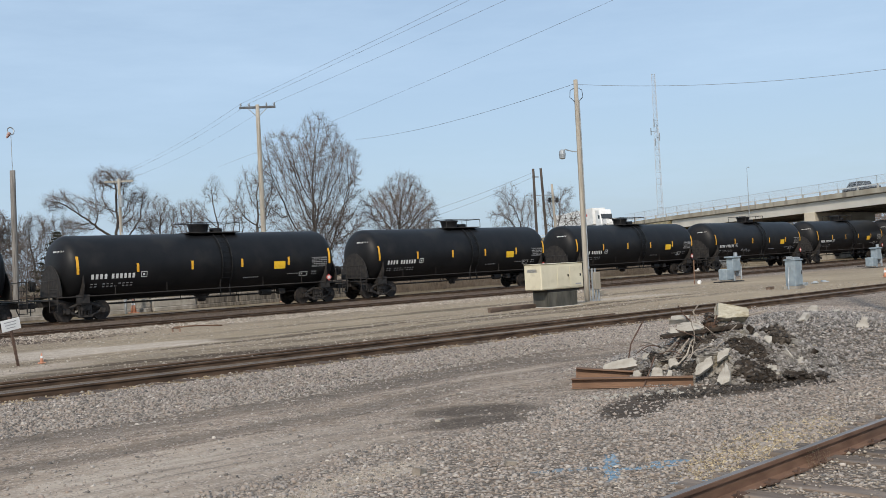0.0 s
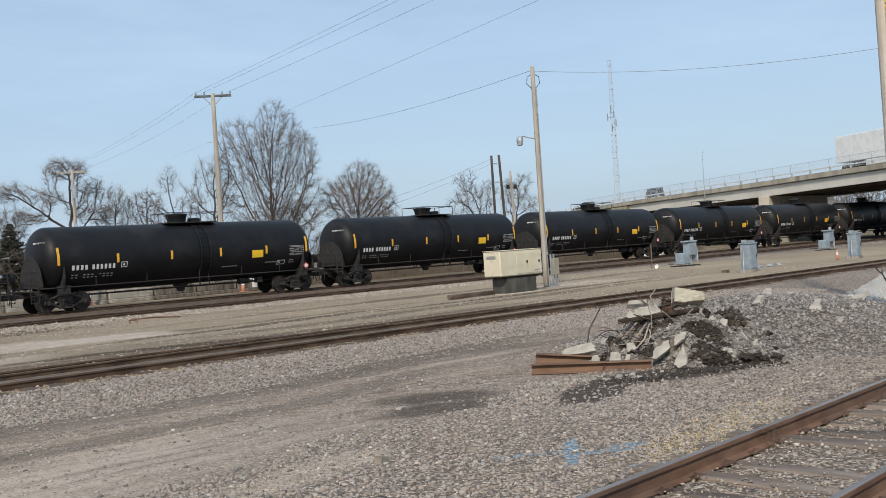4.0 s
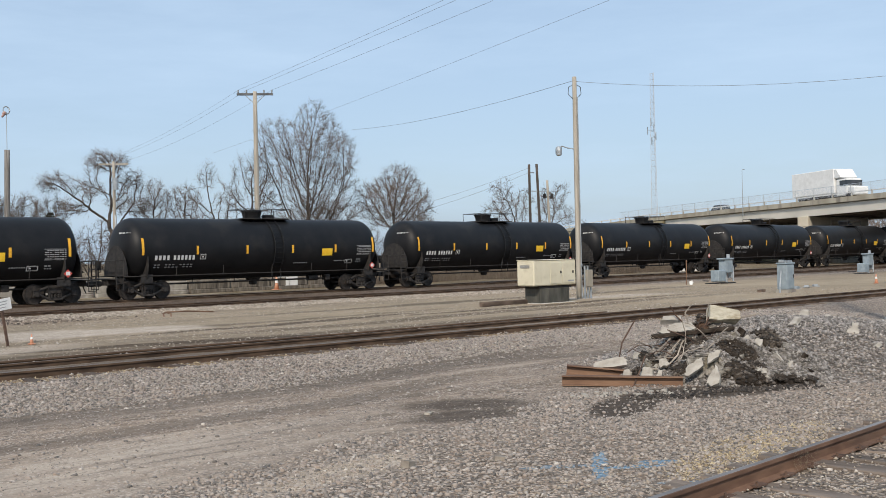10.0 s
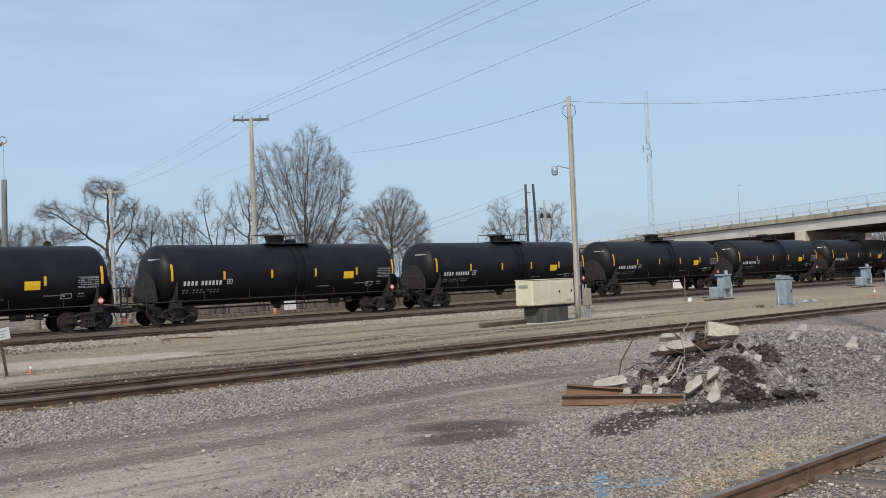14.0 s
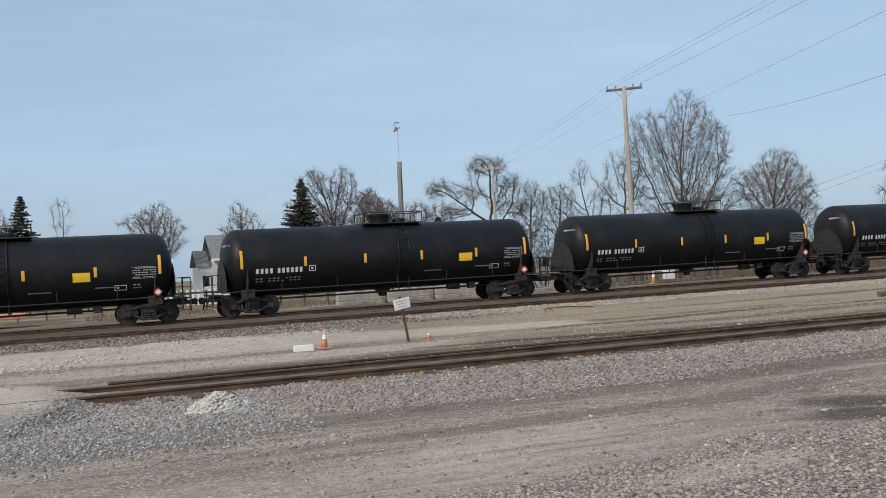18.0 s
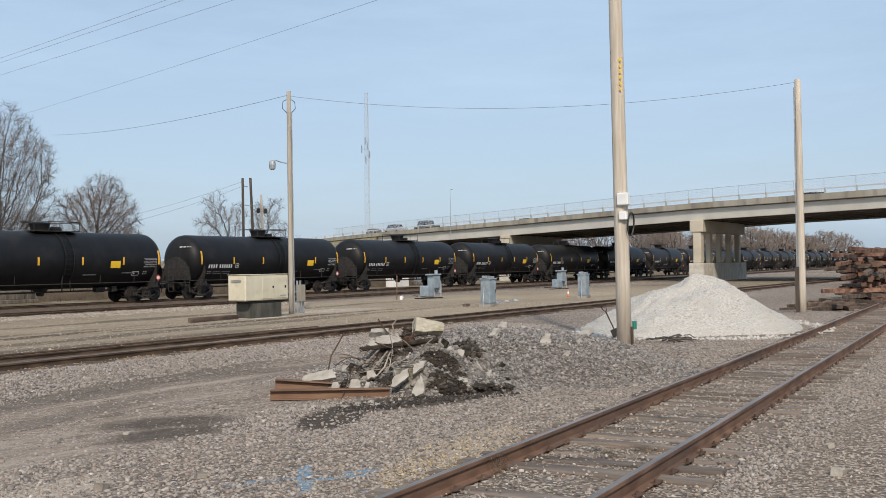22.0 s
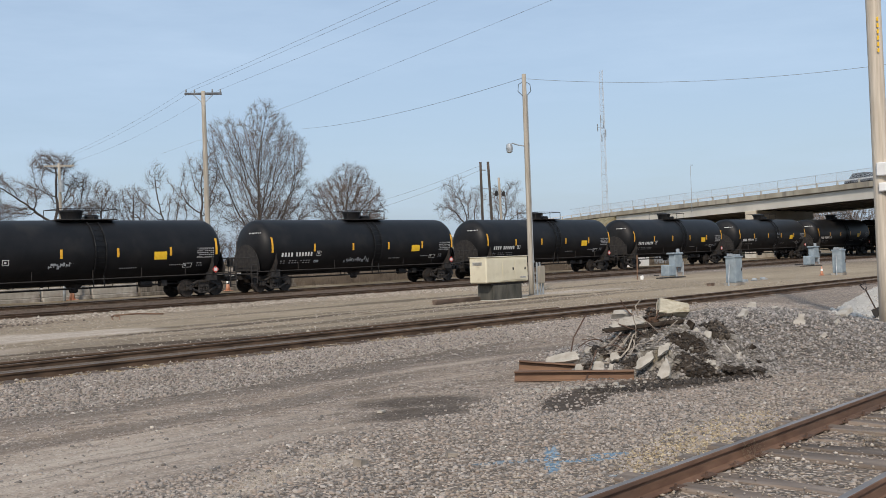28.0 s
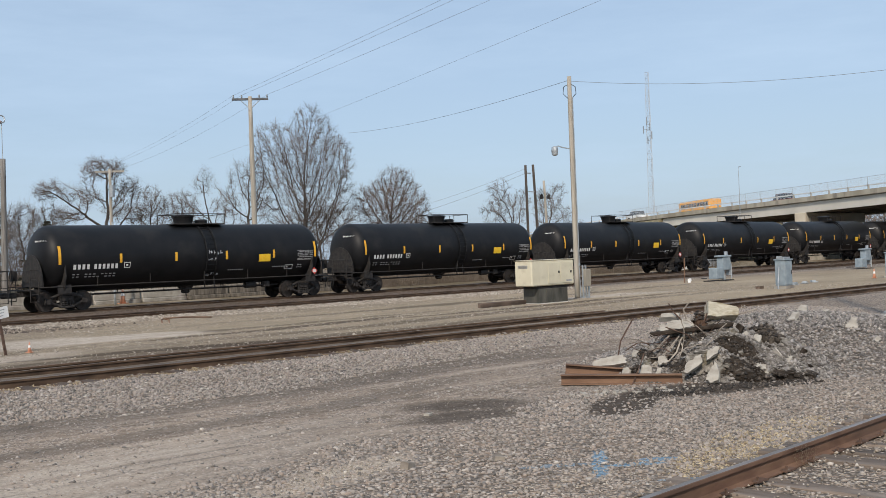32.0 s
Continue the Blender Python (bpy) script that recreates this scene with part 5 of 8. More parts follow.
    bm = lathe(bmesh.new(), [(0.13, 0.0), (0.11, -0.14), (0.07, -0.3), (0.04, -0.38)], 10)
    part("windsock", bm, SOCK, w, "limp faded red windsock", m=pose(0.06, 0, 11.28, 0, 30, 0))
    pole("utility_pole", 25.5, 55.5, 4.6, 0.07, 0.06, GALV, "thin grey steel post", "post")

    # lattice radio mast far off
    base = Vector((203.0, 145.0, 0))
    tw = root("radio_mast", pose(base.x, base.y, 0), "tall slender lattice radio mast with antennas", "radio mast")
    H = 45.0
    bm = bmesh.new()
    legs = [Vector((math.cos(a), math.sin(a), 0)) for a in (0.3, 2.4, 4.5)]
    for lg in legs:
        cyl(bm, lg * 0.95, lg * 0.5 + Vector((0, 0, H)), 0.075, 0.05, 5)
    part("leg", bm, MAST, tw)
    bm = bmesh.new()
    z = 0.0
    while z < H - 1.4:
        f0, f1 = 1.0 - 0.45 * z / H, 1.0 - 0.45 * (z + 1.4) / H
        for i in range(3):
            cyl(bm, legs[i] * f0 + Vector((0, 0, z)), legs[(i + 1) % 3] * f1 + Vector((0, 0, z + 1.4)), 0.03, n=4)
            cyl(bm, legs[i] * f1 + Vector((0, 0, z + 1.4)), legs[(i + 1) % 3] * f1 + Vector((0, 0, z + 1.4)), 0.03, n=4)
        z += 1.4
    part("lattice", bm, MAST, tw)
    for z, a in ((32, 0.5), (31, 2.5), (29.5, 4.2), (28.5, 0.9), (33, 3.4)):
        o = Vector((1.4 * math.cos(a), 1.4 * math.sin(a), 0))
        bm = cyl(bmesh.new(), o + Vector((0, 0, z - 0.9)), o + Vector((0, 0, z + 0.9)), 0.13, n=6)
        cyl(bm, Vector((0, 0, z)), o + Vector((0, 0, z)), 0.05, n=5)
        part("antenna", bm, MAST_DARK, tw, "grey side-mounted antenna")


build_poles()


def wire(a, b, sag, r=0.012, label="thin overhead power line"):
    a, b = Vector(a), Vector(b)
    pts = []
    for i in range(25):
        t = i / 24
        p = a.lerp(b, t)
        p.z -= 4 * sag * t * (1 - t)
        pts.append(p)
    tagged(part("overhead_wire", tube(bmesh.new(), pts, r * 0.75, 4), WIRE), label, "wire", "overhead wires")


def build_wires():
    # from the far pole over the cross-arm and on overhead
    for o in (-1.1, -0.55, 1.12):
        top = Vector((36.6 + o * 0.8, 58.1 - o * 0.6, 13.2))
        far = Vector((37.3 + o * 0.8, 81.4 - o * 0.6, 10.45))
        wire(far, top, 0.4, 0.0095)
        wire(top, (top.x - 11.3, top.y - 53.0, 13.2), 0.15, 0.011)
    wire((55.2, 96.0, 13.4), (29.9, 7.5, 13.1), 0.3, 0.011)
    wire((34.0, 28.35, 9.35), (53.3, 69.2, 12.9), 0.4, 0.013)
    wire((34.0, 28.35, 9.3), (39.2, 8.2, 8.5), 0.75, 0.011)
    wire((65.55, 60.0, 9.4), (44.0, 92.0, 5.0), 2.3, 0.016)
    wire((65.55, 60.0, 9.0), (44.0, 92.0, 4.4), 2.5, 0.016)


build_wires()


# ---------------------------------------------------------------- yard equipment
def build_generator():
    g = root("generator", pose(29.75, 26.95, -0.13), "beige standby generator on a dirty green fuel tank base", "generator")
    part("fuel_tank", boxes((0.3, 2.07, 0.1, 0.94, 0.0, 0.6), bevel=0.02), GREEN_BASE, g, "dark green stained fuel tank")
    bm = bmesh.new()
    for i in range(5):
        box(bm, 0.36 + i * 0.4, 0.4 + i * 0.4, 0.085, 0.1, 0.02, 0.58)
    part("tank_ribs", bm, GREEN_BASE, g)
    part("skid", boxes((0.24, 2.2, 0.12, 0.86, 0.6, 0.7)), STEEL_DARK, g)
    part("concrete_pad", boxes((0.12, 2.3, -0.05, 1.1, -0.12, 0.012), bevel=0.02), CONCRETE, g, "pale dusty concrete pad")
    bm = bmesh.new()
    box(bm, -0.18, 2.38, 0.0, 0.92, 0.7, 1.72, 0.04)
    part("enclosure", bm, BEIGE, g, "beige sheet metal enclosure")
    part("roof", boxes((-0.2, 2.4, -0.02, 0.94, 1.722, 1.745), bevel=0.008), BEIGE, g)
    for x0, x1 in ((0.78, 1.5), (1.53, 2.25)):
        d = part("door", boxes((x0, x1, -0.018, -0.002, 0.78, 1.62), bevel=0.006), BEIGE, g)
        part("latch", boxes((x1 - 0.12, x1 - 0.05, -0.035, -0.019, 1.18, 1.28)), STEEL_DARK, d)
    bm = bmesh.new()
    for i in range(6):
        box(bm, -0.195, -0.182, 0.22, 0.72, 1.42 + i * 0.022, 1.43 + i * 0.022)
    part("louvre", bm, GREY_MARK, g, "vent louvres")
    part("label", boxes((1.85, 2.2, -0.024, -0.019, 0.84, 0.9)), GREY_MARK, g)
    tagged(part("timber", boxes((27.4, 29.9, 27.6, 27.85, -0.16, 0.04), bevel=0.02), TIE_DARK), "dark old timber lying by the generator", "timber")


def cabinet(x, y, w, d, h, legs, label, seed):
    rnd = random.Random(seed)
    c = root("signal_cabinet", pose(x, y, -0.13, 0, 0, rnd.uniform(-4, 4)), label, "signal cabinet", "signal cabinets")
    part("body", boxes((-w / 2, w / 2, -d / 2, d / 2, legs, legs + h), bevel=0.02), SILVER, c)
    part("lid", boxes((-w / 2 - 0.04, w / 2 + 0.04, -d / 2 - 0.04, d / 2 + 0.04, legs + h, legs + h + 0.07), bevel=0.015), SILVER, c)
    door = part("door", boxes((-w / 2 + 0.04, w / 2 - 0.04, -d / 2 - 0.02, -d / 2 - 0.001, legs + 0.05, legs + h - 0.05), bevel=0.005), SILVER, c)
    part("handle", boxes((w / 2 - 0.14, w / 2 - 0.1, -d / 2 - 0.045, -d / 2 - 0.021, legs + h * 0.45, legs + h * 0.6)), STEEL_DARK, door)
    part("plinth", boxes((-w / 2 - 0.05, w / 2 + 0.05, -d / 2 - 0.05, d / 2 + 0.05, -0.1, legs)), BARRIER, c)
    part("terminal_head", boxes((-w / 2 + 0.05, w / 2 - 0.05, -d / 2 + 0.05, d / 2 - 0.05, legs + h + 0.071, legs + h + 0.16), (-w / 2 - 0.06, -w / 2 + 0.04, -d / 4, d / 4, legs + h + 0.075, legs + h + 0.2), bevel=0.01), GALV, c)
    part("conduit", tube(bmesh.new(), [(-w / 2 - 0.06, 0, legs + h * 0.75), (-w / 2 - 0.12, 0, legs + h * 0.4), (-w / 2 - 0.25, -0.05, 0.3), (-w / 2 - 0.3, -0.08, -0.1)], 0.035, 8), GALV, c, "grey bent conduit")
    part("side_case", boxes((w / 2 + 0.001, w / 2 + 0.1, -d / 3, d / 3, legs + h * 0.45, legs + h * 0.9), bevel=0.01), SILVER, c)
    return c


def switch_machine(x, y, label):
    c = root("switch_machine", pose(x, y, -0.13), label, "switch machine", "switch machines")
    part("base", boxes((-1.3, 1.0, -0.25, 0.25, 0.0, 0.06), (-0.5, 0.8, -0.5, 0.5, 0.0, 0.05)), TRUCK, c, "dark base plate")
    part("gear_case", boxes((-0.7, 0.12, -0.28, 0.28, 0.12, 0.78), bevel=0.04), SILVER, c)
    post = part("post", cyl(bmesh.new(), (0.55, 0, 0.0), (0.55, 0, 1.1), 0.07, n=10), GALV, c)
    part("relay_case", boxes((0.1, 0.95, -0.22, 0.22, 0.62, 1.4), bevel=0.03), SILVER, c)
    part("hood", boxes((-0.05, 1.0, -0.27, 0.27, 1.4, 1.5), bevel=0.02), SILVER, c)
    part("terminal_box", boxes((0.95, 1.25, -0.12, 0.12, 0.3, 0.7), bevel=0.02), GALV, c)
    part("signal_head", cyl(bmesh.new(), (0.8, 0, 1.5), (0.8, 0, 1.72), 0.11, n=10), GALV, c)
    part("side_pipe", tube(bmesh.new(), [(1.0, -0.1, 1.2), (1.15, -0.12, 0.9), (1.12, -0.12, 0.1)], 0.045, 6), GALV, c)
    part("foot_rod", cyl(bmesh.new(), (-1.2, 0.1, 0.18), (0.3, 1.4, 0.14), 0.03, n=6), TRUCK, c)


def traffic_cone(x, y, h, label, tilt=0.0):
    c = root("traffic_cone", pose(x, y, -0.11, tilt, 0, 20), label, "traffic cone", "traffic cones")
    part("base", boxes((-h * 0.27, h * 0.27, -h * 0.27, h * 0.27, 0, 0.03), bevel=0.01), ORANGE, c)
    part("body", lathe(bmesh.new(), [(h * 0.19, 0.031), (h * 0.12, h * 0.45), (h * 0.05, h), (h * 0.02, h)], 16), ORANGE, c, "", True)
    part("collar", lathe(bmesh.new(), [(h * 0.122, h * 0.5), (h * 0.124, h * 0.5), (h * 0.095, h * 0.72), (h * 0.09, h * 0.72)], 16), WHITE_PAINT, c, "pale reflective collar")


def build_small():
    build_generator()
    cabinet(42.8, 23.5, 0.62, 0.5, 1.15, 0.12, "grey-blue metal signal cabinet on a concrete plinth", 1)
    cabinet(54.9, 23.8, 0.62, 0.5, 1.2, 0.12, "grey-blue metal signal cabinet beside an orange marker", 2)
    switch_machine(52.6, 33.0, "grey railway switch machine with a relay case")
    switch_machine(73.5, 34.0, "grey railway switch machine with a relay case")
    part_m = root("trackside_box", pose(84.0, 56.5, -0.15), "white metal trackside box behind the train", "equipment box")
    part("body", boxes((-1.2, 1.2, -0.6, 0.6, 0, 1.4), bevel=0.03), WHITE_PAINT, part_m)
    part("lid", boxes((-1.25, 1.25, -0.65, 0.65, 1.4, 1.48)), WHITE_PAINT, part_m)
    traffic_cone(53.6, 24.2, 0.5, "faded orange cone by a signal cabinet")
    traffic_cone(6.55, 25.4, 0.5, "orange traffic cone with a pale collar", 6)
    traffic_cone(9.35, 25.2, 0.26, "small faded orange cone by the sign")
    tagged(part("white_board", boxes((5.75, 6.25, 25.3, 25.45, -0.16, 0.02), bevel=0.01), WHITE_PAINT), "white painted board lying by the cone", "board")
    st = root("marker_stake", pose(50.05, 33.7, -0.15, 0, 2, 0), "thin rusty steel stake standing in the gravel", "stake")
    part("shaft", cyl(bmesh.new(), (0, 0, -0.2), (0, 0, 1.45), 0.035, n=6), RUST_BEAM, st)
    chunk("crumpled_bag", 0.22, 0.18, 0.3, 71, WHITE_PAINT, pose(50.4, 33.6, -0.02, 0, 0, 20), "crumpled white plastic bag by the stake", "bag", "", 0.22)
    chunk("timber_block", 0.5, 0.2, 0.14, 72, TIE_DARK, pose(42.4, 24.5, -0.08, 0, 0, 8), "short dark timber block by the siding", "timber", "", 0.06)
    for i, (x, y, w) in enumerate(((45.3, 24.6, 0.55), (46.4, 24.9, 0.4), (47.6, 25.0, 0.7), (48.8, 25.2, 0.45))):
        tagged(part("steel_plate", boxes((-w, w, -0.16, 0.16, 0, 0.05), (-w * 0.5, w * 0.3, -0.1, 0.1, 0.05, 0.12), bevel=0.01), GALV, m=pose(x, y, -0.13, 0, 3, i * 17 - 10)), "grey steel fitting lying by the signal cabinet", "steel plate", "steel fittings")
    # leaning sign on a post
    s = root("track_sign", pose(8.82, 25.3, -0.15, 0, -9, 12), "small white sign on a leaning rusty post", "sign")
    part("post", boxes((-0.03, 0.03, -0.02, 0.02, -0.2, 1.25)), REBAR, s)
    plate = part("plate", boxes((-0.25, 0.25, -0.03, -0.021, 0.92, 1.2), bevel=0.004), WHITE_PAINT, s, "white sign plate")
    for r in range(3):
        part("text_bar", boxes((-0.17 + 0.02 * r, 0.16 - 0.03 * r, -0.034, -0.031, 1.12 - r * 0.07, 1.14 - r * 0.07)), GREY_MARK, plate)
    # pipe lying beyond the middle track
    bm = bmesh.new()
    tube(bm, [(17.05, 33.3, -0.16), (17.15, 33.6, 0.0), (17.4, 33.8, 0.03), (18.3, 33.95, 0.02), (19.4, 34.0, -0.06)], 0.03, 6)
    tube(bm, [(17.3, 33.75, 0.03), (17.35, 33.4, -0.02), (17.25, 33.2, -0.16)], 0.028, 6)
    tagged(part("bent_pipe", bm, RUST_BEAM), "rusty bent pipe lying on the ballast", "pipe")
    # boards at the crossing's edge
    for i in range(3):
        tagged(part("plank", boxes((-1.1, 1.1, -0.13, 0.13, 0, 0.05), bevel=0.008), BOARD, m=pose(-7.2 + i * 0.25, 16.6 - i * 0.3, -0.05, 0, 0, 26 + i * 3)), "grey weathered plank lying in the gravel", "plank", "planks by the crossing")
    # spade stuck in the stone pile
    sp = root("spade", pose(25.17, 9.95, -0.1, 0, 0, -70), "spade leaning beside the stone pile", "spade")
    tilt = pose(0, 0, 0, 0, -24, 0)
    part("shaft", cyl(bmesh.new(), (0, 0, 0.2), (0, 0, 0.74), 0.018, n=8), TIE_DARK, sp, m=tilt)
    bm = bmesh.new()
    tube(bm, [(-0.07, 0, 0.88), (0.07, 0, 0.88), (0.03, 0, 0.74), (-0.03, 0, 0.74), (-0.07, 0, 0.88)], 0.014, 6)
    part("handle", bm, STEEL_DARK, sp, m=tilt)
    part("blade", boxes((-0.11, 0.11, -0.012, 0.012, -0.08, 0.22), bevel=0.01), STEEL_DARK, sp, m=tilt)


# ---------------------------------------------------------------- rubble heap and stone piles
def chunk(name, sx, sy, sz, seed, material, m, label, category, group="", rough=0.12):
    """A broken block: a bevelled box with its corners knocked about."""
    rnd = random.Random(seed)
    bm = bmesh.new()
    box(bm, -sx / 2, sx / 2, -sy / 2, sy / 2, -sz / 2, sz / 2, min(sx, sy, sz) * 0.04)
    bmesh.ops.subdivide_edges(bm, edges=[e for e in bm.edges if e.calc_length() > 0.12], cuts=1)
    if rough > 0.2:
        bmesh.ops.subdivide_edges(bm, edges=bm.edges[:], cuts=2, use_grid_fill=True)
        for v in bm.verts:
            v.co.xyz = Vector((v.co.x / sx, v.co.y / sy, v.co.z / sz)).normalized() * (0.5 + 0.22 * noise.noise(v.co * 5 + Vector((seed, 0, 0))))
            v.co = Vector((v.co.x * sx, v.co.y * sy, v.co.z * sz)) * 1.15
            v.co += noise.noise_vector(v.co * 16 + Vector((seed, 0, 0))) * 0.035 + noise.noise_vector(v.co * 45) * 0.016
        rough = 0.05
    for v in bm.verts:
        k = noise.noise_vector(v.co * 3.0 + Vector((seed, seed * 2, 0)))
        v.co += Vector((k.x * sx, k.y * sy, k.z * sz)) * rough * 1.3
        v.co += Vector([rnd.uniform(-1, 1) for _ in range(3)]) * min(sx, sy, sz) * 0.05
    ob = part(name, bm, material, m=m)
    return tagged(ob, label, category, group)


build_small()


def mound(name, x, y, rx, ry, h, seed, material, label, category, z0=-0.2, rough=0.25, turn=0.0, n=40, power=1.0, kind="", curve=1.15):
    bm = bmesh.new()
    rings = []
    for j in range(n // 2 + 1):
        r = 1 - j / (n // 2)
        ring = []
        for i in range(n if j < n // 2 else 1):
            a = 2 * math.pi * i / n
            ux, uy = r * math.cos(a), r * math.sin(a)
            wob = 1 + 0.16 * noise.noise(Vector((math.cos(a) * 1.3, math.sin(a) * 1.3, seed)))
            z = h * (1 - r ** curve) ** power * (1 + rough * noise.noise(Vector((ux * 3, uy * 3, seed + 4)))) + h * rough * 0.18 * noise.noise(Vector((ux * 11, uy * 11, seed)))
            ring.append(bm.verts.new((ux * rx * wob, uy * ry * wob, max(z, 0) if r < 0.98 else -0.08)))
        rings.append(ring)
    for a, b in zip(rings, rings[1:]):
        for i in range(n):
            if len(b) == 1:
                bm.faces.new((a[i], a[(i + 1) % n], b[0]))
            else:
                bm.faces.new((a[i], a[(i + 1) % n], b[(i + 1) % n], b[i]))
    return tagged(part(name, bm, material, smooth=True, m=pose(x, y, z0, 0, 0, turn)), label, category, kind=kind)


LIME = mat("white_crushed_stone", (0.36, 0.34, 0.305), (0.55, 0.525, 0.48), 20, 0.95, bump=1.0, bump_scale=14, spots=((0.43, 0.405, 0.36), 1.2, 0.5, 0.7))
HEAP = mat("gravelly_soil", (0.1, 0.09, 0.077), (0.27, 0.25, 0.222), 16, 0.95, bump=1.0, bump_scale=22, spots=((0.07, 0.058, 0.048), 1.4, 0.5, 0.7))


HEAPS = []


# heap axes fitted to the camera's view: u to its right, v away from it
HEAP_U, HEAP_V = Vector((0.545, -0.8384, 0)), Vector((0.8384, 0.545, 0))
HEAP_LOBES = ((0.2, 16.2, 1.1, 1.25, 0.93), (1.0, 16.45, 1.0, 1.15, 0.74), (-0.75, 15.85, 0.9, 0.85, 0.45), (-0.45, 16.3, 0.85, 0.8, 0.66))


def heap_z(u, v, rough=1.0):
    """Height of the rubble heap at u, v."""
    s = 0.0
    for cu, cv, ru, rv, h in HEAP_LOBES:
        q = ((u - cu) / ru) ** 2 + ((v - cv) / rv) ** 2
        if q < 1:
            s += (h * (1 - q ** 0.6)) ** 3
    s = s ** (1 / 3)
    n = 0.11 * noise.noise(Vector((u * 2.6, v * 2.6, 3.0))) + 0.05 * noise.noise(Vector((u * 7.0, v * 7.0, 1.0))) + 0.025 * noise.noise(Vector((u * 18.0, v * 18.0, 1.0)))
    return -0.16 + s + rough * n * min(1.0, s * 4.0)


def heap_at(u, v, z):
    p = HEAP_U * u + HEAP_V * v
    return Vector((p.x, p.y, z))


def soil_patch(u, v, ru, rv, seed, material, label, proud=0.03, name="soil_clod"):
    """A ragged lens of soil that lies in the heap's face."""
    bm = bmesh.new()
    n, rings = 30, []
    for j in range(9):
        r = 1 - j / 8
        ring = []
        for i in range(n if j < 8 else 1):
            a = 2 * math.pi * i / n
            wob = 1 + 0.34 * noise.noise(Vector((math.cos(a) * 1.6, math.sin(a) * 1.6, seed))) + 0.2 * noise.noise(Vector((math.cos(a) * 5, math.sin(a) * 5, seed)))
            uu, vv = u + ru * r * wob * math.cos(a), v + rv * r * wob * math.sin(a)
            lift = -0.03 if j == 0 else proud * min(1.0, (1 - r) * 4) + 0.035 * noise.noise(Vector((uu * 9, vv * 9, seed))) + 0.02 * noise.noise(Vector((uu * 28, vv * 28, seed)))
            p = heap_at(uu, vv, heap_z(uu, vv)) + (Vector((0, 0, 0.8)) - HEAP_V * 0.6) * lift
            ring.append(bm.verts.new(p))
        rings.append(ring)
    for a, b in zip(rings, rings[1:]):
        for k in range(n):
            bm.faces.new((a[k], a[(k + 1) % n], b[0]) if len(b) == 1 else (a[k], a[(k + 1) % n], b[(k + 1) % n], b[k]))
    bmesh.ops.recalc_face_normals(bm, faces=bm.faces)
    return tagged(part(name, bm, material), label, "soil clod", "soil clods")


def slab(pts, thick, p, tilt, spin, seed, material, label, turn=0.0):
    """A broken slab: an angular outline with chipped rims, its face leaning back by 90 - tilt degrees."""
    rnd = random.Random(seed)
    bm = bmesh.new()
    edge = []
    for (a0, b0), (a1, b1) in zip(pts, pts[1:] + pts[:1]):
        for k in range(3):
            t = k / 3
            jag = 0.0 if k == 0 else 0.022
            edge.append((a0 + (a1 - a0) * t + rnd.uniform(-jag, jag), b0 + (b1 - b0) * t + rnd.uniform(-jag, jag)))
    ca, cb = sum(a for a, _ in edge) / len(edge), sum(b for _, b in edge) / len(edge)
    loops = []
    for z, k in ((thick / 2, 0.95), (thick / 2 - 0.012, 1.0), (-thick / 2, 1.03 + rnd.uniform(-0.05, 0.05))):
        loops.append([bm.verts.new((ca + (a - ca) * k + rnd.uniform(-0.006, 0.006), cb + (b - cb) * k + rnd.uniform(-0.006, 0.006), z + rnd.uniform(-0.006, 0.006))) for a, b in edge])
    n = len(edge)
    for x, y in zip(loops, loops[1:]):
        for k in range(n):
            bm.faces.new((x[k], y[k], y[(k + 1) % n], x[(k + 1) % n]))
    mid = bm.verts.new((ca, cb, thick / 2 + rnd.uniform(-0.004, 0.01)))
    for k in range(n):
        bm.faces.new((loops[0][k], loops[0][(k + 1) % n], mid))
    bm.faces.new(loops[2][::-1])
    bmesh.ops.recalc_face_normals(bm, faces=bm.faces)
    side, up = HEAP_U.copy(), Vector((0, 0, 1))
    away = (HEAP_V * math.cos(radians(turn)) + HEAP_U * math.sin(radians(turn))).normalized()
    side = away.cross(up)
    rise = up * math.sin(radians(tilt)) + away * math.cos(radians(tilt))
    face = side.cross(rise)
    c, k = math.cos(radians(spin)), math.sin(radians(spin))
    m = Matrix((side * c + rise * k, rise * c - side * k, face)).transposed().to_4x4()
    m.translation = p
    return tagged(part("concrete_slab" if max(abs(a) for a, _ in pts) > 0.18 else "concrete_block", bm, material, m=m), label, "concrete", "rubble blocks")


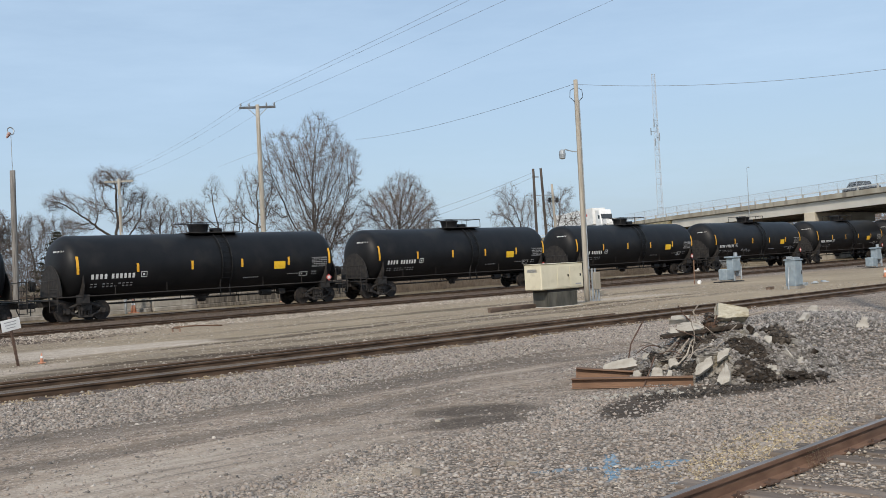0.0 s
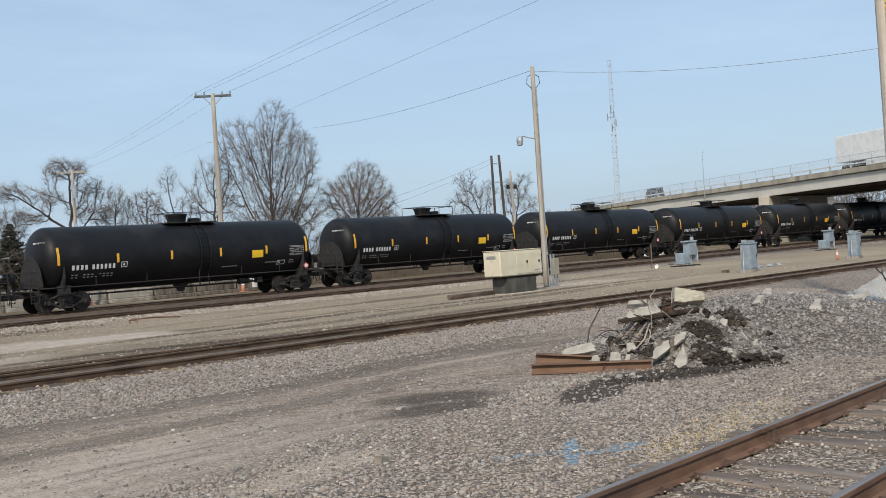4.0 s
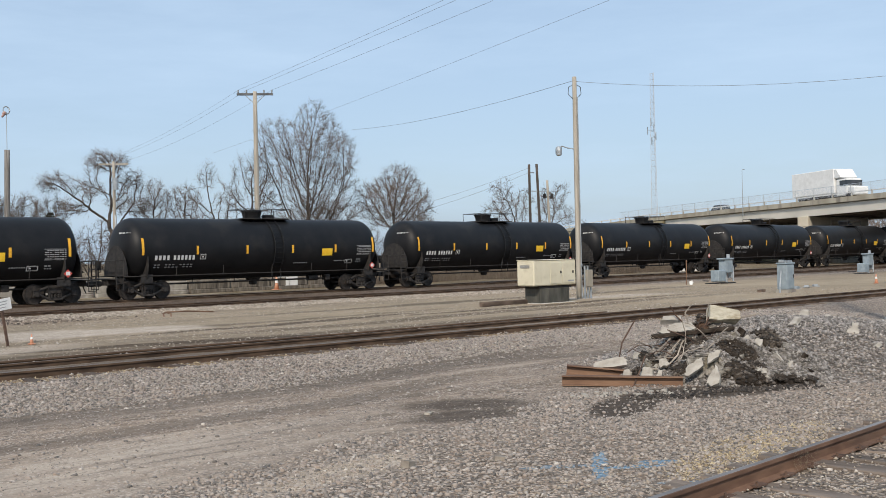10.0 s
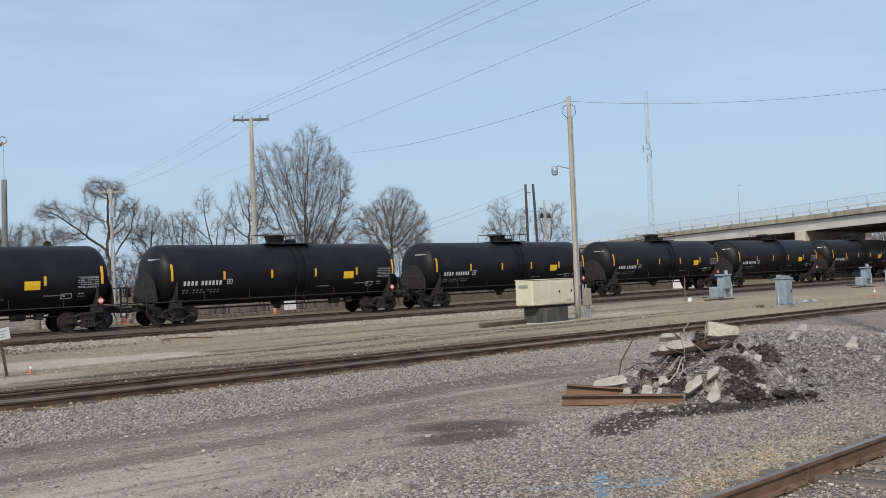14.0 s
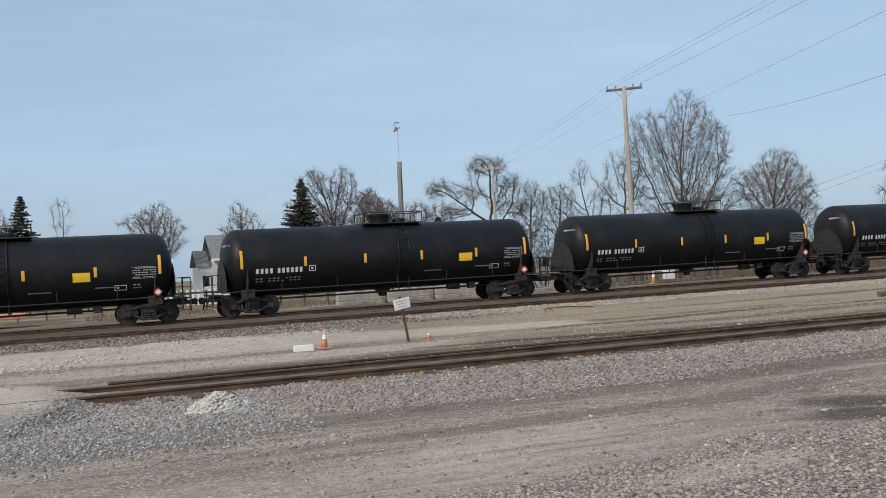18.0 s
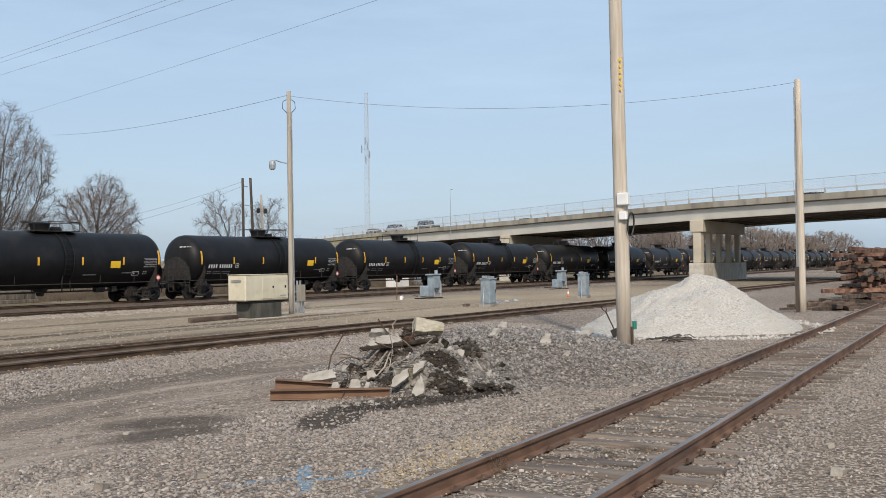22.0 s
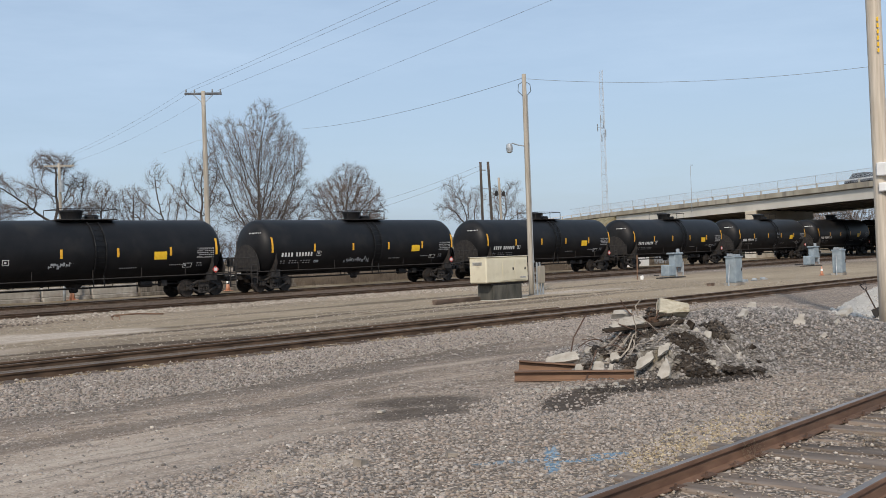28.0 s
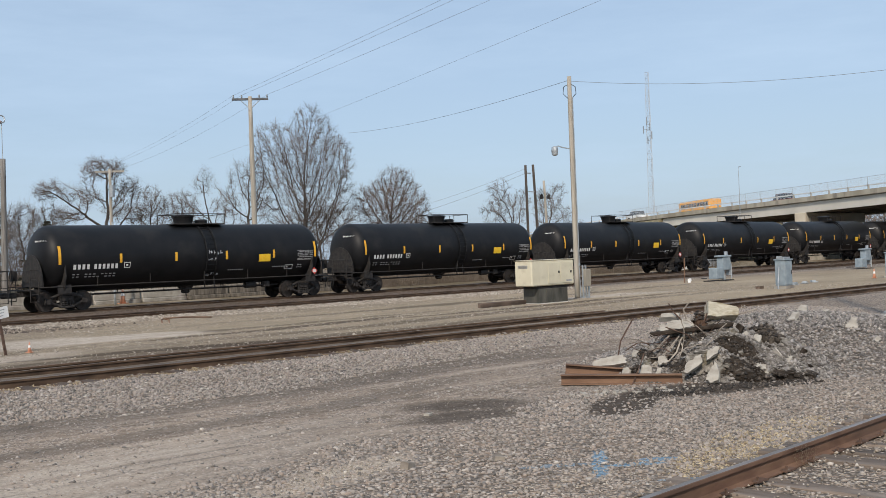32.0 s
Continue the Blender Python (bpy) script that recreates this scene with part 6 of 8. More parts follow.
def build_heap():
    us, vs = np.arange(-1.95, 2.15, 0.05), np.arange(14.85, 17.85, 0.05)
    verts = [heap_at(u, v, heap_z(u, v)) for v in vs for u in us]
    w = len(us)
    faces = [(j * w + i, j * w + i + 1, (j + 1) * w + i + 1, (j + 1) * w + i) for j in range(len(vs) - 1) for i in range(w - 1) if max(heap_z(us[i], vs[j], 0), heap_z(us[i + 1], vs[j + 1], 0), heap_z(us[i], vs[j + 1], 0), heap_z(us[i + 1], vs[j], 0)) > -0.155]
    HEAPS.append(tagged(new("rubble_mound", mesh_of("rubble_mound", verts, faces, HEAP, True)), "heap of grey gravelly soil and demolition rubble", "rubble heap"))
    C, P = "pale broken concrete slab lying in the rubble heap", "pale broken concrete block in the rubble heap"
    soil = "dark damp soil slumped in the rubble heap"
    soil_patch(0.46, 15.68, 0.36, 0.14, 1, SOIL, soil)
    soil_patch(0.56, 15.24, 0.28, 0.2, 2, SOIL, soil, 0.06)
    soil_patch(0.72, 15.5, 0.13, 0.1, 3, SOIL, soil)
    soil_patch(0.97, 16.12, 0.21, 0.24, 4, SOIL_DUSTY, "dusty dark soil lump in the gravel", 0.06)
    soil_patch(0.8, 16.3, 0.2, 0.06, 5, SOIL, soil, 0.05)
    soil_patch(-0.2, 15.82, 0.3, 0.14, 6, SOIL_DUSTY, soil)
    soil_patch(-0.5, 15.72, 0.16, 0.1, 7, SOIL, soil)
    soil_patch(-0.84, 15.62, 0.17, 0.1, 8, SOIL_DUSTY, soil, 0.06)
    soil_patch(-0.38, 15.42, 0.16, 0.13, 10, SOIL_DUSTY, soil, 0.05)
    soil_patch(0.28, 15.22, 0.14, 0.12, 11, SOIL_DUSTY, soil, 0.05)
    for k, (u, v, sx, sy, sz) in enumerate(((1.08, 15.36, 0.34, 0.26, 0.24), (1.46, 15.52, 0.14, 0.12, 0.1), (0.86, 15.22, 0.14, 0.12, 0.12), (1.28, 15.42, 0.1, 0.1, 0.08), (-0.98, 15.3, 0.17, 0.12, 0.13), (-0.06, 16.14, 0.14, 0.12, 0.16), (-0.08, 16.02, 0.26, 0.16, 0.2))):
        z = heap_z(u, v)
        p = heap_at(u, v, z + (0.1 if k > 4 else 0.02))
        chunk("soil_clod", sx, sy, sz, 70 + k, SOIL if k < 5 else SOIL_RED, pose(*p, 8, -10, 40 * k), "dark crumbling clod of soil at the foot of the heap" if k < 5 else "reddish root clump on the heap", "soil clod", "soil clods", 0.3)
    # the lump with pale slab faces
    chunk("concrete_lump", 0.56, 0.42, 0.42, 31, LUMP, pose(*heap_at(0.0, 15.36, 0.16), -10, -12, -57), "grey gravelly concrete lump in the rubble heap", "concrete", "rubble blocks", 0.3)
    chunk("concrete_lump", 0.3, 0.26, 0.26, 32, LUMP, pose(*heap_at(0.22, 15.24, 0.04), 10, 14, -40), "grey gravelly concrete lump in the rubble heap", "concrete", "rubble blocks", 0.3)
    slab([(-0.21, -0.16), (-0.15, -0.17), (0.07, -0.03), (0.08, 0.1), (-0.14, 0.0)], 0.06, heap_at(-0.12, 15.12, 0.2), 62, 6, 1, SLAB, C)
    slab([(-0.1, -0.09), (0.07, 0.0), (0.1, 0.11), (-0.06, 0.06)], 0.06, heap_at(0.1, 15.16, 0.29), 60, 4, 2, SLAB, C)
    slab([(-0.09, -0.11), (0.0, -0.15), (0.09, -0.08), (0.07, 0.07), (0.0, 0.17), (-0.05, 0.03)], 0.06, heap_at(0.1, 14.98, 0.04), 66, -4, 3, SLAB, C, 10)
    # the block on the top
    slab([(-0.25, -0.12), (0.23, -0.11), (0.26, 0.01), (0.2, 0.05), (-0.2, 0.12)], 0.22, heap_at(0.25, 16.2, 0.85), 66, -3, 4, SLAB_YELLOW, "large pale yellowish concrete block on top of the heap", -18)
    # white rubble on the crest
    slab([(-0.2, -0.07), (0.02, -0.1), (0.21, -0.04), (0.17, 0.09), (-0.03, 0.08), (-0.18, 0.05)], 0.12, heap_at(-0.36, 16.0, 0.65), 55, 8, 5, SLAB, C, 12)
    slab([(-0.17, -0.035), (0.15, -0.05), (0.17, 0.03), (-0.12, 0.045)], 0.1, heap_at(-0.52, 16.12, 0.78), 40, 4, 6, SLAB, P, -15)
    slab([(-0.1, -0.05), (0.1, -0.06), (0.08, 0.05), (-0.08, 0.04)], 0.1, heap_at(-0.6, 16.0, 0.6), 50, -10, 7, SLAB, P)
    slab([(-0.08, -0.09), (0.07, -0.08), (0.08, 0.08), (-0.05, 0.1)], 0.08, heap_at(-0.2, 15.95, 0.58), 70, 12, 8, SLAB, P)
    # slabs on the low shoulder behind the beams
    slab([(-0.27, -0.08), (0.25, -0.04), (0.28, 0.04), (0.22, 0.11), (-0.24, 0.05)], 0.09, heap_at(-1.42, 15.56, 0.13), 58, 6, 9, SLAB, C, -6)
    slab([(-0.08, -0.05), (0.08, -0.05), (0.07, 0.05), (-0.06, 0.06)], 0.08, heap_at(-1.0, 15.68, 0.26), 60, 8, 10, SLAB, P)
    slab([(-0.06, -0.09), (0.05, -0.09), (0.07, 0.08), (-0.07, 0.08)], 0.06, heap_at(-1.13, 15.28, 0.0), 72, -6, 11, SLAB, P)
    slab([(-0.11, -0.07), (0.1, -0.08), (0.12, 0.05), (0.0, 0.1), (-0.11, 0.06)], 0.08, heap_at(-0.88, 15.26, 0.04), 66, 5, 12, SLAB, P, 8)
    slab([(-0.06, -0.11), (0.07, -0.1), (0.05, 0.1), (0.0, 0.12)], 0.07, heap_at(-0.7, 15.18, 0.0), 70, -10, 13, SLAB, P)
    slab([(-0.07, -0.06), (0.08, -0.05), (0.06, 0.07), (-0.05, 0.07)], 0.08, heap_at(-0.62, 15.45, 0.17), 60, 20, 14, SLAB, P)
    chunk("concrete_block", 0.24, 0.2, 0.16, 15, LUMP, pose(*heap_at(-0.52, 15.2, -0.06), 0, 10, -57), "lump of concrete caked with brown soil", "concrete", "rubble blocks", 0.3)
    # smaller pieces over the face and on the gravel behind
    for k, (u, v, r) in enumerate(((0.78, 15.42, 0.07), (0.84, 15.4, 0.05), (0.72, 15.38, 0.04), (0.76, 15.95, 0.08), (1.2, 15.75, 0.06), (1.1, 15.95, 0.05), (-0.28, 14.98, 0.05), (-0.32, 15.95, 0.06), (-0.05, 15.75, 0.05), (0.6, 15.95, 0.05), (-0.48, 15.86, 0.05))):
        slab([(-r, -r * 0.6), (r * 0.8, -r * 0.7), (r, r * 0.5), (-r * 0.6, r * 0.7)], r * 0.8, heap_at(u, v, heap_z(u, v) + r * 0.3), 50, 25 * k, 20 + k, SLAB, P, 20 * (k % 3))
    for k, (x, y, r, tilt) in enumerate(((16.25, 7.75, 0.11, 70), (17.75, 9.4, 0.1, 60), (18.4, 9.3, 0.12, 50), (16.2, 8.75, 0.1, 40), (17.9, 7.7, 0.15, 25), (16.9, 7.4, 0.05, 40), (15.9, 7.2, 0.05, 40))):
        slab([(-r * 0.8, -r), (r * 0.9, -r * 0.9), (r * 0.5, r), (-r * 0.4, r * 0.9)], 0.07, Vector((x, y, rolling(x, y) + r * 0.55)), tilt, 8 * k - 20, 40 + k, SLAB, "pale broken concrete piece lying on the gravel mound", 15 * k)
    chunk("concrete_block", 0.11, 0.07, 0.025, 8, BROKEN, pose(8.38, 9.46, -0.11, 0, 0, 20), "small pale concrete piece lying on the drive", "concrete", "rubble blocks", 0.19)
    # scattered pale crumbs before the beams
    rnd = random.Random(5)
    for i in range(34):
        t = rnd.random()
        u, v = -1.75 + 1.5 * t + rnd.uniform(-0.1, 0.1), 13.95 + 0.55 * t + rnd.uniform(-0.2, 0.2)
        p = heap_at(u, v, 0)
        q = rnd.uniform(0.025, 0.075)
        chunk("rubble_crumb", q, q * 0.8, q * 0.6, i + 60, SLAB, pose(p.x, p.y, rolling(p.x, p.y) + 0.01, 0, 0, i * 33), "small pale crumb of concrete on damp soil", "concrete", "rubble crumbs")
    # timbers and steel
    tagged(part("charred_plank", boxes((-0.62, 0.62, -0.1, 0.1, -0.03, 0.03), bevel=0.012), SOIL, m=pose(*heap_at(-0.2, 15.93, 0.6), 0, -6, -52)), "dark burnt plank across the rubble", "plank")
    for k, (x, y, z, ln, name) in enumerate(((12.0, 9.25, -0.03, 1.76, "long"), (12.12, 9.72, 0.05, 1.05, "short"))):
        b = root("steel_beam", pose(x, y, z, 0, 5 * k, -57.5 + 4 * k), "rusty %s steel beam lying before the rubble" % name, "steel beam", "rusty beams")
        part("flange", boxes((-ln / 2, ln / 2, -0.08, 0.08, 0.04, 0.054)), RUST_BEAM, b)
        part("flange", boxes((-ln / 2, ln / 2, -0.09, 0.09, -0.09, -0.075)), RUST_BEAM, b)
        part("web", boxes((-ln / 2, ln / 2, -0.012, 0.012, -0.075, 0.04)), RUST_BEAM, b)
    rnd = random.Random(12)
    for i in range(30):
        u, v = rnd.uniform(-0.85, 0.1), rnd.uniform(15.55, 16.1)
        p = heap_at(u, v, heap_z(u, v) + 0.03)
        pts = []
        d = (HEAP_U * rnd.uniform(-1, 0.9) + HEAP_V * rnd.uniform(-0.7, 0.3) + Vector((0, 0, rnd.uniform(-0.1, 0.9)))).normalized()
        for j in range(6):
            pts.append(p.copy())
            p += d * rnd.uniform(0.06, 0.13)
            d = (d + Vector((rnd.uniform(-0.3, 0.3), rnd.uniform(-0.3, 0.3), rnd.uniform(-0.35, 0.15)))).normalized()
        pale = i % 5 < 2
        tagged(part("root_stick" if pale else "rebar", tube(bmesh.new(), pts, rnd.uniform(0.004, 0.009), 5), BOARD if pale else REBAR), "pale bent root stick in the rubble" if pale else "rusty bent reinforcing bar sticking out of the rubble", "stick" if pale else "rebar", "bent bars")
    for a, b, c in (((-0.85, 15.6, 0.2), (-0.62, 15.75, 0.42), (-0.42, 15.95, 0.62)), ((-0.7, 15.55, 0.14), (-0.5, 15.7, 0.36), (-0.38, 15.85, 0.5)), ((-0.35, 15.8, 0.46), (-0.42, 15.6, 0.28), (-0.58, 15.42, 0.12)), ((-1.15, 15.4, 0.08), (-0.9, 15.38, 0.1), (-0.7, 15.36, 0.1)), ((0.35, 16.25, 0.72), (0.55, 16.3, 0.8), (0.8, 16.35, 0.86)), ((-0.25, 16.05, 0.7), (-0.3, 16.0, 0.9), (-0.22, 15.98, 1.0))):
        tagged(part("root_stick", tube(bmesh.new(), [heap_at(*a), heap_at(*b), heap_at(*c)], 0.013, 5), BOARD), "pale bent root stick in the rubble", "stick", "bent bars")
    for a, b, c in (((-0.3, 16.1, 0.7), (-0.45, 16.05, 0.86), (-0.52, 16.0, 1.0)), ((-0.08, 15.95, 0.6), (0.0, 15.92, 0.72), (0.05, 15.9, 0.84)), ((-1.05, 15.0, -0.12), (-0.95, 15.12, 0.1), (-0.88, 15.3, 0.3))):
        tagged(part("rebar", tube(bmesh.new(), [heap_at(*a), heap_at(*b), heap_at(*c)], 0.011, 5), REBAR), "dark bent reinforcing bar in the rubble", "rebar", "bent bars")
    tagged(part("rebar", tube(bmesh.new(), [(13.4, 10.4, 0.0), (13.47, 10.36, 0.35), (13.62, 10.2, 0.72)], 0.013, 5), REBAR), "rusty bar standing in the gravel", "rebar", "bent bars")
    rnd = random.Random(44)
    for i in range(12):
        p = Vector((24.2 + rnd.uniform(-0.5, 1.4), 8.45 + rnd.uniform(-0.4, 0.3), -0.06))
        d, pts = Vector((rnd.uniform(-1, 1), rnd.uniform(-1, 0.4), 0.12)), []
        for j in range(5):
            pts.append(p.copy())
            p = p + d * 0.16
            d = d + Vector((rnd.uniform(-0.4, 0.4), rnd.uniform(-0.4, 0.4), rnd.uniform(-0.25, 0.15)))
        tagged(part("dead_branch", tube(bmesh.new(), pts, rnd.uniform(0.012, 0.03), 5), POLE_DARK), "dark dead branch lying by the pole's foot", "branch", "dead branches")
    # piles of white stone
    HEAPS.append(mound("limestone_cone", 29.49, 9.29, 3.95, 2.85, 1.66, 21, LIME, "large cone of crushed white stone", "stone pile", -0.2, 0.26, -20, 120, 1.05, curve=1.3))
    HEAPS.append(mound("limestone_mound", 2.27, 15.45, 0.62, 0.45, 0.3, 22, LIME, "low heap of crushed white stone on the gravel", "stone pile", -0.17, 0.3, 10, 40))
    # stack of old ties by the far pole
    rnd = random.Random(31)
    for layer in range(13):
        for k in range(9):
            along = 46.8 + k * 1.35 + layer * 0.42 + rnd.uniform(-0.5, 0.5)
            if along > 60 or rnd.random() < 0.12:
                continue
            ob = link_mesh("old_tie", rnd.choice(OLD_TIES), None, pose(along, 7.95 + rnd.uniform(-0.6, 0.6), -0.04 + layer * 0.2 + rnd.uniform(-0.03, 0.03), rnd.uniform(-5, 5), rnd.uniform(-7, 7), rnd.choice((90, 84, 97, 70, 112, 20)) + rnd.uniform(-14, 14)))
            tagged(ob, "weathered old railway tie in a loose stack", "railway tie", "stacked old ties")
    for i in range(14):
        ob = link_mesh("old_tie", OLD_TIES[1 + 4 * (i % 2)], None, pose(rnd.uniform(41.5, 47.0), rnd.uniform(7.3, 8.5), -0.05 + rnd.uniform(0, 0.25), rnd.uniform(-5, 5), rnd.uniform(-5, 5), rnd.uniform(0, 180)))
        tagged(ob, "dark old railway tie lying by the stack", "railway tie", "stacked old ties")


OLD_TIES = [tie_mesh("old_tie", s + 40, (TIE_RED, TIE_DARK, TIE_RED, TIE_RED)[s % 4]) for s in range(8)]
build_heap()

# ---------------------------------------------------------------- trees
def grow(rnd, lobes, count, start, step, stretch, jitter):
    """Let a skeleton reach for points strewn through the crown's lobes; heights are squeezed while it grows, so limbs rise steeply."""
    share = np.array([l[3] * l[4] * l[5] for l in lobes]) ** 0.75
    which = rnd.choice(len(lobes), count, p=share / share.sum())
    d = rnd.normal(size=(count, 3))
    d *= (rnd.rand(count, 1) ** 0.45) / np.linalg.norm(d, axis=1, keepdims=True)
    lob = np.array(lobes)
    goal = lob[which, :3] + d * lob[which, 3:6]
    goal[:, 2] /= stretch
    nodes = [np.array((*s[:2], s[2] / stretch)) for s in start]
    parent = list(range(-1, len(nodes) - 1))
    born = [0] * len(nodes)
    dist = np.full(count, 1e9)
    near = np.zeros(count, int)
    fresh = list(range(len(nodes)))
    for _ in range(220):
        arr = np.array([nodes[i] for i in fresh])
        dd = np.linalg.norm(goal[:, None] - arr[None], axis=2)
        best = dd.argmin(1)
        closer = dd[np.arange(len(goal)), best] < dist
        dist = np.where(closer, dd[np.arange(len(goal)), best], dist)
        near = np.where(closer, np.array(fresh)[best], near)
        keep = dist > step * 1.9
        goal, dist, near = goal[keep], dist[keep], near[keep]
        if not len(goal):
            break
        spent = np.array([born[i] > 3 for i in near])
        goal, dist, near = goal[~spent], dist[~spent], near[~spent]
        if not len(goal):
            break
        fresh = []
        for i in np.unique(near):
            born[i] += 1
            born.append(0)
            v = goal[near == i] - nodes[i]
            v = (v / np.linalg.norm(v, axis=1, keepdims=True)).sum(0)
            v = v / (np.linalg.norm(v) + 1e-6) + rnd.normal(size=3) * jitter
            nodes.append(nodes[i] + v / np.linalg.norm(v) * step)
            parent.append(int(i))
            fresh.append(len(nodes) - 1)
        if len(nodes) > 8000:
            break
    out = np.array(nodes)
    out[:, 2] *= stretch
    return out, parent


def ring_of(p, q, sides):
    """Unit spokes round the way from p to q."""
    d = q - p
    d /= np.linalg.norm(d, axis=1, keepdims=True) + 1e-9
    u = np.cross(d, np.where(np.abs(d[:, :1]) < 0.8, np.array([[1.0, 0, 0]]), np.array([[0, 1.0, 0]])))
    u /= np.linalg.norm(u, axis=1, keepdims=True) + 1e-9
    v = np.cross(d, u)
    a = np.arange(sides) * 2 * math.pi / sides
    return u[:, None] * np.cos(a)[None, :, None] + v[:, None] * np.sin(a)[None, :, None]


def tubes_mesh(name, p, q, ra, rb, material, sides, sp=None, sq=None, sr=None):
    """A thin open tube for each pair of points p, q, and a three-sided spike for each pair sp, sq."""
    ring = ring_of(p, q, sides)
    verts = np.concatenate([p[:, None] + ring * ra[:, None, None], q[:, None] + ring * rb[:, None, None]], 1).reshape(-1, 3)
    i = np.arange(sides)
    j = (i + 1) % sides
    quad = np.concatenate([np.stack([i, j, j + sides], 1), np.stack([i, j + sides, i + sides], 1)])
    faces = (quad[None] + (np.arange(len(p)) * 2 * sides)[:, None, None]).reshape(-1)
    if sp is not None:
        spike = np.concatenate([sp[:, None] + ring_of(sp, sq, 3) * sr[:, None, None], sq[:, None]], 1).reshape(-1, 3)
        tri = np.array([(0, 1, 3), (1, 2, 3), (2, 0, 3)])
        faces = np.concatenate([faces, (tri[None] + (np.arange(len(sp)) * 4)[:, None, None]).reshape(-1) + len(verts)])
        verts = np.concatenate([verts, spike])
    me = bpy.data.meshes.new(name)
    me.vertices.add(len(verts))
    me.vertices.foreach_set("co", verts.reshape(-1))
    me.loops.add(len(faces))
    me.loops.foreach_set("vertex_index", faces.astype(np.int32))
    me.polygons.add(len(faces) // 3)
    me.polygons.foreach_set("loop_start", np.arange(0, len(faces), 3, dtype=np.int32))
    me.update(calc_edges=True)
    me.materials.append(material)
    return me


def bare_tree(x, y, lobes, seed, label, count=500, fork=0.2, twigs=2.0, material=None, stretch=1.5, step=0.0, fine=0.012, twig_len=1.15, lean=0.0, jitter=0.11, group="bare trees", depth=0.9, butt=1.0):
    """lobes: (offset along x, height, half width, half height); the crown is as deep as it is wide."""
    rnd = np.random.RandomState(seed)
    stretch = 1 + (stretch - 1) * 0.6
    fine, twig_len, twigs, butt = fine * 0.78, twig_len * 0.78, twigs * 1.25, butt * 1.3
    full = [(a, rnd.uniform(-0.25, 0.25) * r, z, r, r * depth, hz) for a, z, r, hz in lobes]
    top = max(z + hz for _, z, _, hz in lobes)
    step = step or max(0.22, top / 42)
    n = max(2, int(top * fork / step / stretch))
    start = [(lean * (k / n) ** 1.5 + 0.1 * math.sin(k * 1.3 + seed), 0.1 * math.cos(k * 1.7 + seed), -0.2 + (top * fork + 0.2) * k / n) for k in range(n + 1)]
    nodes, parent = grow(rnd, full, int(count * 1.35), start, step, stretch, jitter)
    m = len(nodes)
    power = np.zeros(m)
    kids = np.zeros(m, int)
    for i in range(m - 1, -1, -1):
        if not kids[i]:
            power[i] = fine ** 2.2
        if parent[i] >= 0:
            power[parent[i]] += power[i]
            kids[parent[i]] += 1
    radius = power ** (1 / 2.2) * butt * 1.25
    radius = np.maximum(radius, fine * 0.9)
    idx = np.array([i for i in range(m) if parent[i] >= 0])
    par = np.array([parent[i] for i in idx])
    p, q, ra, rb = nodes[par], nodes[idx], np.minimum(radius[par], radius[idx] * 1.5), radius[idx]
    thick = rb > max(fine * 3.2, 0.035)
    # twigs on the thin wood
    thin = idx[radius[idx] < fine * 5.5]
    src = np.repeat(thin, 1 + rnd.poisson(max(0.0, twigs * 2.6 - 1), len(thin)))
    dirs = nodes[src] - nodes[np.array(parent)[src]]
    dirs /= np.linalg.norm(dirs, axis=1, keepdims=True) + 1e-9
    w = rnd.normal(size=(len(src), 3)) * 0.6 + dirs + np.array([0, 0, 0.08])
    w /= np.linalg.norm(w, axis=1, keepdims=True)
    ln = twig_len * 1.15 * rnd.uniform(0.35, 1.0, (len(src), 1))
    mid = nodes[src] + w * ln * 0.5
    w2 = w + rnd.normal(size=(len(src), 3)) * 0.3 + np.array([0, 0, 0.05])
    w2 /= np.linalg.norm(w2, axis=1, keepdims=True)
    tip = mid + w2 * ln * 0.5
    w3 = w + rnd.normal(size=(len(src), 3)) * 0.6
    side = mid + w3 / np.linalg.norm(w3, axis=1, keepdims=True) * ln * 0.45
    f = np.full(len(src), fine * 0.85)
    ob = root("tree", pose(x, y, -0.1), label, "tree", group)
    link_mesh("trunk", tubes_mesh("trunk", p[thick], q[thick], ra[thick], rb[thick], BARK, 6), ob)
    link_mesh("crown", tubes_mesh("crown", p[~thick], q[~thick], ra[~thick], rb[~thick], material or TWIG, 3, np.concatenate([nodes[src], mid]), np.concatenate([tip, side]), np.concatenate([f, f * 0.8])), ob, None, "fine bare twigs")
    return ob


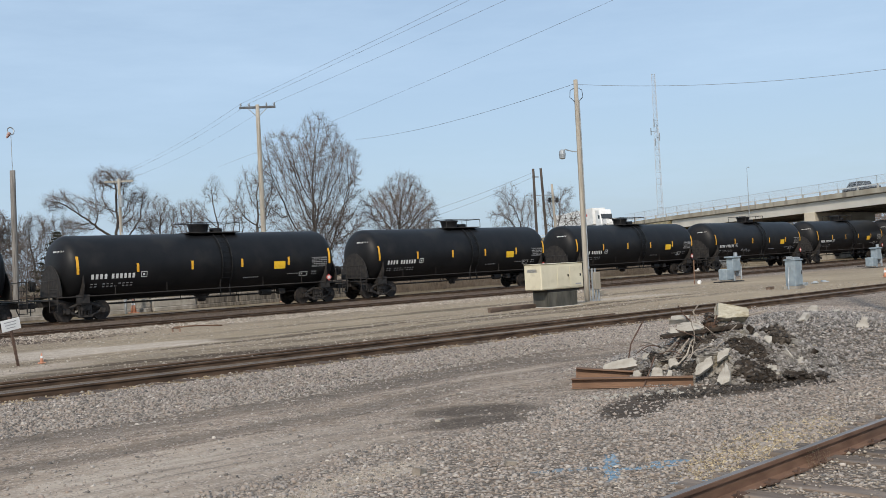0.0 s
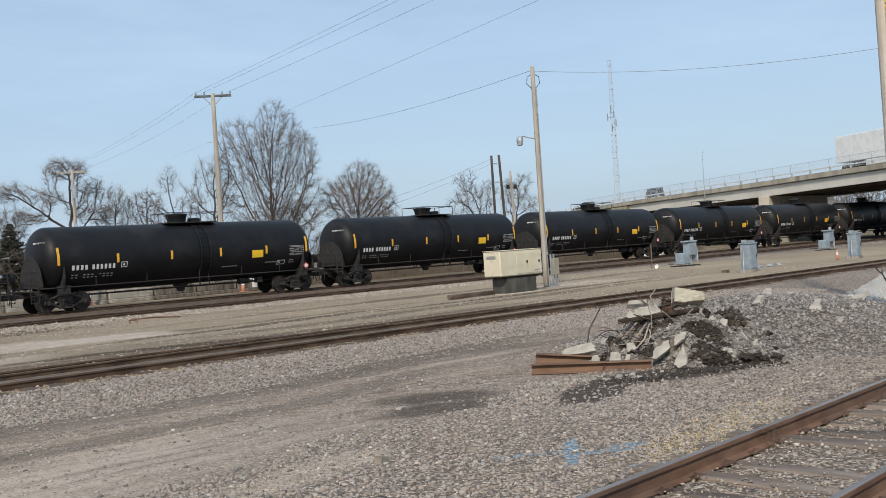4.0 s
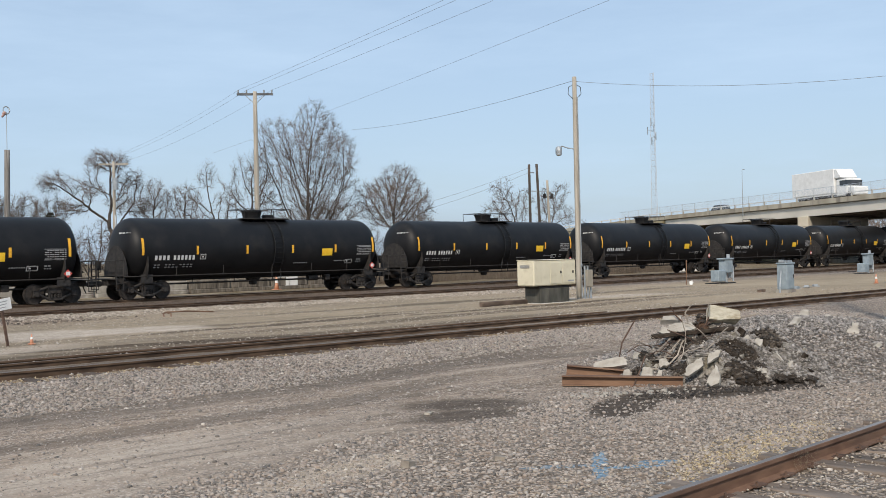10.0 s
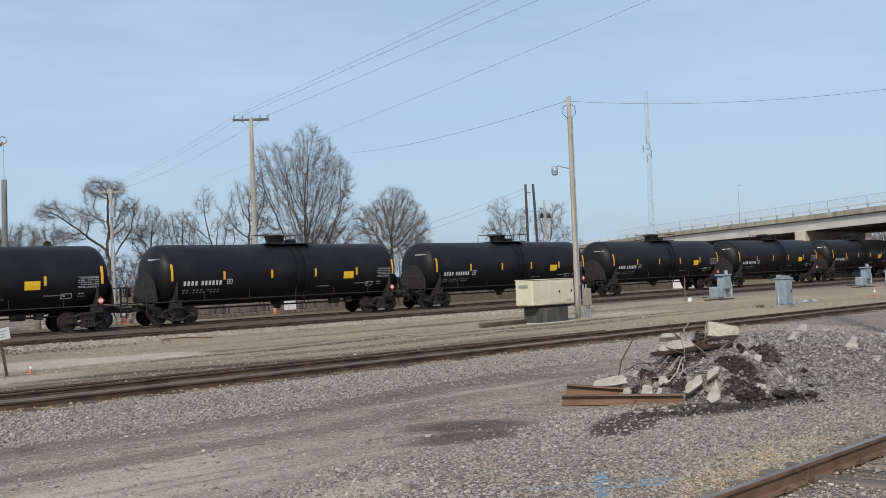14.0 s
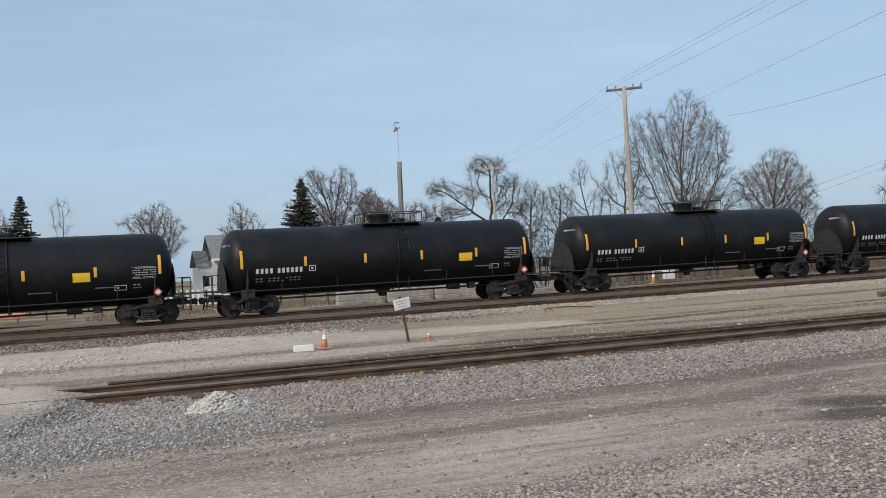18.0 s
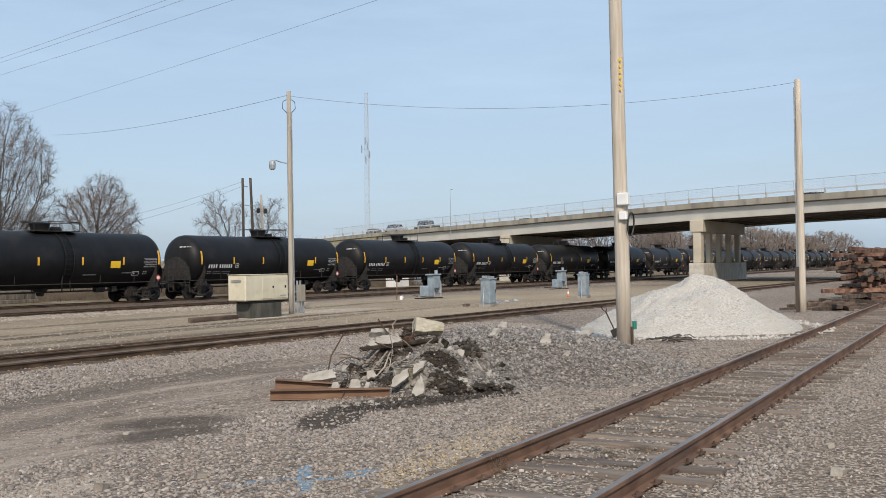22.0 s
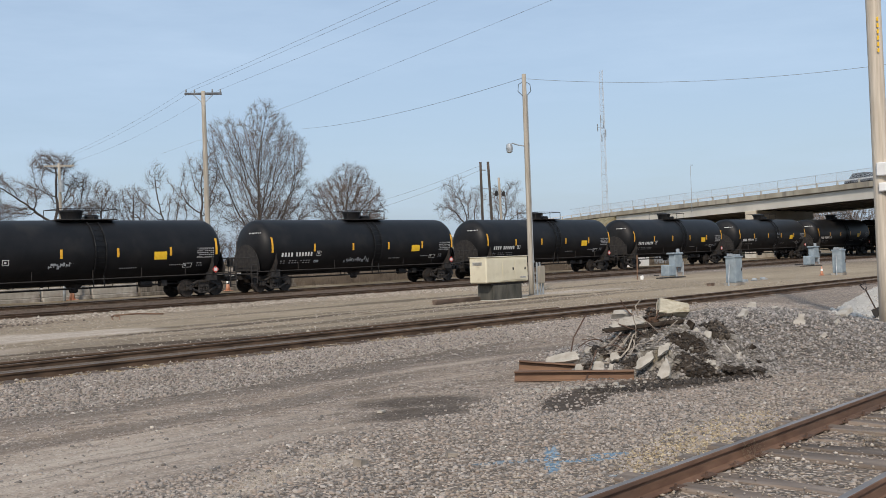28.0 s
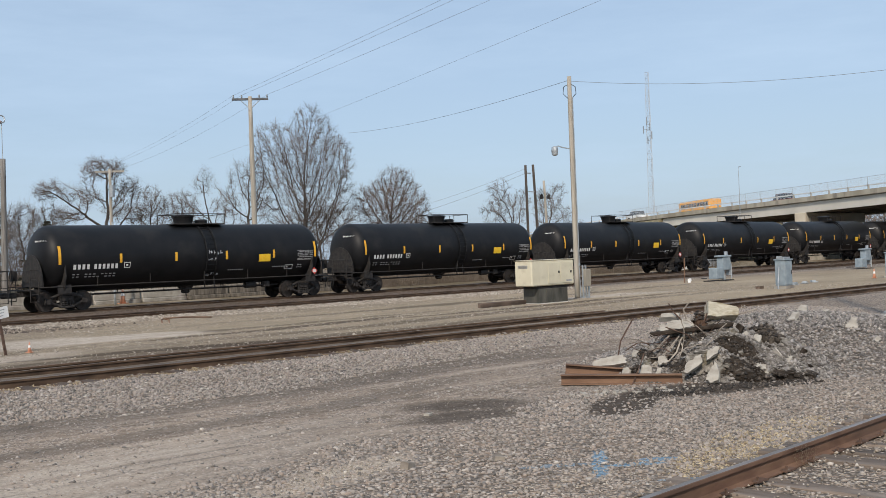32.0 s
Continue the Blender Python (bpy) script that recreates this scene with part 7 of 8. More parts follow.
def conifer(x, y, h, seed, wide=0.42):
    rnd = random.Random(seed)
    ob = root("conifer", pose(x, y, 0), "ragged dark spruce behind the tracks", "tree", "conifers")
    part("trunk", cyl(bmesh.new(), (0, 0, -0.2), (0, 0, h * 0.97), 0.16, 0.03, 8), BARK, ob)
    verts, faces = [], []
    z = 1.0
    while z < h - 0.15:
        reach = (h - z) * wide * (0.75 + 0.5 * noise.noise(Vector((z * 1.1, seed * 3.7, 0))) + 0.15 * rnd.random())
        for k in range(15):
            a = rnd.uniform(0, 2 * math.pi)
            r = reach * rnd.uniform(0.25, 1.45) + 0.12
            out, cross = Vector((math.cos(a), math.sin(a), 0)), Vector((-math.sin(a), math.cos(a), 0))
            lift = rnd.uniform(-0.35, 0.1)
            for j in range(max(3, int(r * 5))):
                t = (j + 1) / max(3, int(r * 5))
                c = out * (r * t) + Vector((0, 0, z + r * t * lift + 0.12 * t * t * r))
                s = (0.5 * (1 - t) + 0.26) * min(1.0, 0.35 + r * 0.4)
                o = (out * rnd.uniform(0.5, 1.0) + cross * rnd.uniform(-0.8, 0.8) + Vector((0, 0, rnd.uniform(-0.5, 0.25)))) * s
                w = cross * s * 0.35 + Vector((0, 0, rnd.uniform(-0.1, 0.1)))
                n = len(verts)
                verts += [c - o * 0.4, c + w, c + o, c - w, c + Vector((0, 0, 0.09)), c - Vector((0, 0, 0.12))]
                faces += [(n, n + 1, n + 4), (n + 1, n + 2, n + 4), (n + 2, n + 3, n + 4), (n + 3, n, n + 4), (n + 1, n, n + 5), (n + 2, n + 1, n + 5), (n + 3, n + 2, n + 5), (n, n + 3, n + 5)]
        z += 0.24 + 0.02 * (h - z)
    link_mesh("crown", mesh_of("crown", verts, faces, NEEDLE), ob, None, "dark needle sprays")


def round_crown(h, width, seed, low=0.3, count=6):
    """Uneven lobes of a rounded crown."""
    rnd = random.Random(seed)
    rz, cz = h * (1 - low) / 2, h * (1 + low) / 2
    rows = [(0, cz - rz * 0.1, width * 0.4, rz * 0.85), (width * rnd.uniform(-0.12, 0.12), h - rz * 0.45, width * 0.22, rz * 0.45)]
    for k in range(count):
        a = rnd.uniform(0, 2 * math.pi)
        rows.append((width * 0.33 * math.cos(a), cz + rz * 0.55 * math.sin(a), width * rnd.uniform(0.13, 0.2), rz * rnd.uniform(0.2, 0.36)))
    return rows


def build_trees():
    L = "bare winter tree behind the railway"
    elm = [(0.0, 11.5, 5.2, 5.0), (1.0, 15.6, 2.6, 2.8), (-3.2, 14.0, 2.8, 2.6), (4.6, 13.6, 2.0, 2.4), (-5.2, 10.0, 1.6, 2.6), (5.2, 9.0, 1.7, 3.0), (0.5, 6.5, 5.2, 2.4)]
    bare_tree(60.0, 86.0, elm, 11, "tall rounded bare elm behind the railway", 3600, 0.12, 2.6, None, 1.9, step=0.3, butt=0.95)
    bare_tree(55.6, 88.0, [(0, 7.5, 2.0, 3.8), (-0.6, 10.8, 1.2, 1.4)], 10, L, 170, 0.15, 1.6, None, 1.6)
    bare_tree(65.0, 90.0, [(0, 6.5, 2.6, 3.0)], 29, L, 200, 0.15, 1.8)
    bare_tree(71.8, 86.0, [(0, 8.0, 4.4, 3.4), (1.2, 10.6, 2.4, 1.9), (-2.8, 8.6, 1.9, 1.8), (3.8, 7.5, 1.5, 2.0)], 14, "rounded bare tree with reddish twigs", 1500, 0.2, 2.4, TWIG_PINK, 1.6, step=0.24)
    bare_tree(39.6, 86.0, [(-0.9, 10.9, 2.1, 1.0), (-5.4, 8.9, 1.6, 0.9), (-2.6, 8.4, 1.6, 0.8), (1.6, 9.3, 1.4, 1.0), (0.6, 7.4, 1.6, 1.0), (-4.0, 6.8, 1.6, 0.8), (3.0, 7.0, 1.0, 1.0)], 5, "crooked bare tree with wide flat-topped limbs", 900, 0.42, 2.8, None, 0.8, 0.24, jitter=0.2, lean=-0.6, butt=1.2)
    bare_tree(31.7, 86.0, [(0.0, 6.6, 1.7, 1.3), (-0.6, 4.8, 1.4, 1.2)], 6, L, 260, 0.35, 2.4, None, 1.0, 0.22, jitter=0.2)
    bare_tree(34.6, 88.0, [(0, 6.0, 1.7, 2.0)], 25, L, 240, 0.3, 2.3, None, 1.1, jitter=0.2)
    bare_tree(43.0, 86.0, [(0.0, 8.2, 1.4, 1.4), (-1.0, 6.6, 1.1, 1.2), (1.1, 7.0, 1.0, 1.4), (0.0, 5.2, 1.6, 1.2)], 7, L, 480, 0.24, 2.4, None, 1.3, 0.22, jitter=0.2, butt=1.15)
    bare_tree(46.0, 86.0, [(-0.6, 7.8, 1.1, 1.4), (0.9, 7.6, 1.1, 1.7), (-1.0, 5.4, 1.3, 1.2), (1.4, 5.2, 1.2, 1.2)], 8, L, 420, 0.22, 2.2, None, 1.3, 0.22, jitter=0.2, butt=1.2)
    bare_tree(50.4, 86.0, [(-1.6, 10.0, 1.1, 1.7), (-3.2, 7.6, 1.2, 1.5), (0.2, 7.4, 1.4, 1.8), (-2.6, 5.4, 1.8, 1.4), (0.2, 5.0, 1.5, 1.4), (-4.4, 6.4, 1.0, 0.9)], 28, "gaunt bare tree with crooked rising limbs", 700, 0.14, 2.0, None, 1.3, 0.28, jitter=0.2, butt=1.35)
    bare_tree(52.8, 85.0, [(-1.0, 10.4, 1.2, 2.0), (1.2, 11.2, 1.2, 2.2), (-1.8, 8.0, 1.2, 1.6), (1.4, 8.0, 1.2, 2.0)], 9, "open bare tree with forked limbs", 420, 0.18, 2.1, None, 1.4, 0.27, jitter=0.18, butt=1.3)
    bare_tree(79.4, 92.0, [(0, 5.6, 3.2, 2.4), (1.8, 6.4, 1.6, 1.4)], 12, L, 260, 0.15, 1.8, TWIG_PINK)
    bare_tree(92.0, 86.0, [(-2.8, 9.2, 1.8, 2.6), (-4.6, 7.4, 1.6, 1.8), (-0.6, 7.5, 2.2, 2.6), (1.6, 8.8, 1.4, 1.8)], 13, "gaunt bare tree behind dark poles", 420, 0.16, 2.2, None, 1.5, jitter=0.22, butt=1.1)
    bare_tree(97.6, 86.0, [(0.9, 9.0, 2.2, 2.0), (3.0, 6.8, 1.6, 1.7), (-1.0, 7.2, 1.6, 2.4), (2.4, 10.4, 1.2, 0.9)], 15, "gaunt bare tree behind thin poles", 460, 0.16, 2.2, None, 1.4, jitter=0.22, butt=1.1)
    bare_tree(30.8, 110.0, [(-2.4, 11.2, 2.2, 2.5), (0.9, 11.4, 2.0, 2.4), (-4.2, 8.6, 1.8, 2.2), (3.4, 9.2, 2.0, 2.0), (-0.4, 7.4, 4.4, 2.6), (5.6, 7.4, 1.6, 1.8)], 16, "broad bare tree with many spreading limbs", 2000, 0.2, 2.4, TWIG, 1.5, step=0.26, fine=0.017, jitter=0.16)
    bare_tree(35.2, 108.0, [(0.0, 8.2, 2.4, 1.8), (1.8, 6.4, 2.2, 1.8), (-1.4, 9.6, 1.6, 1.5)], 17, "dark broad bare tree by the horn pole", 1200, 0.25, 2.2, TWIG, 1.1, step=0.22, jitter=0.24, fine=0.017)
    bare_tree(21.2, 114.0, round_crown(10.6, 6.0, 18), 18, "pale bare tree by a white house", 650, 0.2, 2.0, None, 1.6, step=0.24, fine=0.017)
    bare_tree(11.1, 112.0, round_crown(10.6, 8.6, 19), 19, "pale rounded bare tree behind the tracks", 900, 0.2, 2.0, None, 1.7, step=0.24, fine=0.017)
    bare_tree(1.7, 110.0, [(0.2, 9.0, 1.3, 2.7), (0.9, 7.2, 0.8, 1.6)], 20, "slender pale bare tree", 130, 0.3, 1.6, None, 2.0)
    bare_tree(-4.8, 112.0, round_crown(11.3, 6.0, 21, 0.25), 21, "reddish bare winter tree behind the tracks", 1300, 0.15, 2.1, TWIG_PINK, 1.8, step=0.24, fine=0.017)
    bare_tree(-8.6, 112.0, round_crown(12.3, 7.0, 22, 0.25), 22, "reddish bare winter tree behind the tracks", 1400, 0.15, 2.1, TWIG_PINK, 1.8, step=0.24, fine=0.017)
    bare_tree(-13.4, 110.0, round_crown(9.8, 5.6, 23, 0.2), 23, L, 500, 0.2, 1.9, None, 1.5, fine=0.017)
    bare_tree(-19.5, 108.0, round_crown(6.8, 6.0, 26, 0.2), 26, L, 240, 0.2, 1.9)
    bare_tree(27.5, 92.0, round_crown(5.6, 4.5, 24, 0.2), 24, L, 180, 0.2, 1.9)
    conifer(26.5, 108.0, 12.2, 1)
    conifer(-1.9, 110.0, 11.3, 2, 0.36)
    conifer(32.9, 84.0, 6.4, 3, 0.5)
    # woods seen under and beyond the bridge
    for i, (x, y, h) in enumerate(((190, 112, 9), (205, 108, 10), (222, 104, 11), (240, 100, 12), (262, 98, 13), (285, 95, 14), (310, 92, 14), (170, 118, 9), (335, 96, 14), (300, 110, 15), (250, 118, 13), (275, 120, 14), (360, 100, 14), (390, 95, 14), (150, 125, 8), (215, 120, 11))):
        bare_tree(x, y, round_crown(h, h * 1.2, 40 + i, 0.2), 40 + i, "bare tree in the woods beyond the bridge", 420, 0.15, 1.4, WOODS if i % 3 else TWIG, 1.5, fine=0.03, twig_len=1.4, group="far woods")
    for i in range(13):
        x = 330 + i * 27
        h = 11.5 + 0.0125 * x + 2.0 * math.sin(i * 2.1)
        bare_tree(x, 112 + 14 * (i % 2), round_crown(h, h * 1.5, 70 + i, 0.1), 70 + i, "bare tree in the haze-paled woods along the line", 620, 0.12, 1.6, WOODS, 1.5, fine=0.05, twig_len=2.4, group="far woods")
    # low brush between the trunks
    for i, (x, y, h, w) in enumerate(((29, 82, 4.5, 4.5), (33.5, 83, 4.8, 4.5), (37.5, 82, 5.4, 5.0), (41, 83, 5.0, 4.5), (44.5, 83, 4.8, 4.5), (48, 83, 5.2, 4.5), (51.5, 82, 5.4, 4.5), (54.5, 82, 5.6, 4.5), (58, 83, 5.8, 5), (62, 83, 5.8, 5), (66, 84, 5.6, 5), (70, 83, 5.2, 5), (75, 84, 5.0, 5), (27, 86, 6.0, 5), (30.5, 87, 6.2, 5), (34, 88, 6.4, 5), (38.5, 88, 6.2, 5), (43, 88, 6.0, 5), (47, 88, 5.8, 5), (51, 88, 6.2, 5), (55.5, 89, 6.6, 5), (-7, 108, 6.2, 6), (-2, 108, 5.6, 5), (31, 106, 6.5, 6), (36, 105, 5.5, 6))):
        bare_tree(x, y, [(0, h * 0.5, w * 0.55, h * 0.42), (0.5, h * 0.8, w * 0.3, h * 0.2)], 120 + i, "tangled bare shrub between the trees", 380, 0.06, 1.7, TWIG_PINK if i % 2 else TWIG, 1.6, 0.25, 0.012, 0.9, group="shrubs")


build_trees()


# ---------------------------------------------------------------- behind the train
def build_behind():
    h = root("house", pose(17.3, 112.0, 0), "white clapboard house with a grey shingle roof", "house")
    part("wall", boxes((0, 6.5, 0, 7.2, -0.3, 3.9)), SIDING, h)

    def gable(x0, x1, y0, y1, eave, ridge, across):
        """A solid pitched roof, its ridge along x, or along y where across is set."""
        g = bmesh.new()
        for lift in (0.0, 0.16):
            if across:
                c = (x0 + x1) / 2
                vv = [g.verts.new(v) for v in ((x0, y0, eave + lift), (c, y0, ridge + lift), (x1, y0, eave + lift), (x0, y1, eave + lift), (c, y1, ridge + lift), (x1, y1, eave + lift))]
            else:
                c = (y0 + y1) / 2
                vv = [g.verts.new(v) for v in ((x0, y0, eave + lift), (x0, c, ridge + lift), (x0, y1, eave + lift), (x1, y0, eave + lift), (x1, c, ridge + lift), (x1, y1, eave + lift))]
            g.faces.new((vv[0], vv[1], vv[4], vv[3]))
            g.faces.new((vv[1], vv[2], vv[5], vv[4]))
        g.verts.ensure_lookup_table()
        v = list(g.verts)
        for i, j in ((0, 1), (1, 2), (2, 5), (5, 4), (4, 3), (3, 0)):
            g.faces.new((v[i], v[j], v[j + 6], v[i + 6]))
        bmesh.ops.recalc_face_normals(g, faces=g.faces)
        return g
    part("roof", gable(-0.3, 6.8, -0.4, 7.6, 3.9, 6.6, False), ROOF, h)
    part("side_wing", boxes((-1.6, -0.01, 1.0, 6.0, -0.3, 3.2)), SIDING, h)
    part("wing_roof", gable(-1.8, -0.31, 0.8, 6.2, 3.2, 4.9, False), ROOF, h)
    part("fascia_board", boxes((-0.3, 6.8, -0.45, -0.405, 3.8, 4.05)), WHITE_PAINT, h)
    for x, z, w, t in ((0.9, 2.2, 0.7, 1.1), (2.3, 2.2, 0.7, 1.1), (4.6, 1.0, 0.9, 1.4)):
        win = part("window", boxes((x - w / 2 - 0.08, x + w / 2 + 0.08, -0.07, -0.004, z - 0.08, z + t + 0.08)), WHITE_PAINT, h)
        part("pane", boxes((x - w / 2, x + w / 2, -0.085, -0.072, z, z + t)), GLASS, win)
    part("corner_board", boxes((3.3, 3.46, -0.05, -0.004, -0.3, 3.9)), WHITE_PAINT, h)
    # salmon shed and a red flat trailer far along
    s = root("shed", pose(-13.0, 74.0, 0), "low salmon painted shed with a white frame", "shed")
    part("wall", boxes((-4.5, 4.5, 0, 4, -0.2, 2.1)), SALMON, s)
    part("roof", boxes((-4.8, 4.8, -0.3, 4.3, 2.1, 2.3)), ROOF, s)
    for x in (-3.5, -1.2, 1.2, 3.5):
        part("window", boxes((x - 0.45, x + 0.45, -0.03, -0.003, 0.5, 1.8)), WHITE_PAINT, s)
    t = root("flat_trailer", pose(-5.0, 58.0, -0.1), "low salmon red flat trailer behind the train", "trailer")
    part("bed", boxes((-5.0, 4.0, -1.2, 1.2, 0.46, 0.7), bevel=0.02), SALMON, t)
    for x in (-3.4, -2.2, 2.2):
        for y in (-1.0, 1.0):
            part("wheel", cyl(bmesh.new(), (x, y - 0.12, 0.22), (x, y + 0.12, 0.22), 0.23, n=16), TYRE, t)
    # concrete barriers
    for i in range(9):
        b = boxes((-1.45, 1.45, -0.3, 0.3, 0, 0.25), (-1.45, 1.45, -0.16, 0.16, 0.25, 0.8), bevel=0.03)
        tagged(part("concrete_barrier", b, BARRIER if i < 5 else BARRIER_DARK, m=pose(17.0 + i * 3.05, 56.5 + 0.1 * i, -0.15, 0, 0, 2)), "pale concrete barrier behind the tracks" if i < 5 else "brown stained concrete barrier behind the tracks", "barrier", "concrete barriers")
    traffic_cone(26.2, 56.0, 0.9, "orange traffic cone by the barriers")
    traffic_cone(36.5, 55.8, 0.9, "orange traffic cone by the barriers")
    # post and rail fence
    f = root("rail_fence", pose(0, 0, 0), "low dark post and rail fence in dry grass", "fence")
    for i in range(22):
        x = -8.0 + i * 1.6
        part("post", boxes((x - 0.06, x + 0.06, 66.0, 66.12, -0.2, 1.15)), TIE_DARK, f)
    for z in (0.45, 0.95):
        part("fence_rail", boxes((-8.0, 25.6, 65.95, 66.0, z, z + 0.12)), TIE_DARK, f)
    w = root("picket_fence", pose(0, 0, 0), "white picket fence before the house", "fence")
    for i in range(26):
        x = 6.0 + i * 0.42
        part("picket", boxes((x - 0.09, x + 0.09, 80.0, 80.04, -0.1, 1.1)), WHITE_PAINT, w)
    part("fence_rail", boxes((5.8, 17.0, 80.041, 80.09, 0.3, 0.4), (5.8, 17.0, 80.041, 80.09, 0.8, 0.9)), WHITE_PAINT, w)
    # dead brush along the back
    rnd = random.Random(77)
    verts, faces = [], []
    for i in range(15000):
        x = rnd.uniform(40, 95) if i % 6 else rnd.uniform(2, 40)
        y = rnd.uniform(57, 64)
        hh = rnd.uniform(0.4, 1.7) if x > 30 else rnd.uniform(0.15, 0.6)
        a = Vector((x, y, -0.15))
        b = a + Vector((rnd.uniform(-0.35, 0.35), rnd.uniform(-0.3, 0.3), hh))
        n = len(verts)
        verts += [a + Vector((-0.015, 0, 0)), a + Vector((0.015, 0, 0)), a + Vector((0, 0.02, 0)), b]
        faces += [(n, n + 1, n + 3), (n + 1, n + 2, n + 3), (n + 2, n, n + 3)]
    tagged(new("dry_brush", mesh_of("dry_brush", verts, faces, DRY_BRUSH)), "dry dead brush and weeds behind the railway", "brush", kind="stuff")
    f = root("board_fence", pose(0, 0, 0), "low grey weathered board fence behind the brush", "fence")
    for i in range(70):
        x = 42.0 + i * 0.75
        part("board", boxes((x, x + 0.7, 65.0, 65.04, -0.15, 1.25 + 0.08 * math.sin(i * 2.3))), BOARD, f)
    # storage tote and white tank seen under the cars
    tote = root("storage_tote", pose(38.5, 57.5, -0.15), "white caged storage tote behind the train", "tote")
    part("tank", boxes((-0.5, 0.5, -0.5, 0.5, 0.15, 1.1), bevel=0.05), WHITE_PAINT, tote)
    part("pallet", boxes((-0.55, 0.55, -0.55, 0.55, 0, 0.14)), BOARD, tote)


    t = root("storage_tote", pose(91.0, 58.0, -0.15), "pale grey storage box behind the train", "tote")
    part("tank", boxes((-0.9, 0.9, -0.6, 0.6, 0.1, 1.0), bevel=0.05), GALV, t)
    part("pallet", boxes((-0.95, 0.95, -0.65, 0.65, 0, 0.09)), BOARD, t)


build_behind()


def build_weeds():
    rnd = random.Random(9)
    spots = [(9.9, 3.95), (10.3, 3.8), (10.1, 4.15), (12.5, 4.3), (15.8, 3.2), (17.0, 4.2), (21.0, 4.7), (8.6, 4.6)]
    for i, (x, y) in enumerate(spots):
        verts, faces = [], []
        for k in range(70 if i < 3 else 35):
            a = Vector((rnd.gauss(0, 0.05), rnd.gauss(0, 0.05), 0))
            b = a + Vector((rnd.gauss(0, 0.06), rnd.gauss(0, 0.06), rnd.uniform(0.06, 0.24)))
            c = b + Vector((rnd.gauss(0, 0.06), rnd.gauss(0, 0.06), rnd.uniform(-0.02, 0.1)))
            n = len(verts)
            w = Vector((0.0025, 0.001, 0))
            verts += [a - w, a + w, b - w, b + w, c]
            faces += [(n, n + 1, n + 3, n + 2), (n + 2, n + 3, n + 4)]
        tagged(new("dry_weed", mesh_of("dry_weed", verts, faces, STRAW)), "small dry straw-coloured weed between the rails", "weed", "dry weeds").location = (x, y, rolling(x, y) - 0.01)


build_weeds()


# ---------------------------------------------------------------- loose stones
def stones(name, count, seed, where, size, material, label, coarse=False):
    """Small broken stones lying on the ground."""
    rnd = np.random.RandomState(seed)
    if coarse:
        base = np.array([(1, 0, 0), (0, 1, 0), (-1, 0, 0), (0, -1, 0), (0, 0, 1), (0, 0, -1)]) * 1.15
        tris = np.array([(0, 1, 4), (1, 2, 4), (2, 3, 4), (3, 0, 4), (1, 0, 5), (2, 1, 5), (3, 2, 5), (0, 3, 5)])
    else:
        g = (1 + 5 ** 0.5) / 2
        base = np.array([(-1, g, 0), (1, g, 0), (-1, -g, 0), (1, -g, 0), (0, -1, g), (0, 1, g), (0, -1, -g), (0, 1, -g), (g, 0, -1), (g, 0, 1), (-g, 0, -1), (-g, 0, 1)]) / 1.9
        tris = np.array([(0, 11, 5), (0, 5, 1), (0, 1, 7), (0, 7, 10), (0, 10, 11), (1, 5, 9), (5, 11, 4), (11, 10, 2), (10, 7, 6), (7, 1, 8), (3, 9, 4), (3, 4, 2), (3, 2, 6), (3, 6, 8), (3, 8, 9), (4, 9, 5), (2, 4, 11), (6, 2, 10), (8, 6, 7), (9, 8, 1)])
    nv = len(base)
    pts = []
    while len(pts) < count:
        x, y, z = where(rnd)
        if x is not None:
            pts.append((x, y, z))
    pts = np.array(pts)
    r = size[0] + (size[1] - size[0]) * rnd.rand(count, 1) ** 3.0
    v = base[None] * (1 + 0.75 * (rnd.rand(count, nv, 1) - 0.5)) * np.stack([0.7 + 0.8 * rnd.rand(count), 0.7 + 0.8 * rnd.rand(count), 0.5 + 0.5 * rnd.rand(count)], 1)[:, None]
    a = rnd.rand(count) * 6.283
    c, s = np.cos(a)[:, None], np.sin(a)[:, None]
    v = np.stack([v[..., 0] * c - v[..., 1] * s, v[..., 0] * s + v[..., 1] * c, v[..., 2]], -1) * r[:, None]
    v += pts[:, None] + np.array([0, 0, 1.0]) * (r[:, None] * 0.25)
    me = bpy.data.meshes.new(name)
    f = (tris[None] + (np.arange(count) * nv)[:, None, None]).reshape(-1)
    me.vertices.add(count * nv)
    me.vertices.foreach_set("co", v.reshape(-1))
    me.loops.add(len(f))
    me.loops.foreach_set("vertex_index", f.astype(np.int32))
    me.polygons.add(len(f) // 3)
    me.polygons.foreach_set("loop_start", np.arange(0, len(f), 3, dtype=np.int32))
    me.update(calc_edges=True)
    me.materials.append(material)
    tagged(new(name, me), label, "gravel", kind="stuff")


def in_drive(x, y):
    a, b = (x + 10) / 24, (y - 10.9) / 3.3
    u, v = (x - 13) * 0.99 + (y - 13.1) * 0.14, -(x - 13) * 0.14 + (y - 13.1) * 0.99
    return a * a + b * b < 0.97 + 0.2 * noise.noise(Vector((x * 0.7, y * 0.7, 0))) or (u / 5.5) ** 2 + (v / 1.2) ** 2 < 0.9


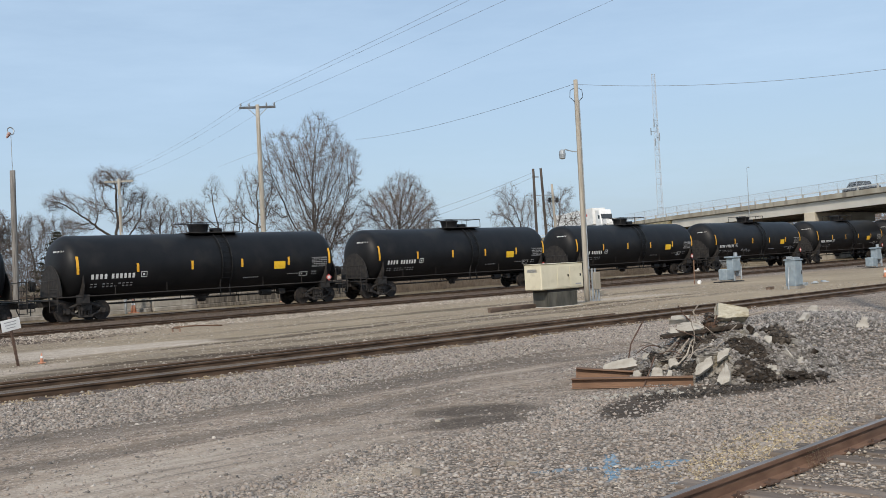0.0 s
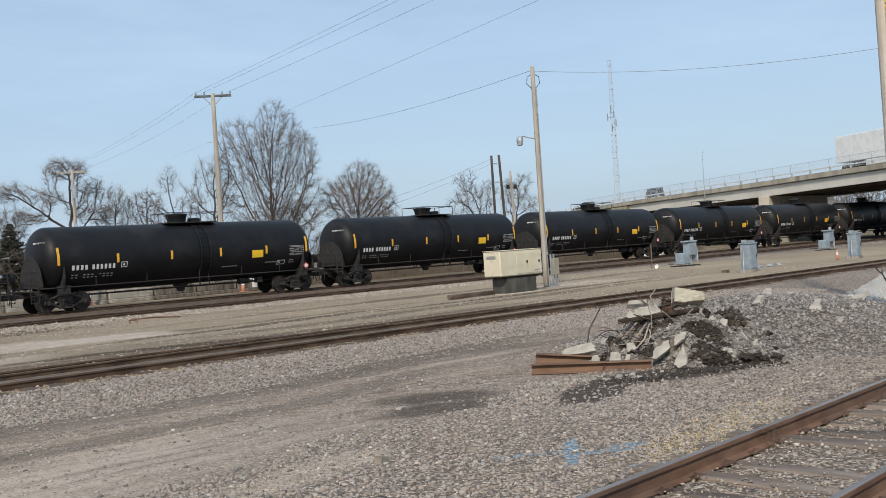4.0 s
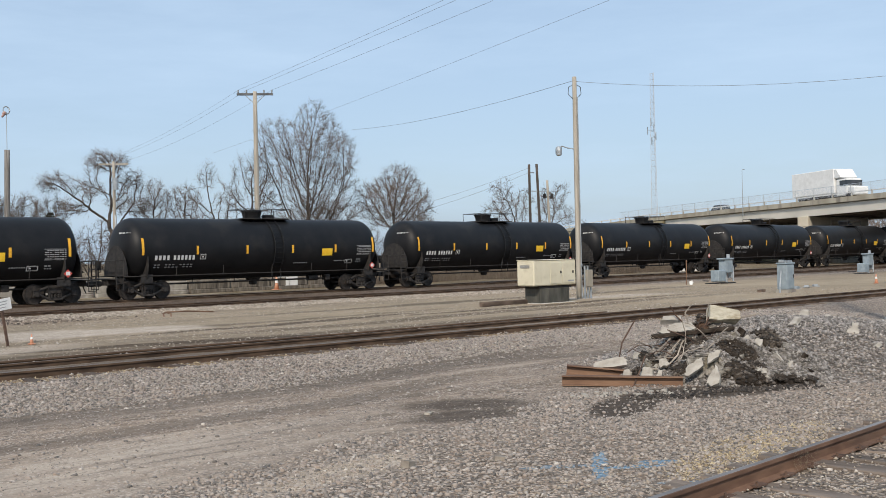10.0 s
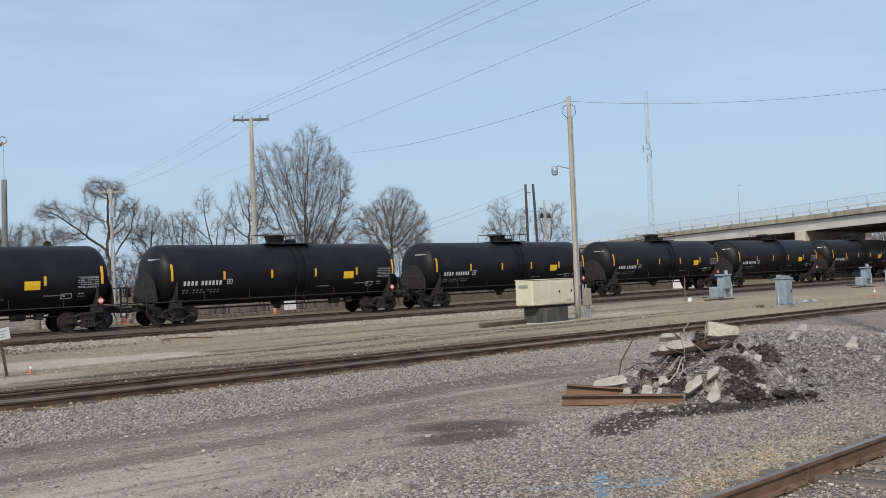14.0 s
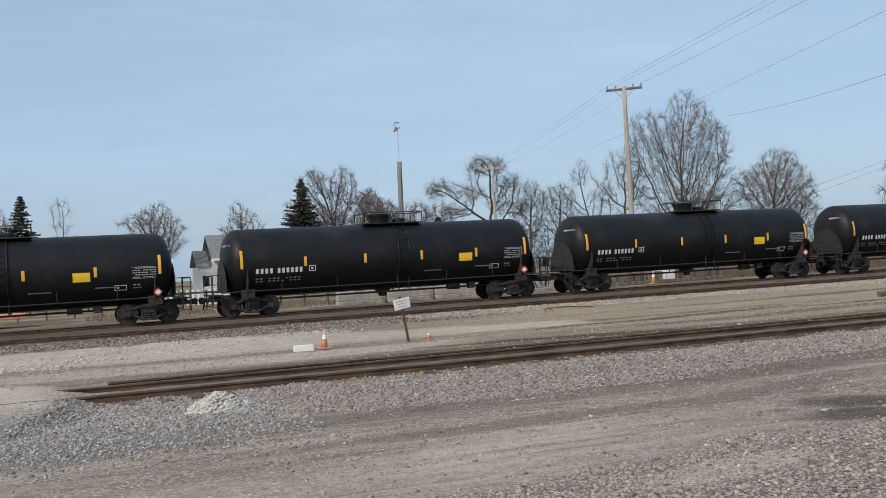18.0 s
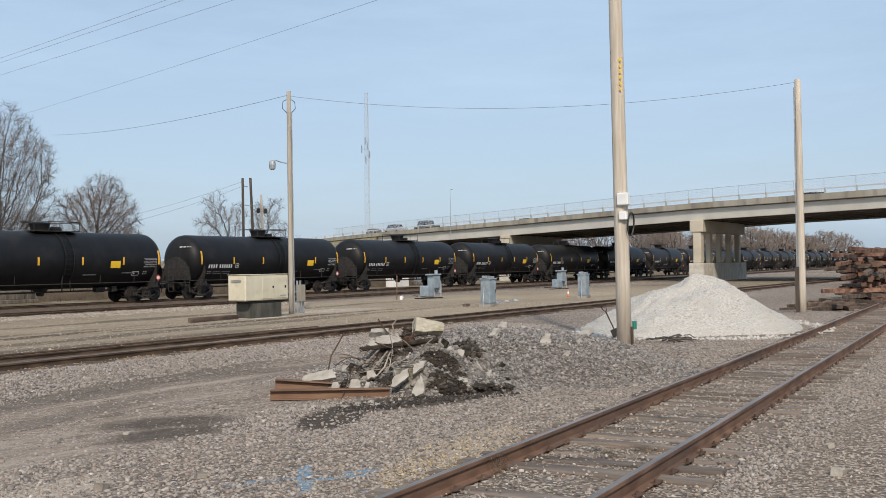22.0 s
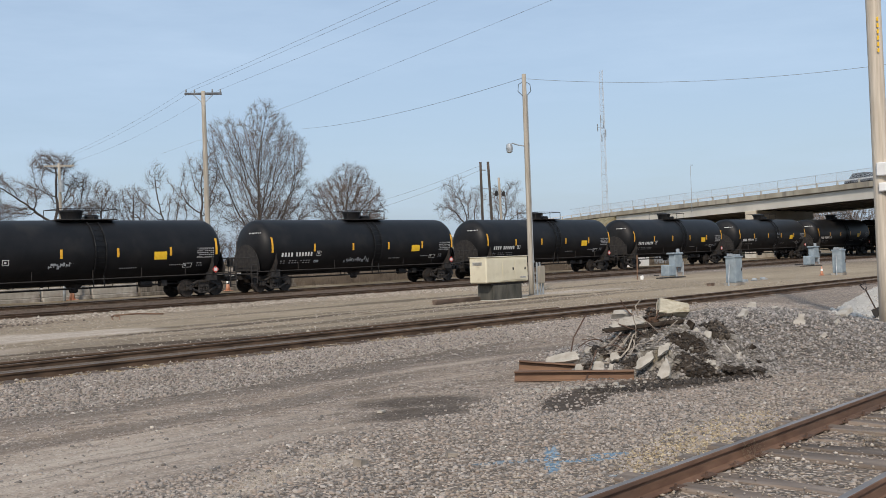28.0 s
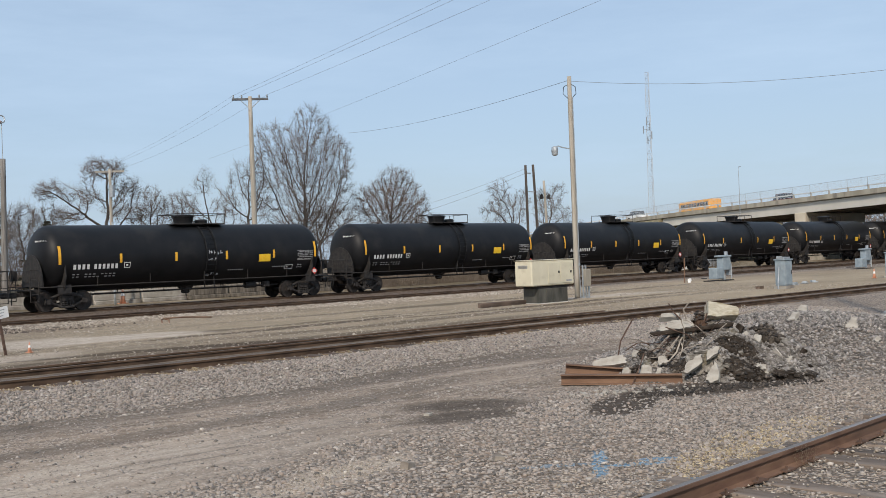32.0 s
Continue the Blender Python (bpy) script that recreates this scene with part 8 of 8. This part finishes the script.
def in_wet(x, y):
    for cx, cy, rx, ry, turn in ((10.5, 8.05, 1.05, 0.42, 22), (12.1, 7.95, 1.3, 0.55, -28), (9.35, 9.75, 0.85, 0.4, -45), (8.6, 9.0, 0.75, 0.36, -20)):
        c, s = math.cos(radians(turn)), math.sin(radians(turn))
        u, v = (x - cx) * c + (y - cy) * s, -(x - cx) * s + (y - cy) * c
        if (u / rx) ** 2 + (v / ry) ** 2 < 0.95 + 0.4 * noise.noise(Vector((x * 3, y * 3, 0))):
            return True
    return False


def in_pale(x, y):
    u, v = (x - 5.6) * 0.97 + (y - 7.6) * 0.24, -(x - 5.6) * 0.24 + (y - 7.6) * 0.97
    return (u / 1.05) ** 2 + (v / 0.3) ** 2 < 0.8 + 0.7 * noise.noise(Vector((x * 2.5, y * 2.5, 0)))


def pale_field(rnd):
    x, y = rnd.uniform(4.3, 6.8), rnd.uniform(6.9, 8.2)
    return (x, y, rolling(x, y)) if in_pale(x, y) else (None, 0, 0)


def near_field(rnd):
    x, y = 2 + 26 * rnd.rand() ** 1.3, 2.2 + 11 * rnd.rand()
    d = abs(y - near_y(x))
    if in_drive(x, y) and rnd.rand() > 0.05:
        return None, 0, 0
    if in_wet(x, y) and rnd.rand() > 0.12 or in_pale(x, y) and rnd.rand() > 0.5:
        return None, 0, 0
    if d < 1.3 and rnd.rand() < 0.75:
        return None, 0, 0
    return x, y, rolling(x, y)


def tan_field(rnd):
    x = 3 + 30 * rnd.rand() ** 1.2
    y = near_y(x) + rnd.uniform(-3.2, 2.2)
    d = abs(y - near_y(x))
    return (None, 0, 0) if abs(d - 0.75) < 0.08 or d < 1.3 and rnd.rand() < 0.35 else (x, y, rolling(x, y))


def mid_bank(rnd):
    x, y = rnd.uniform(-9, 30), rnd.uniform(13.4, 18.0)
    if x > 4.5 and y > 17.1 + 0.25 * noise.noise(Vector((x * 1.5, 0, 2))) and rnd.rand() > 0.15:
        return None, 0, 0
    if in_drive(x, y) and rnd.rand() > 0.1 or ((x + 1.9 - 0.19 * (y - 16.6)) / 1.8) ** 2 + ((y - 16.6) / 5.2) ** 2 < 0.9:
        return None, 0, 0
    return x, y, rolling(x, y)


def far_bank(rnd):
    x = rnd.uniform(13, 45)
    y = rnd.uniform(35.7, 39.1) + bend(x)
    return x, y, rolling(x, y)


def dark_bank(rnd):
    x, y = rnd.uniform(-20, 17 - 4 * rnd.rand()), rnd.uniform(34.2, 39.1)
    return x, y, rolling(x, y)


def heap_field(rnd):
    a, r = rnd.uniform(0, 6.283), rnd.rand() ** 0.6
    u, v = 3.7 * r * math.cos(a), 3.4 * r * math.sin(a)
    x, y = 17.0 + 0.54 * u + 0.84 * v, 9.0 - 0.84 * u + 0.54 * v
    return x, y, rolling(x, y)


def pile_field(rnd):
    a, r = rnd.uniform(0, 6.283), 0.6 + 0.55 * rnd.rand()
    x, y = 29.75 + 4.5 * r * math.cos(a), 9.05 + 3.1 * r * math.sin(a)
    return (x, y, rolling(x, y)) if r > 0.98 else (None, 0, 0)


def drive_field(rnd):
    x, y = -6 + 26 * rnd.rand(), 7.5 + 7 * rnd.rand()
    return (x, y, rolling(x, y)) if in_drive(x, y) and noise.noise(Vector((x * 0.25, y * 1.3, 8))) > rnd.uniform(-0.5, 0.5) else (None, 0, 0)


def between_field(rnd):
    x, y = -14 + 62 * rnd.rand(), 20.3 + 15.5 * rnd.rand()
    if ((x - 2.5) / 10) ** 2 + ((y - 29.6) / 2.6) ** 2 < 1 or ((x - 12.6) / 3.6) ** 2 + ((y - 28.0) / 1.9) ** 2 < 1 or noise.noise(Vector((x * 0.12, y * 0.5, 4))) < rnd.uniform(-0.45, 0.35):
        return None, 0, 0
    return x, y, rolling(x, y)


def close_field(rnd):
    x, y, z = near_field(rnd)
    return (x, y, z) if x is not None and x < 11 else (None, 0, 0)


def wide_field(rnd):
    x, y, z = near_field(rnd)
    return (x, y, z) if x is not None and x > 9 else (None, 0, 0)


def on_mesh(ob, low=-1.0):
    """Picks places on a mound's faces, by their area."""
    me, mw = ob.data, ob.matrix_world.copy()
    tri = [tuple(mw @ me.vertices[i].co for i in p.vertices[:3]) for p in me.polygons] + [tuple(mw @ me.vertices[i].co for i in (p.vertices[0], p.vertices[2], p.vertices[3])) for p in me.polygons if len(p.vertices) == 4]
    size = np.cumsum([(b - a).cross(c - a).length for a, b, c in tri])

    def where(rnd):
        a, b, c = tri[min(len(tri) - 1, int(np.searchsorted(size, rnd.rand() * size[-1])))]
        u, v = rnd.rand(2)
        if u + v > 1:
            u, v = 1 - u, 1 - v
        p = a + (b - a) * u + (c - a) * v
        return (p.x, p.y, p.z) if p.z > low else (None, 0, 0)
    return where


def soil_field(rnd):
    """Dark crumbs at the foot of the rubble and on its clods."""
    o = CLODS[rnd.randint(len(CLODS))]
    a, r = rnd.uniform(0, 6.283), 0.3 * rnd.rand()
    if rnd.rand() < 0.25:
        t = rnd.rand()
        x, y = 11.2 + 2.4 * t + rnd.normal() * 0.14, 8.3 - 1.1 * t + rnd.normal() * 0.14
        return x, y, rolling(x, y)
    v = o.data.vertices[rnd.randint(len(o.data.vertices))]
    p = o.matrix_world @ v.co
    return p.x, p.y, p.z - 0.005


def heap_cover(rnd):
    """Stones over the heap, thin where soil shows."""
    x, y, z = HEAP_PLACE(rnd)
    if x is None:
        return None, 0, 0
    u, v = x * 0.545 - y * 0.8384, x * 0.8384 + y * 0.545
    for a, b, ru, rv in ((0.46, 15.68, 0.35, 0.13), (0.56, 15.24, 0.27, 0.19), (0.97, 16.12, 0.2, 0.22), (-0.2, 15.82, 0.28, 0.13)):
        if ((u - a) / ru) ** 2 + ((v - b) / rv) ** 2 < 1 and rnd.rand() > 0.08:
            return None, 0, 0
    return x, y, z


bpy.context.view_layer.update()
HEAP_PLACE = on_mesh(HEAPS[0])
CLODS = [o for o in bpy.data.objects if o.name.startswith("soil_clod")]
shard_at, shard_rnd = on_mesh(HEAPS[0], -0.05), np.random.RandomState(8)
made = 0
while made < 60:
    x, y, z = shard_at(shard_rnd)
    if x is None or x * 0.8384 + y * 0.545 > 16.4:
        continue
    r = 0.03 + 0.09 * shard_rnd.rand() ** 2
    m = (SLAB, LUMP, LUMP, SOIL)[shard_rnd.randint(4)]
    chunk("rubble_shard", r * 1.5, r, r * shard_rnd.uniform(0.3, 0.8), 300 + made, m, pose(x, y, z + r * 0.2, *(shard_rnd.uniform(-60, 60, 3) * (1, 1, 3))), "dark crumbling lump in the rubble heap" if m is SOIL else "small broken concrete shard in the rubble heap", "rubble", "rubble shards", 0.19)
    made += 1
stones("gravel", 16000, 31, heap_cover, (0.008, 0.034), STONE_GREY, "coarse gravel in the rubble heap", True)
stones("gravel", 7000, 32, soil_field, (0.008, 0.032), SOIL_CRUMB, "dark soil crumbs on the rubble heap", True)
stones("gravel", 9000, 33, on_mesh(HEAPS[1], -0.1), (0.006, 0.024), STONE_WHITE, "crushed white stones of the large cone", True)
stones("gravel", 1500, 34, on_mesh(HEAPS[2], -0.1), (0.01, 0.035), STONE_WHITE, "crushed white stones of the low heap", True)
def yellow_field(rnd):
    a, r = rnd.uniform(0, 6.283), rnd.rand() ** 0.7
    u, v = 1.9 * r * math.cos(a), 0.5 * r * math.sin(a)
    x, y = 9.3 + 0.985 * u - 0.17 * v, 5.45 + 0.17 * u + 0.985 * v
    return x, y, rolling(x, y)


stones("gravel", 1100, 42, pale_field, (0.004, 0.012), STONE_TAN, "fine pale crushed stone at the drive's edge", True)
stones("gravel", 3500, 35, yellow_field, (0.006, 0.016), STONE_YELLOW, "yellowish pea gravel beside the near rail", True)
def shoulder_field(rnd):
    x, y = 5 + 20 * rnd.rand() ** 1.3, rnd.uniform(17.0, 17.85)
    return (x, y, rolling(x, y)) if noise.noise(Vector((x * 0.6, y, 6))) > rnd.uniform(-0.5, 0.4) else (None, 0, 0)


def beyond_field(rnd):
    x = rnd.uniform(4, 26)
    y = 20.6 + 0.9 * rnd.rand() ** 2 + 0.3 * noise.noise(Vector((x * 0.5, 0, 3)))
    return x, y, rolling(x, y)


stones("gravel", 2600, 38, shoulder_field, (0.008, 0.022), STONE_YELLOW, "yellowish gravel along the siding's tie ends", True)
stones("gravel", 500, 39, beyond_field, (0.015, 0.06), STONE_TAN, "pale stones strewn beyond the siding", True)


def cross_field(rnd):
    x, y = rnd.uniform(-6.5, 3.2), rnd.uniform(10.6, 17.6)
    lime = ((x + 1.9 - 0.19 * (y - 16.6)) / 1.8) ** 2 + ((y - 16.6) / 5.2) ** 2 < 0.85 + 0.4 * rnd.rand()
    edge = 12.6 - 1.7 * rnd.rand() ** 2
    lime = lime or ((x + 3.0) / 1.4) ** 2 + ((y - 14.3) / 1.7) ** 2 < 0.8 + 0.4 * rnd.rand()
    return (None, 0, 0) if lime and rnd.rand() > 0.06 or y < edge else (x, y, rolling(x, y))


stones("gravel", 20000, 36, cross_field, (0.008, 0.026), STONE_BLUE, "bluish clean ballast beside the crossing", True)
def lime_edge(rnd):
    line = ((-7.0, 30.2), (-1.8, 27.2), (0.0, 28.4), (1.8, 30.4), (4.0, 31.8), (6.5, 33.2), (9.0, 33.4))
    i, t = rnd.randint(len(line) - 1), rnd.rand()
    x = line[i][0] * (1 - t) + line[i + 1][0] * t + 0.5 * rnd.normal()
    y = line[i][1] * (1 - t) + line[i + 1][1] * t - abs(rnd.normal()) * 1.5 + 0.3
    return x, y, rolling(x, y)


stones("gravel", 2400, 37, lime_edge, (0.01, 0.055), LIME, "white stone rubble along the limed bank", True)
stones("gravel", 24000, 1, close_field, (0.008, 0.025), STONE, "grey crushed stone ballast spread on the yard")
stones("gravel", 42000, 7, wide_field, (0.01, 0.027), STONE, "grey crushed stone ballast spread on the yard", True)
stones("gravel", 24000, 2, tan_field, (0.007, 0.02), STONE_TAN, "tan ballast stones round the near track", True)


def tie_field(rnd):
    x = 3 + 30 * rnd.rand() ** 1.3
    d = rnd.uniform(-1.35, 1.35)
    y = near_y(x) + d
    if abs(abs(d) - 0.75) < 0.09 or noise.noise(Vector((x * 0.9, y * 1.4, 12))) < rnd.uniform(-0.35, 0.45):
        return None, 0, 0
    return x, y, -0.154


stones("gravel", 3200, 40, tie_field, (0.008, 0.022), STONE_TAN, "ballast stones strewn over the near ties", True)
stones("gravel", 56000, 3, mid_bank, (0.012, 0.03), STONE, "grey ballast bank of the siding track", True)
stones("gravel", 16000, 41, dark_bank, (0.02, 0.05), STONE_BROWN, "brown ballast bank of the far tracks", True)
stones("gravel", 13000, 6, far_bank, (0.02, 0.05), STONE_TAN, "tan ballast bank of the far tracks", True)
stones("gravel", 22000, 4, heap_field, (0.01, 0.034), STONE_GREY, "coarse grey stones of the gravel mound", True)
stones("gravel", 3000, 5, pile_field, (0.012, 0.06), STONE_WHITE, "white stones fallen from the stone pile", True)
stones("gravel", 8000, 8, drive_field, (0.004, 0.012), STONE, "loose pebbles strewn on the packed drive", True)
stones("gravel", 36000, 9, between_field, (0.009, 0.024), STONE_TAN, "tan stones strewn between the tracks", True)


for i, (x, y, r) in enumerate(((9.85, 1.75, 0.1), (8.55, 1.9, 0.09), (9.1, 2.75, 0.07), (11.3, 2.1, 0.06), (12.4, 1.6, 0.07), (10.4, 5.2, 0.06), (13.2, 5.6, 0.05), (7.0, 6.9, 0.07), (6.2, 7.3, 0.08), (15.6, 5.9, 0.09), (16.6, 6.3, 0.08))):
    chunk("loose_stone", r * 1.4, r * 1.1, r * 0.8, 90 + i, BROKEN_DIRTY if i % 3 else BROKEN, pose(x, y, rolling(x, y) + r * 0.25, 5, 8, i * 47), "pale broken stone lying in the gravel by the track", "stone", "loose stones", 0.19)


# ---------------------------------------------------------------- road vehicles
def wheel_at(parent, x, y, r=0.5):
    part("wheel", cyl(bmesh.new(), (x, y - 0.14, r), (x, y + 0.14, r), r, n=16), TYRE, parent)


def semi_truck(label):
    t = root("semi_truck", pose(0, 0, -50), label, "truck")
    part("trailer", boxes((-15.5, 0.7, -1.3, 1.3, 1.15, 4.1), bevel=0.04), WHITE_PAINT, t, "long white box trailer")
    part("trailer_skirt", boxes((-11.0, -3.0, -1.28, 1.28, 0.5, 1.1)), WHITE_PAINT, t)
    part("logo_bars", boxes((-4.2, -1.4, -1.32, -1.305, 2.75, 3.15), (-4.6, -1.8, -1.32, -1.305, 3.3, 3.42)), RED_MARK, t, "faded red marking bars")
    bm = boxes((1.5, 3.9, -1.2, 1.2, 0.8, 3.6), bevel=0.1)
    for v in bm.verts:
        if v.co.z > 2.5 and v.co.x > 3:
            v.co.x -= 0.9
    part("cab", bm, WHITE_PAINT, t, "white sleeper cab")
    part("bonnet", boxes((3.9, 5.5, -1.05, 1.05, 0.7, 1.85), bevel=0.12), WHITE_PAINT, t)
    part("windscreen", boxes((3.2, 3.62, -1.0, 1.0, 1.95, 2.75)), GLASS, t)
    part("side_window", boxes((2.5, 3.2, -1.215, 1.215, 2.0, 2.65)), GLASS, t)
    part("chassis", boxes((-15.0, 5.2, -0.5, 0.5, 0.6, 1.0)), STEEL_DARK, t)
    for x in (-14.2, -13.0, 0.4, 1.6, 4.7):
        for y in (-1.1, 1.1):
            wheel_at(t, x, y)
    return t


def box_truck(label):
    t = root("box_truck", pose(0, 0, -50), label, "truck")
    part("box_body", boxes((-7.5, 0.2, -1.25, 1.25, 1.0, 3.9), bevel=0.06), WHITE_PAINT, t)
    part("cab", boxes((0.3, 2.2, -1.1, 1.1, 0.6, 2.6), bevel=0.12), WHITE_PAINT, t)
    bm = boxes((-0.3, 1.4, -1.2, 1.2, 2.7, 3.85), bevel=0.1)
    for v in bm.verts:
        if v.co.x > 0.8 and v.co.z > 3.2:
            v.co.x -= 0.7
    part("roof_fairing", bm, WHITE_PAINT, t)
    part("bonnet", boxes((2.2, 3.4, -1.0, 1.0, 0.6, 1.6), bevel=0.12), WHITE_PAINT, t)
    part("window", boxes((1.0, 2.23, -1.12, 1.12, 1.75, 2.4)), GLASS, t)
    part("chassis", boxes((-7.3, 2.8, -0.5, 0.5, 0.5, 0.95)), STEEL_DARK, t)
    for x in (-5.8, 2.5):
        for y in (-1.05, 1.05):
            wheel_at(t, x, y)
    return t


def bus(label):
    t = root("school_bus", pose(0, 0, -50), label, "bus")
    part("body", boxes((-5.3, 3.9, -1.2, 1.2, 0.6, 3.0), bevel=0.15), BUS_ORANGE, t)
    part("bonnet", boxes((3.9, 5.4, -1.0, 1.0, 0.6, 1.6), bevel=0.12), BUS_ORANGE, t)
    for i in range(10):
        x = -4.9 + i * 0.82
        part("window", boxes((x, x + 0.68, -1.215, 1.215, 1.85, 2.6)), GLASS, t)
    part("trim", boxes((-5.2, 3.8, -1.21, 1.21, 1.35, 1.42), (-5.2, 3.8, -1.21, 1.21, 1.0, 1.06)), STEEL_DARK, t)
    for x in (-3.4, 4.2):
        for y in (-1.05, 1.05):
            wheel_at(t, x, y)
    return t


def road_car(label, paint, tall=1.5, length=4.5):
    t = root("car", pose(0, 0, -50), label, "car", "cars on the bridge")
    h = length / 2
    part("body", boxes((-h, h, -0.88, 0.88, 0.3, 0.85), bevel=0.1), paint, t)
    bm = boxes((-h * 0.75, h * 0.45, -0.8, 0.8, 0.85, tall), bevel=0.06)
    for v in bm.verts:
        if v.co.z > 1.1:
            v.co.x *= 0.72
            v.co.y *= 0.88
    part("cabin", bm, GLASS, t)
    part("roof", boxes((-h * 0.5, h * 0.28, -0.7, 0.7, tall, tall + 0.04)), paint, t)
    for x in (-h * 0.62, h * 0.62):
        for y in (-0.8, 0.8):
            wheel_at(t, x, y, 0.33)
    return t


def drive_rows(k_of_t, off, right):
    """Rows for a vehicle along the deck; k_of_t: (seconds, k) at the clip's start and end and between."""
    rows = []
    for t in np.arange(0, 32.01, 1.0):
        k = float(np.interp(t, [a for a, _ in k_of_t], [b for _, b in k_of_t]))
        p, q = on_bridge(k, off, -0.3), on_bridge(k + (-3 if right else 3), off, -0.3)
        d = q - p
        rows.append((float(t), pose(p.x, p.y, p.z, 0, -math.degrees(math.atan2(d.z, math.hypot(d.x, d.y))), math.degrees(math.atan2(d.y, d.x)))))
    return rows


VEHICLES = []


def add_vehicle(ob, t, k, v, off, right):
    """One that passes k at t with speed v; before and after it waits far along the road on either side."""
    s = -v if right else v
    i = len(VEHICLES)
    lo, hi = -85.0 - 11 * i, 275.0 + 9 * i
    t_lo, t_hi = t + (lo - k) / s, t + (hi - k) / s
    VEHICLES.append((ob, sorted([(t_lo, lo), (t_hi, hi)]), off, right))


add_vehicle(semi_truck("white tractor with a long white box trailer on the bridge"), 2.0, 49.5, 22.0, 3.0, True)
add_vehicle(box_truck("white box truck driving over the bridge"), 9.0, 48.5, 20.0, 3.0, True)
add_vehicle(bus("yellow-orange school bus driving over the bridge"), 32.0, 75.6, 17.4, 14.0, False)
for t, k, v, off, right, paint, tall, length, label in (
        (0.0, 26.2, 22.0, 3.0, True, CAR_DARK, 1.5, 4.6, "dark car driving over the bridge"),
        (6.0, 37.3, 22.0, 3.0, True, CAR_DARK, 1.5, 4.6, "dark car driving over the bridge"),
        (6.0, 47.1, 22.0, 6.6, True, CAR_GREY, 1.5, 4.5, "silver car driving over the bridge"),
        (6.0, 22.0, 22.0, 6.6, True, WHITE_PAINT, 2.3, 5.4, "tall white van driving over the bridge"),
        (12.0, 16.4, 21.0, 6.6, True, CAR_DARK, 1.5, 4.6, "dark car driving over the bridge"),
        (17.0, 57.2, 22.0, 3.0, True, CAR_DARK, 1.7, 4.7, "dark car driving over the bridge"),
        (22.0, 63.0, 22.0, 3.0, True, CAR_GREY, 1.5, 4.5, "silver car driving over the bridge"),
        (22.0, 54.3, 22.0, 3.0, True, CAR_DARK, 1.6, 4.6, "dark car driving over the bridge"),
        (23.0, 55.4, 20.0, 6.6, True, WHITE_PAINT, 1.6, 4.6, "white car driving over the bridge"),
        (22.0, -3.6, 28.0, 14.0, False, WHITE_PAINT, 1.5, 4.6, "white car driving over the bridge"),
        (22.0, 10.7, 30.0, 17.0, False, CAR_DARK, 1.6, 4.6, "dark car driving over the bridge"),
        (22.0, 44.6, 27.0, 14.0, False, CAR_DARK, 1.5, 4.6, "dark car driving over the bridge"),
        (28.0, 16.0, 22.0, 3.0, True, CAR_DARK, 1.5, 4.6, "dark car driving over the bridge"),
        (32.0, 43.0, 22.0, 6.6, True, CAR_RED, 1.6, 4.6, "maroon car driving over the bridge"),
        (32.0, 76.0, 22.0, 3.0, True, WHITE_PAINT, 1.6, 4.6, "white car driving over the bridge")):
    add_vehicle(road_car(label, paint, tall, length), t, k, v, off, right)


def motions():
    drift = [(t, float(np.interp(t, [a for a, _ in DRIFT], [b for _, b in DRIFT]))) for t in range(33)]
    for i, ob in enumerate(TRAIN):
        walk(ob, [(float(t), on_line(START[i] + (p - DRIFT[0][1]) - CAR * t)) for t, p in drift])
    for ob, ks, off, right in VEHICLES:
        walk(ob, drive_rows(ks, off, right))


motions()
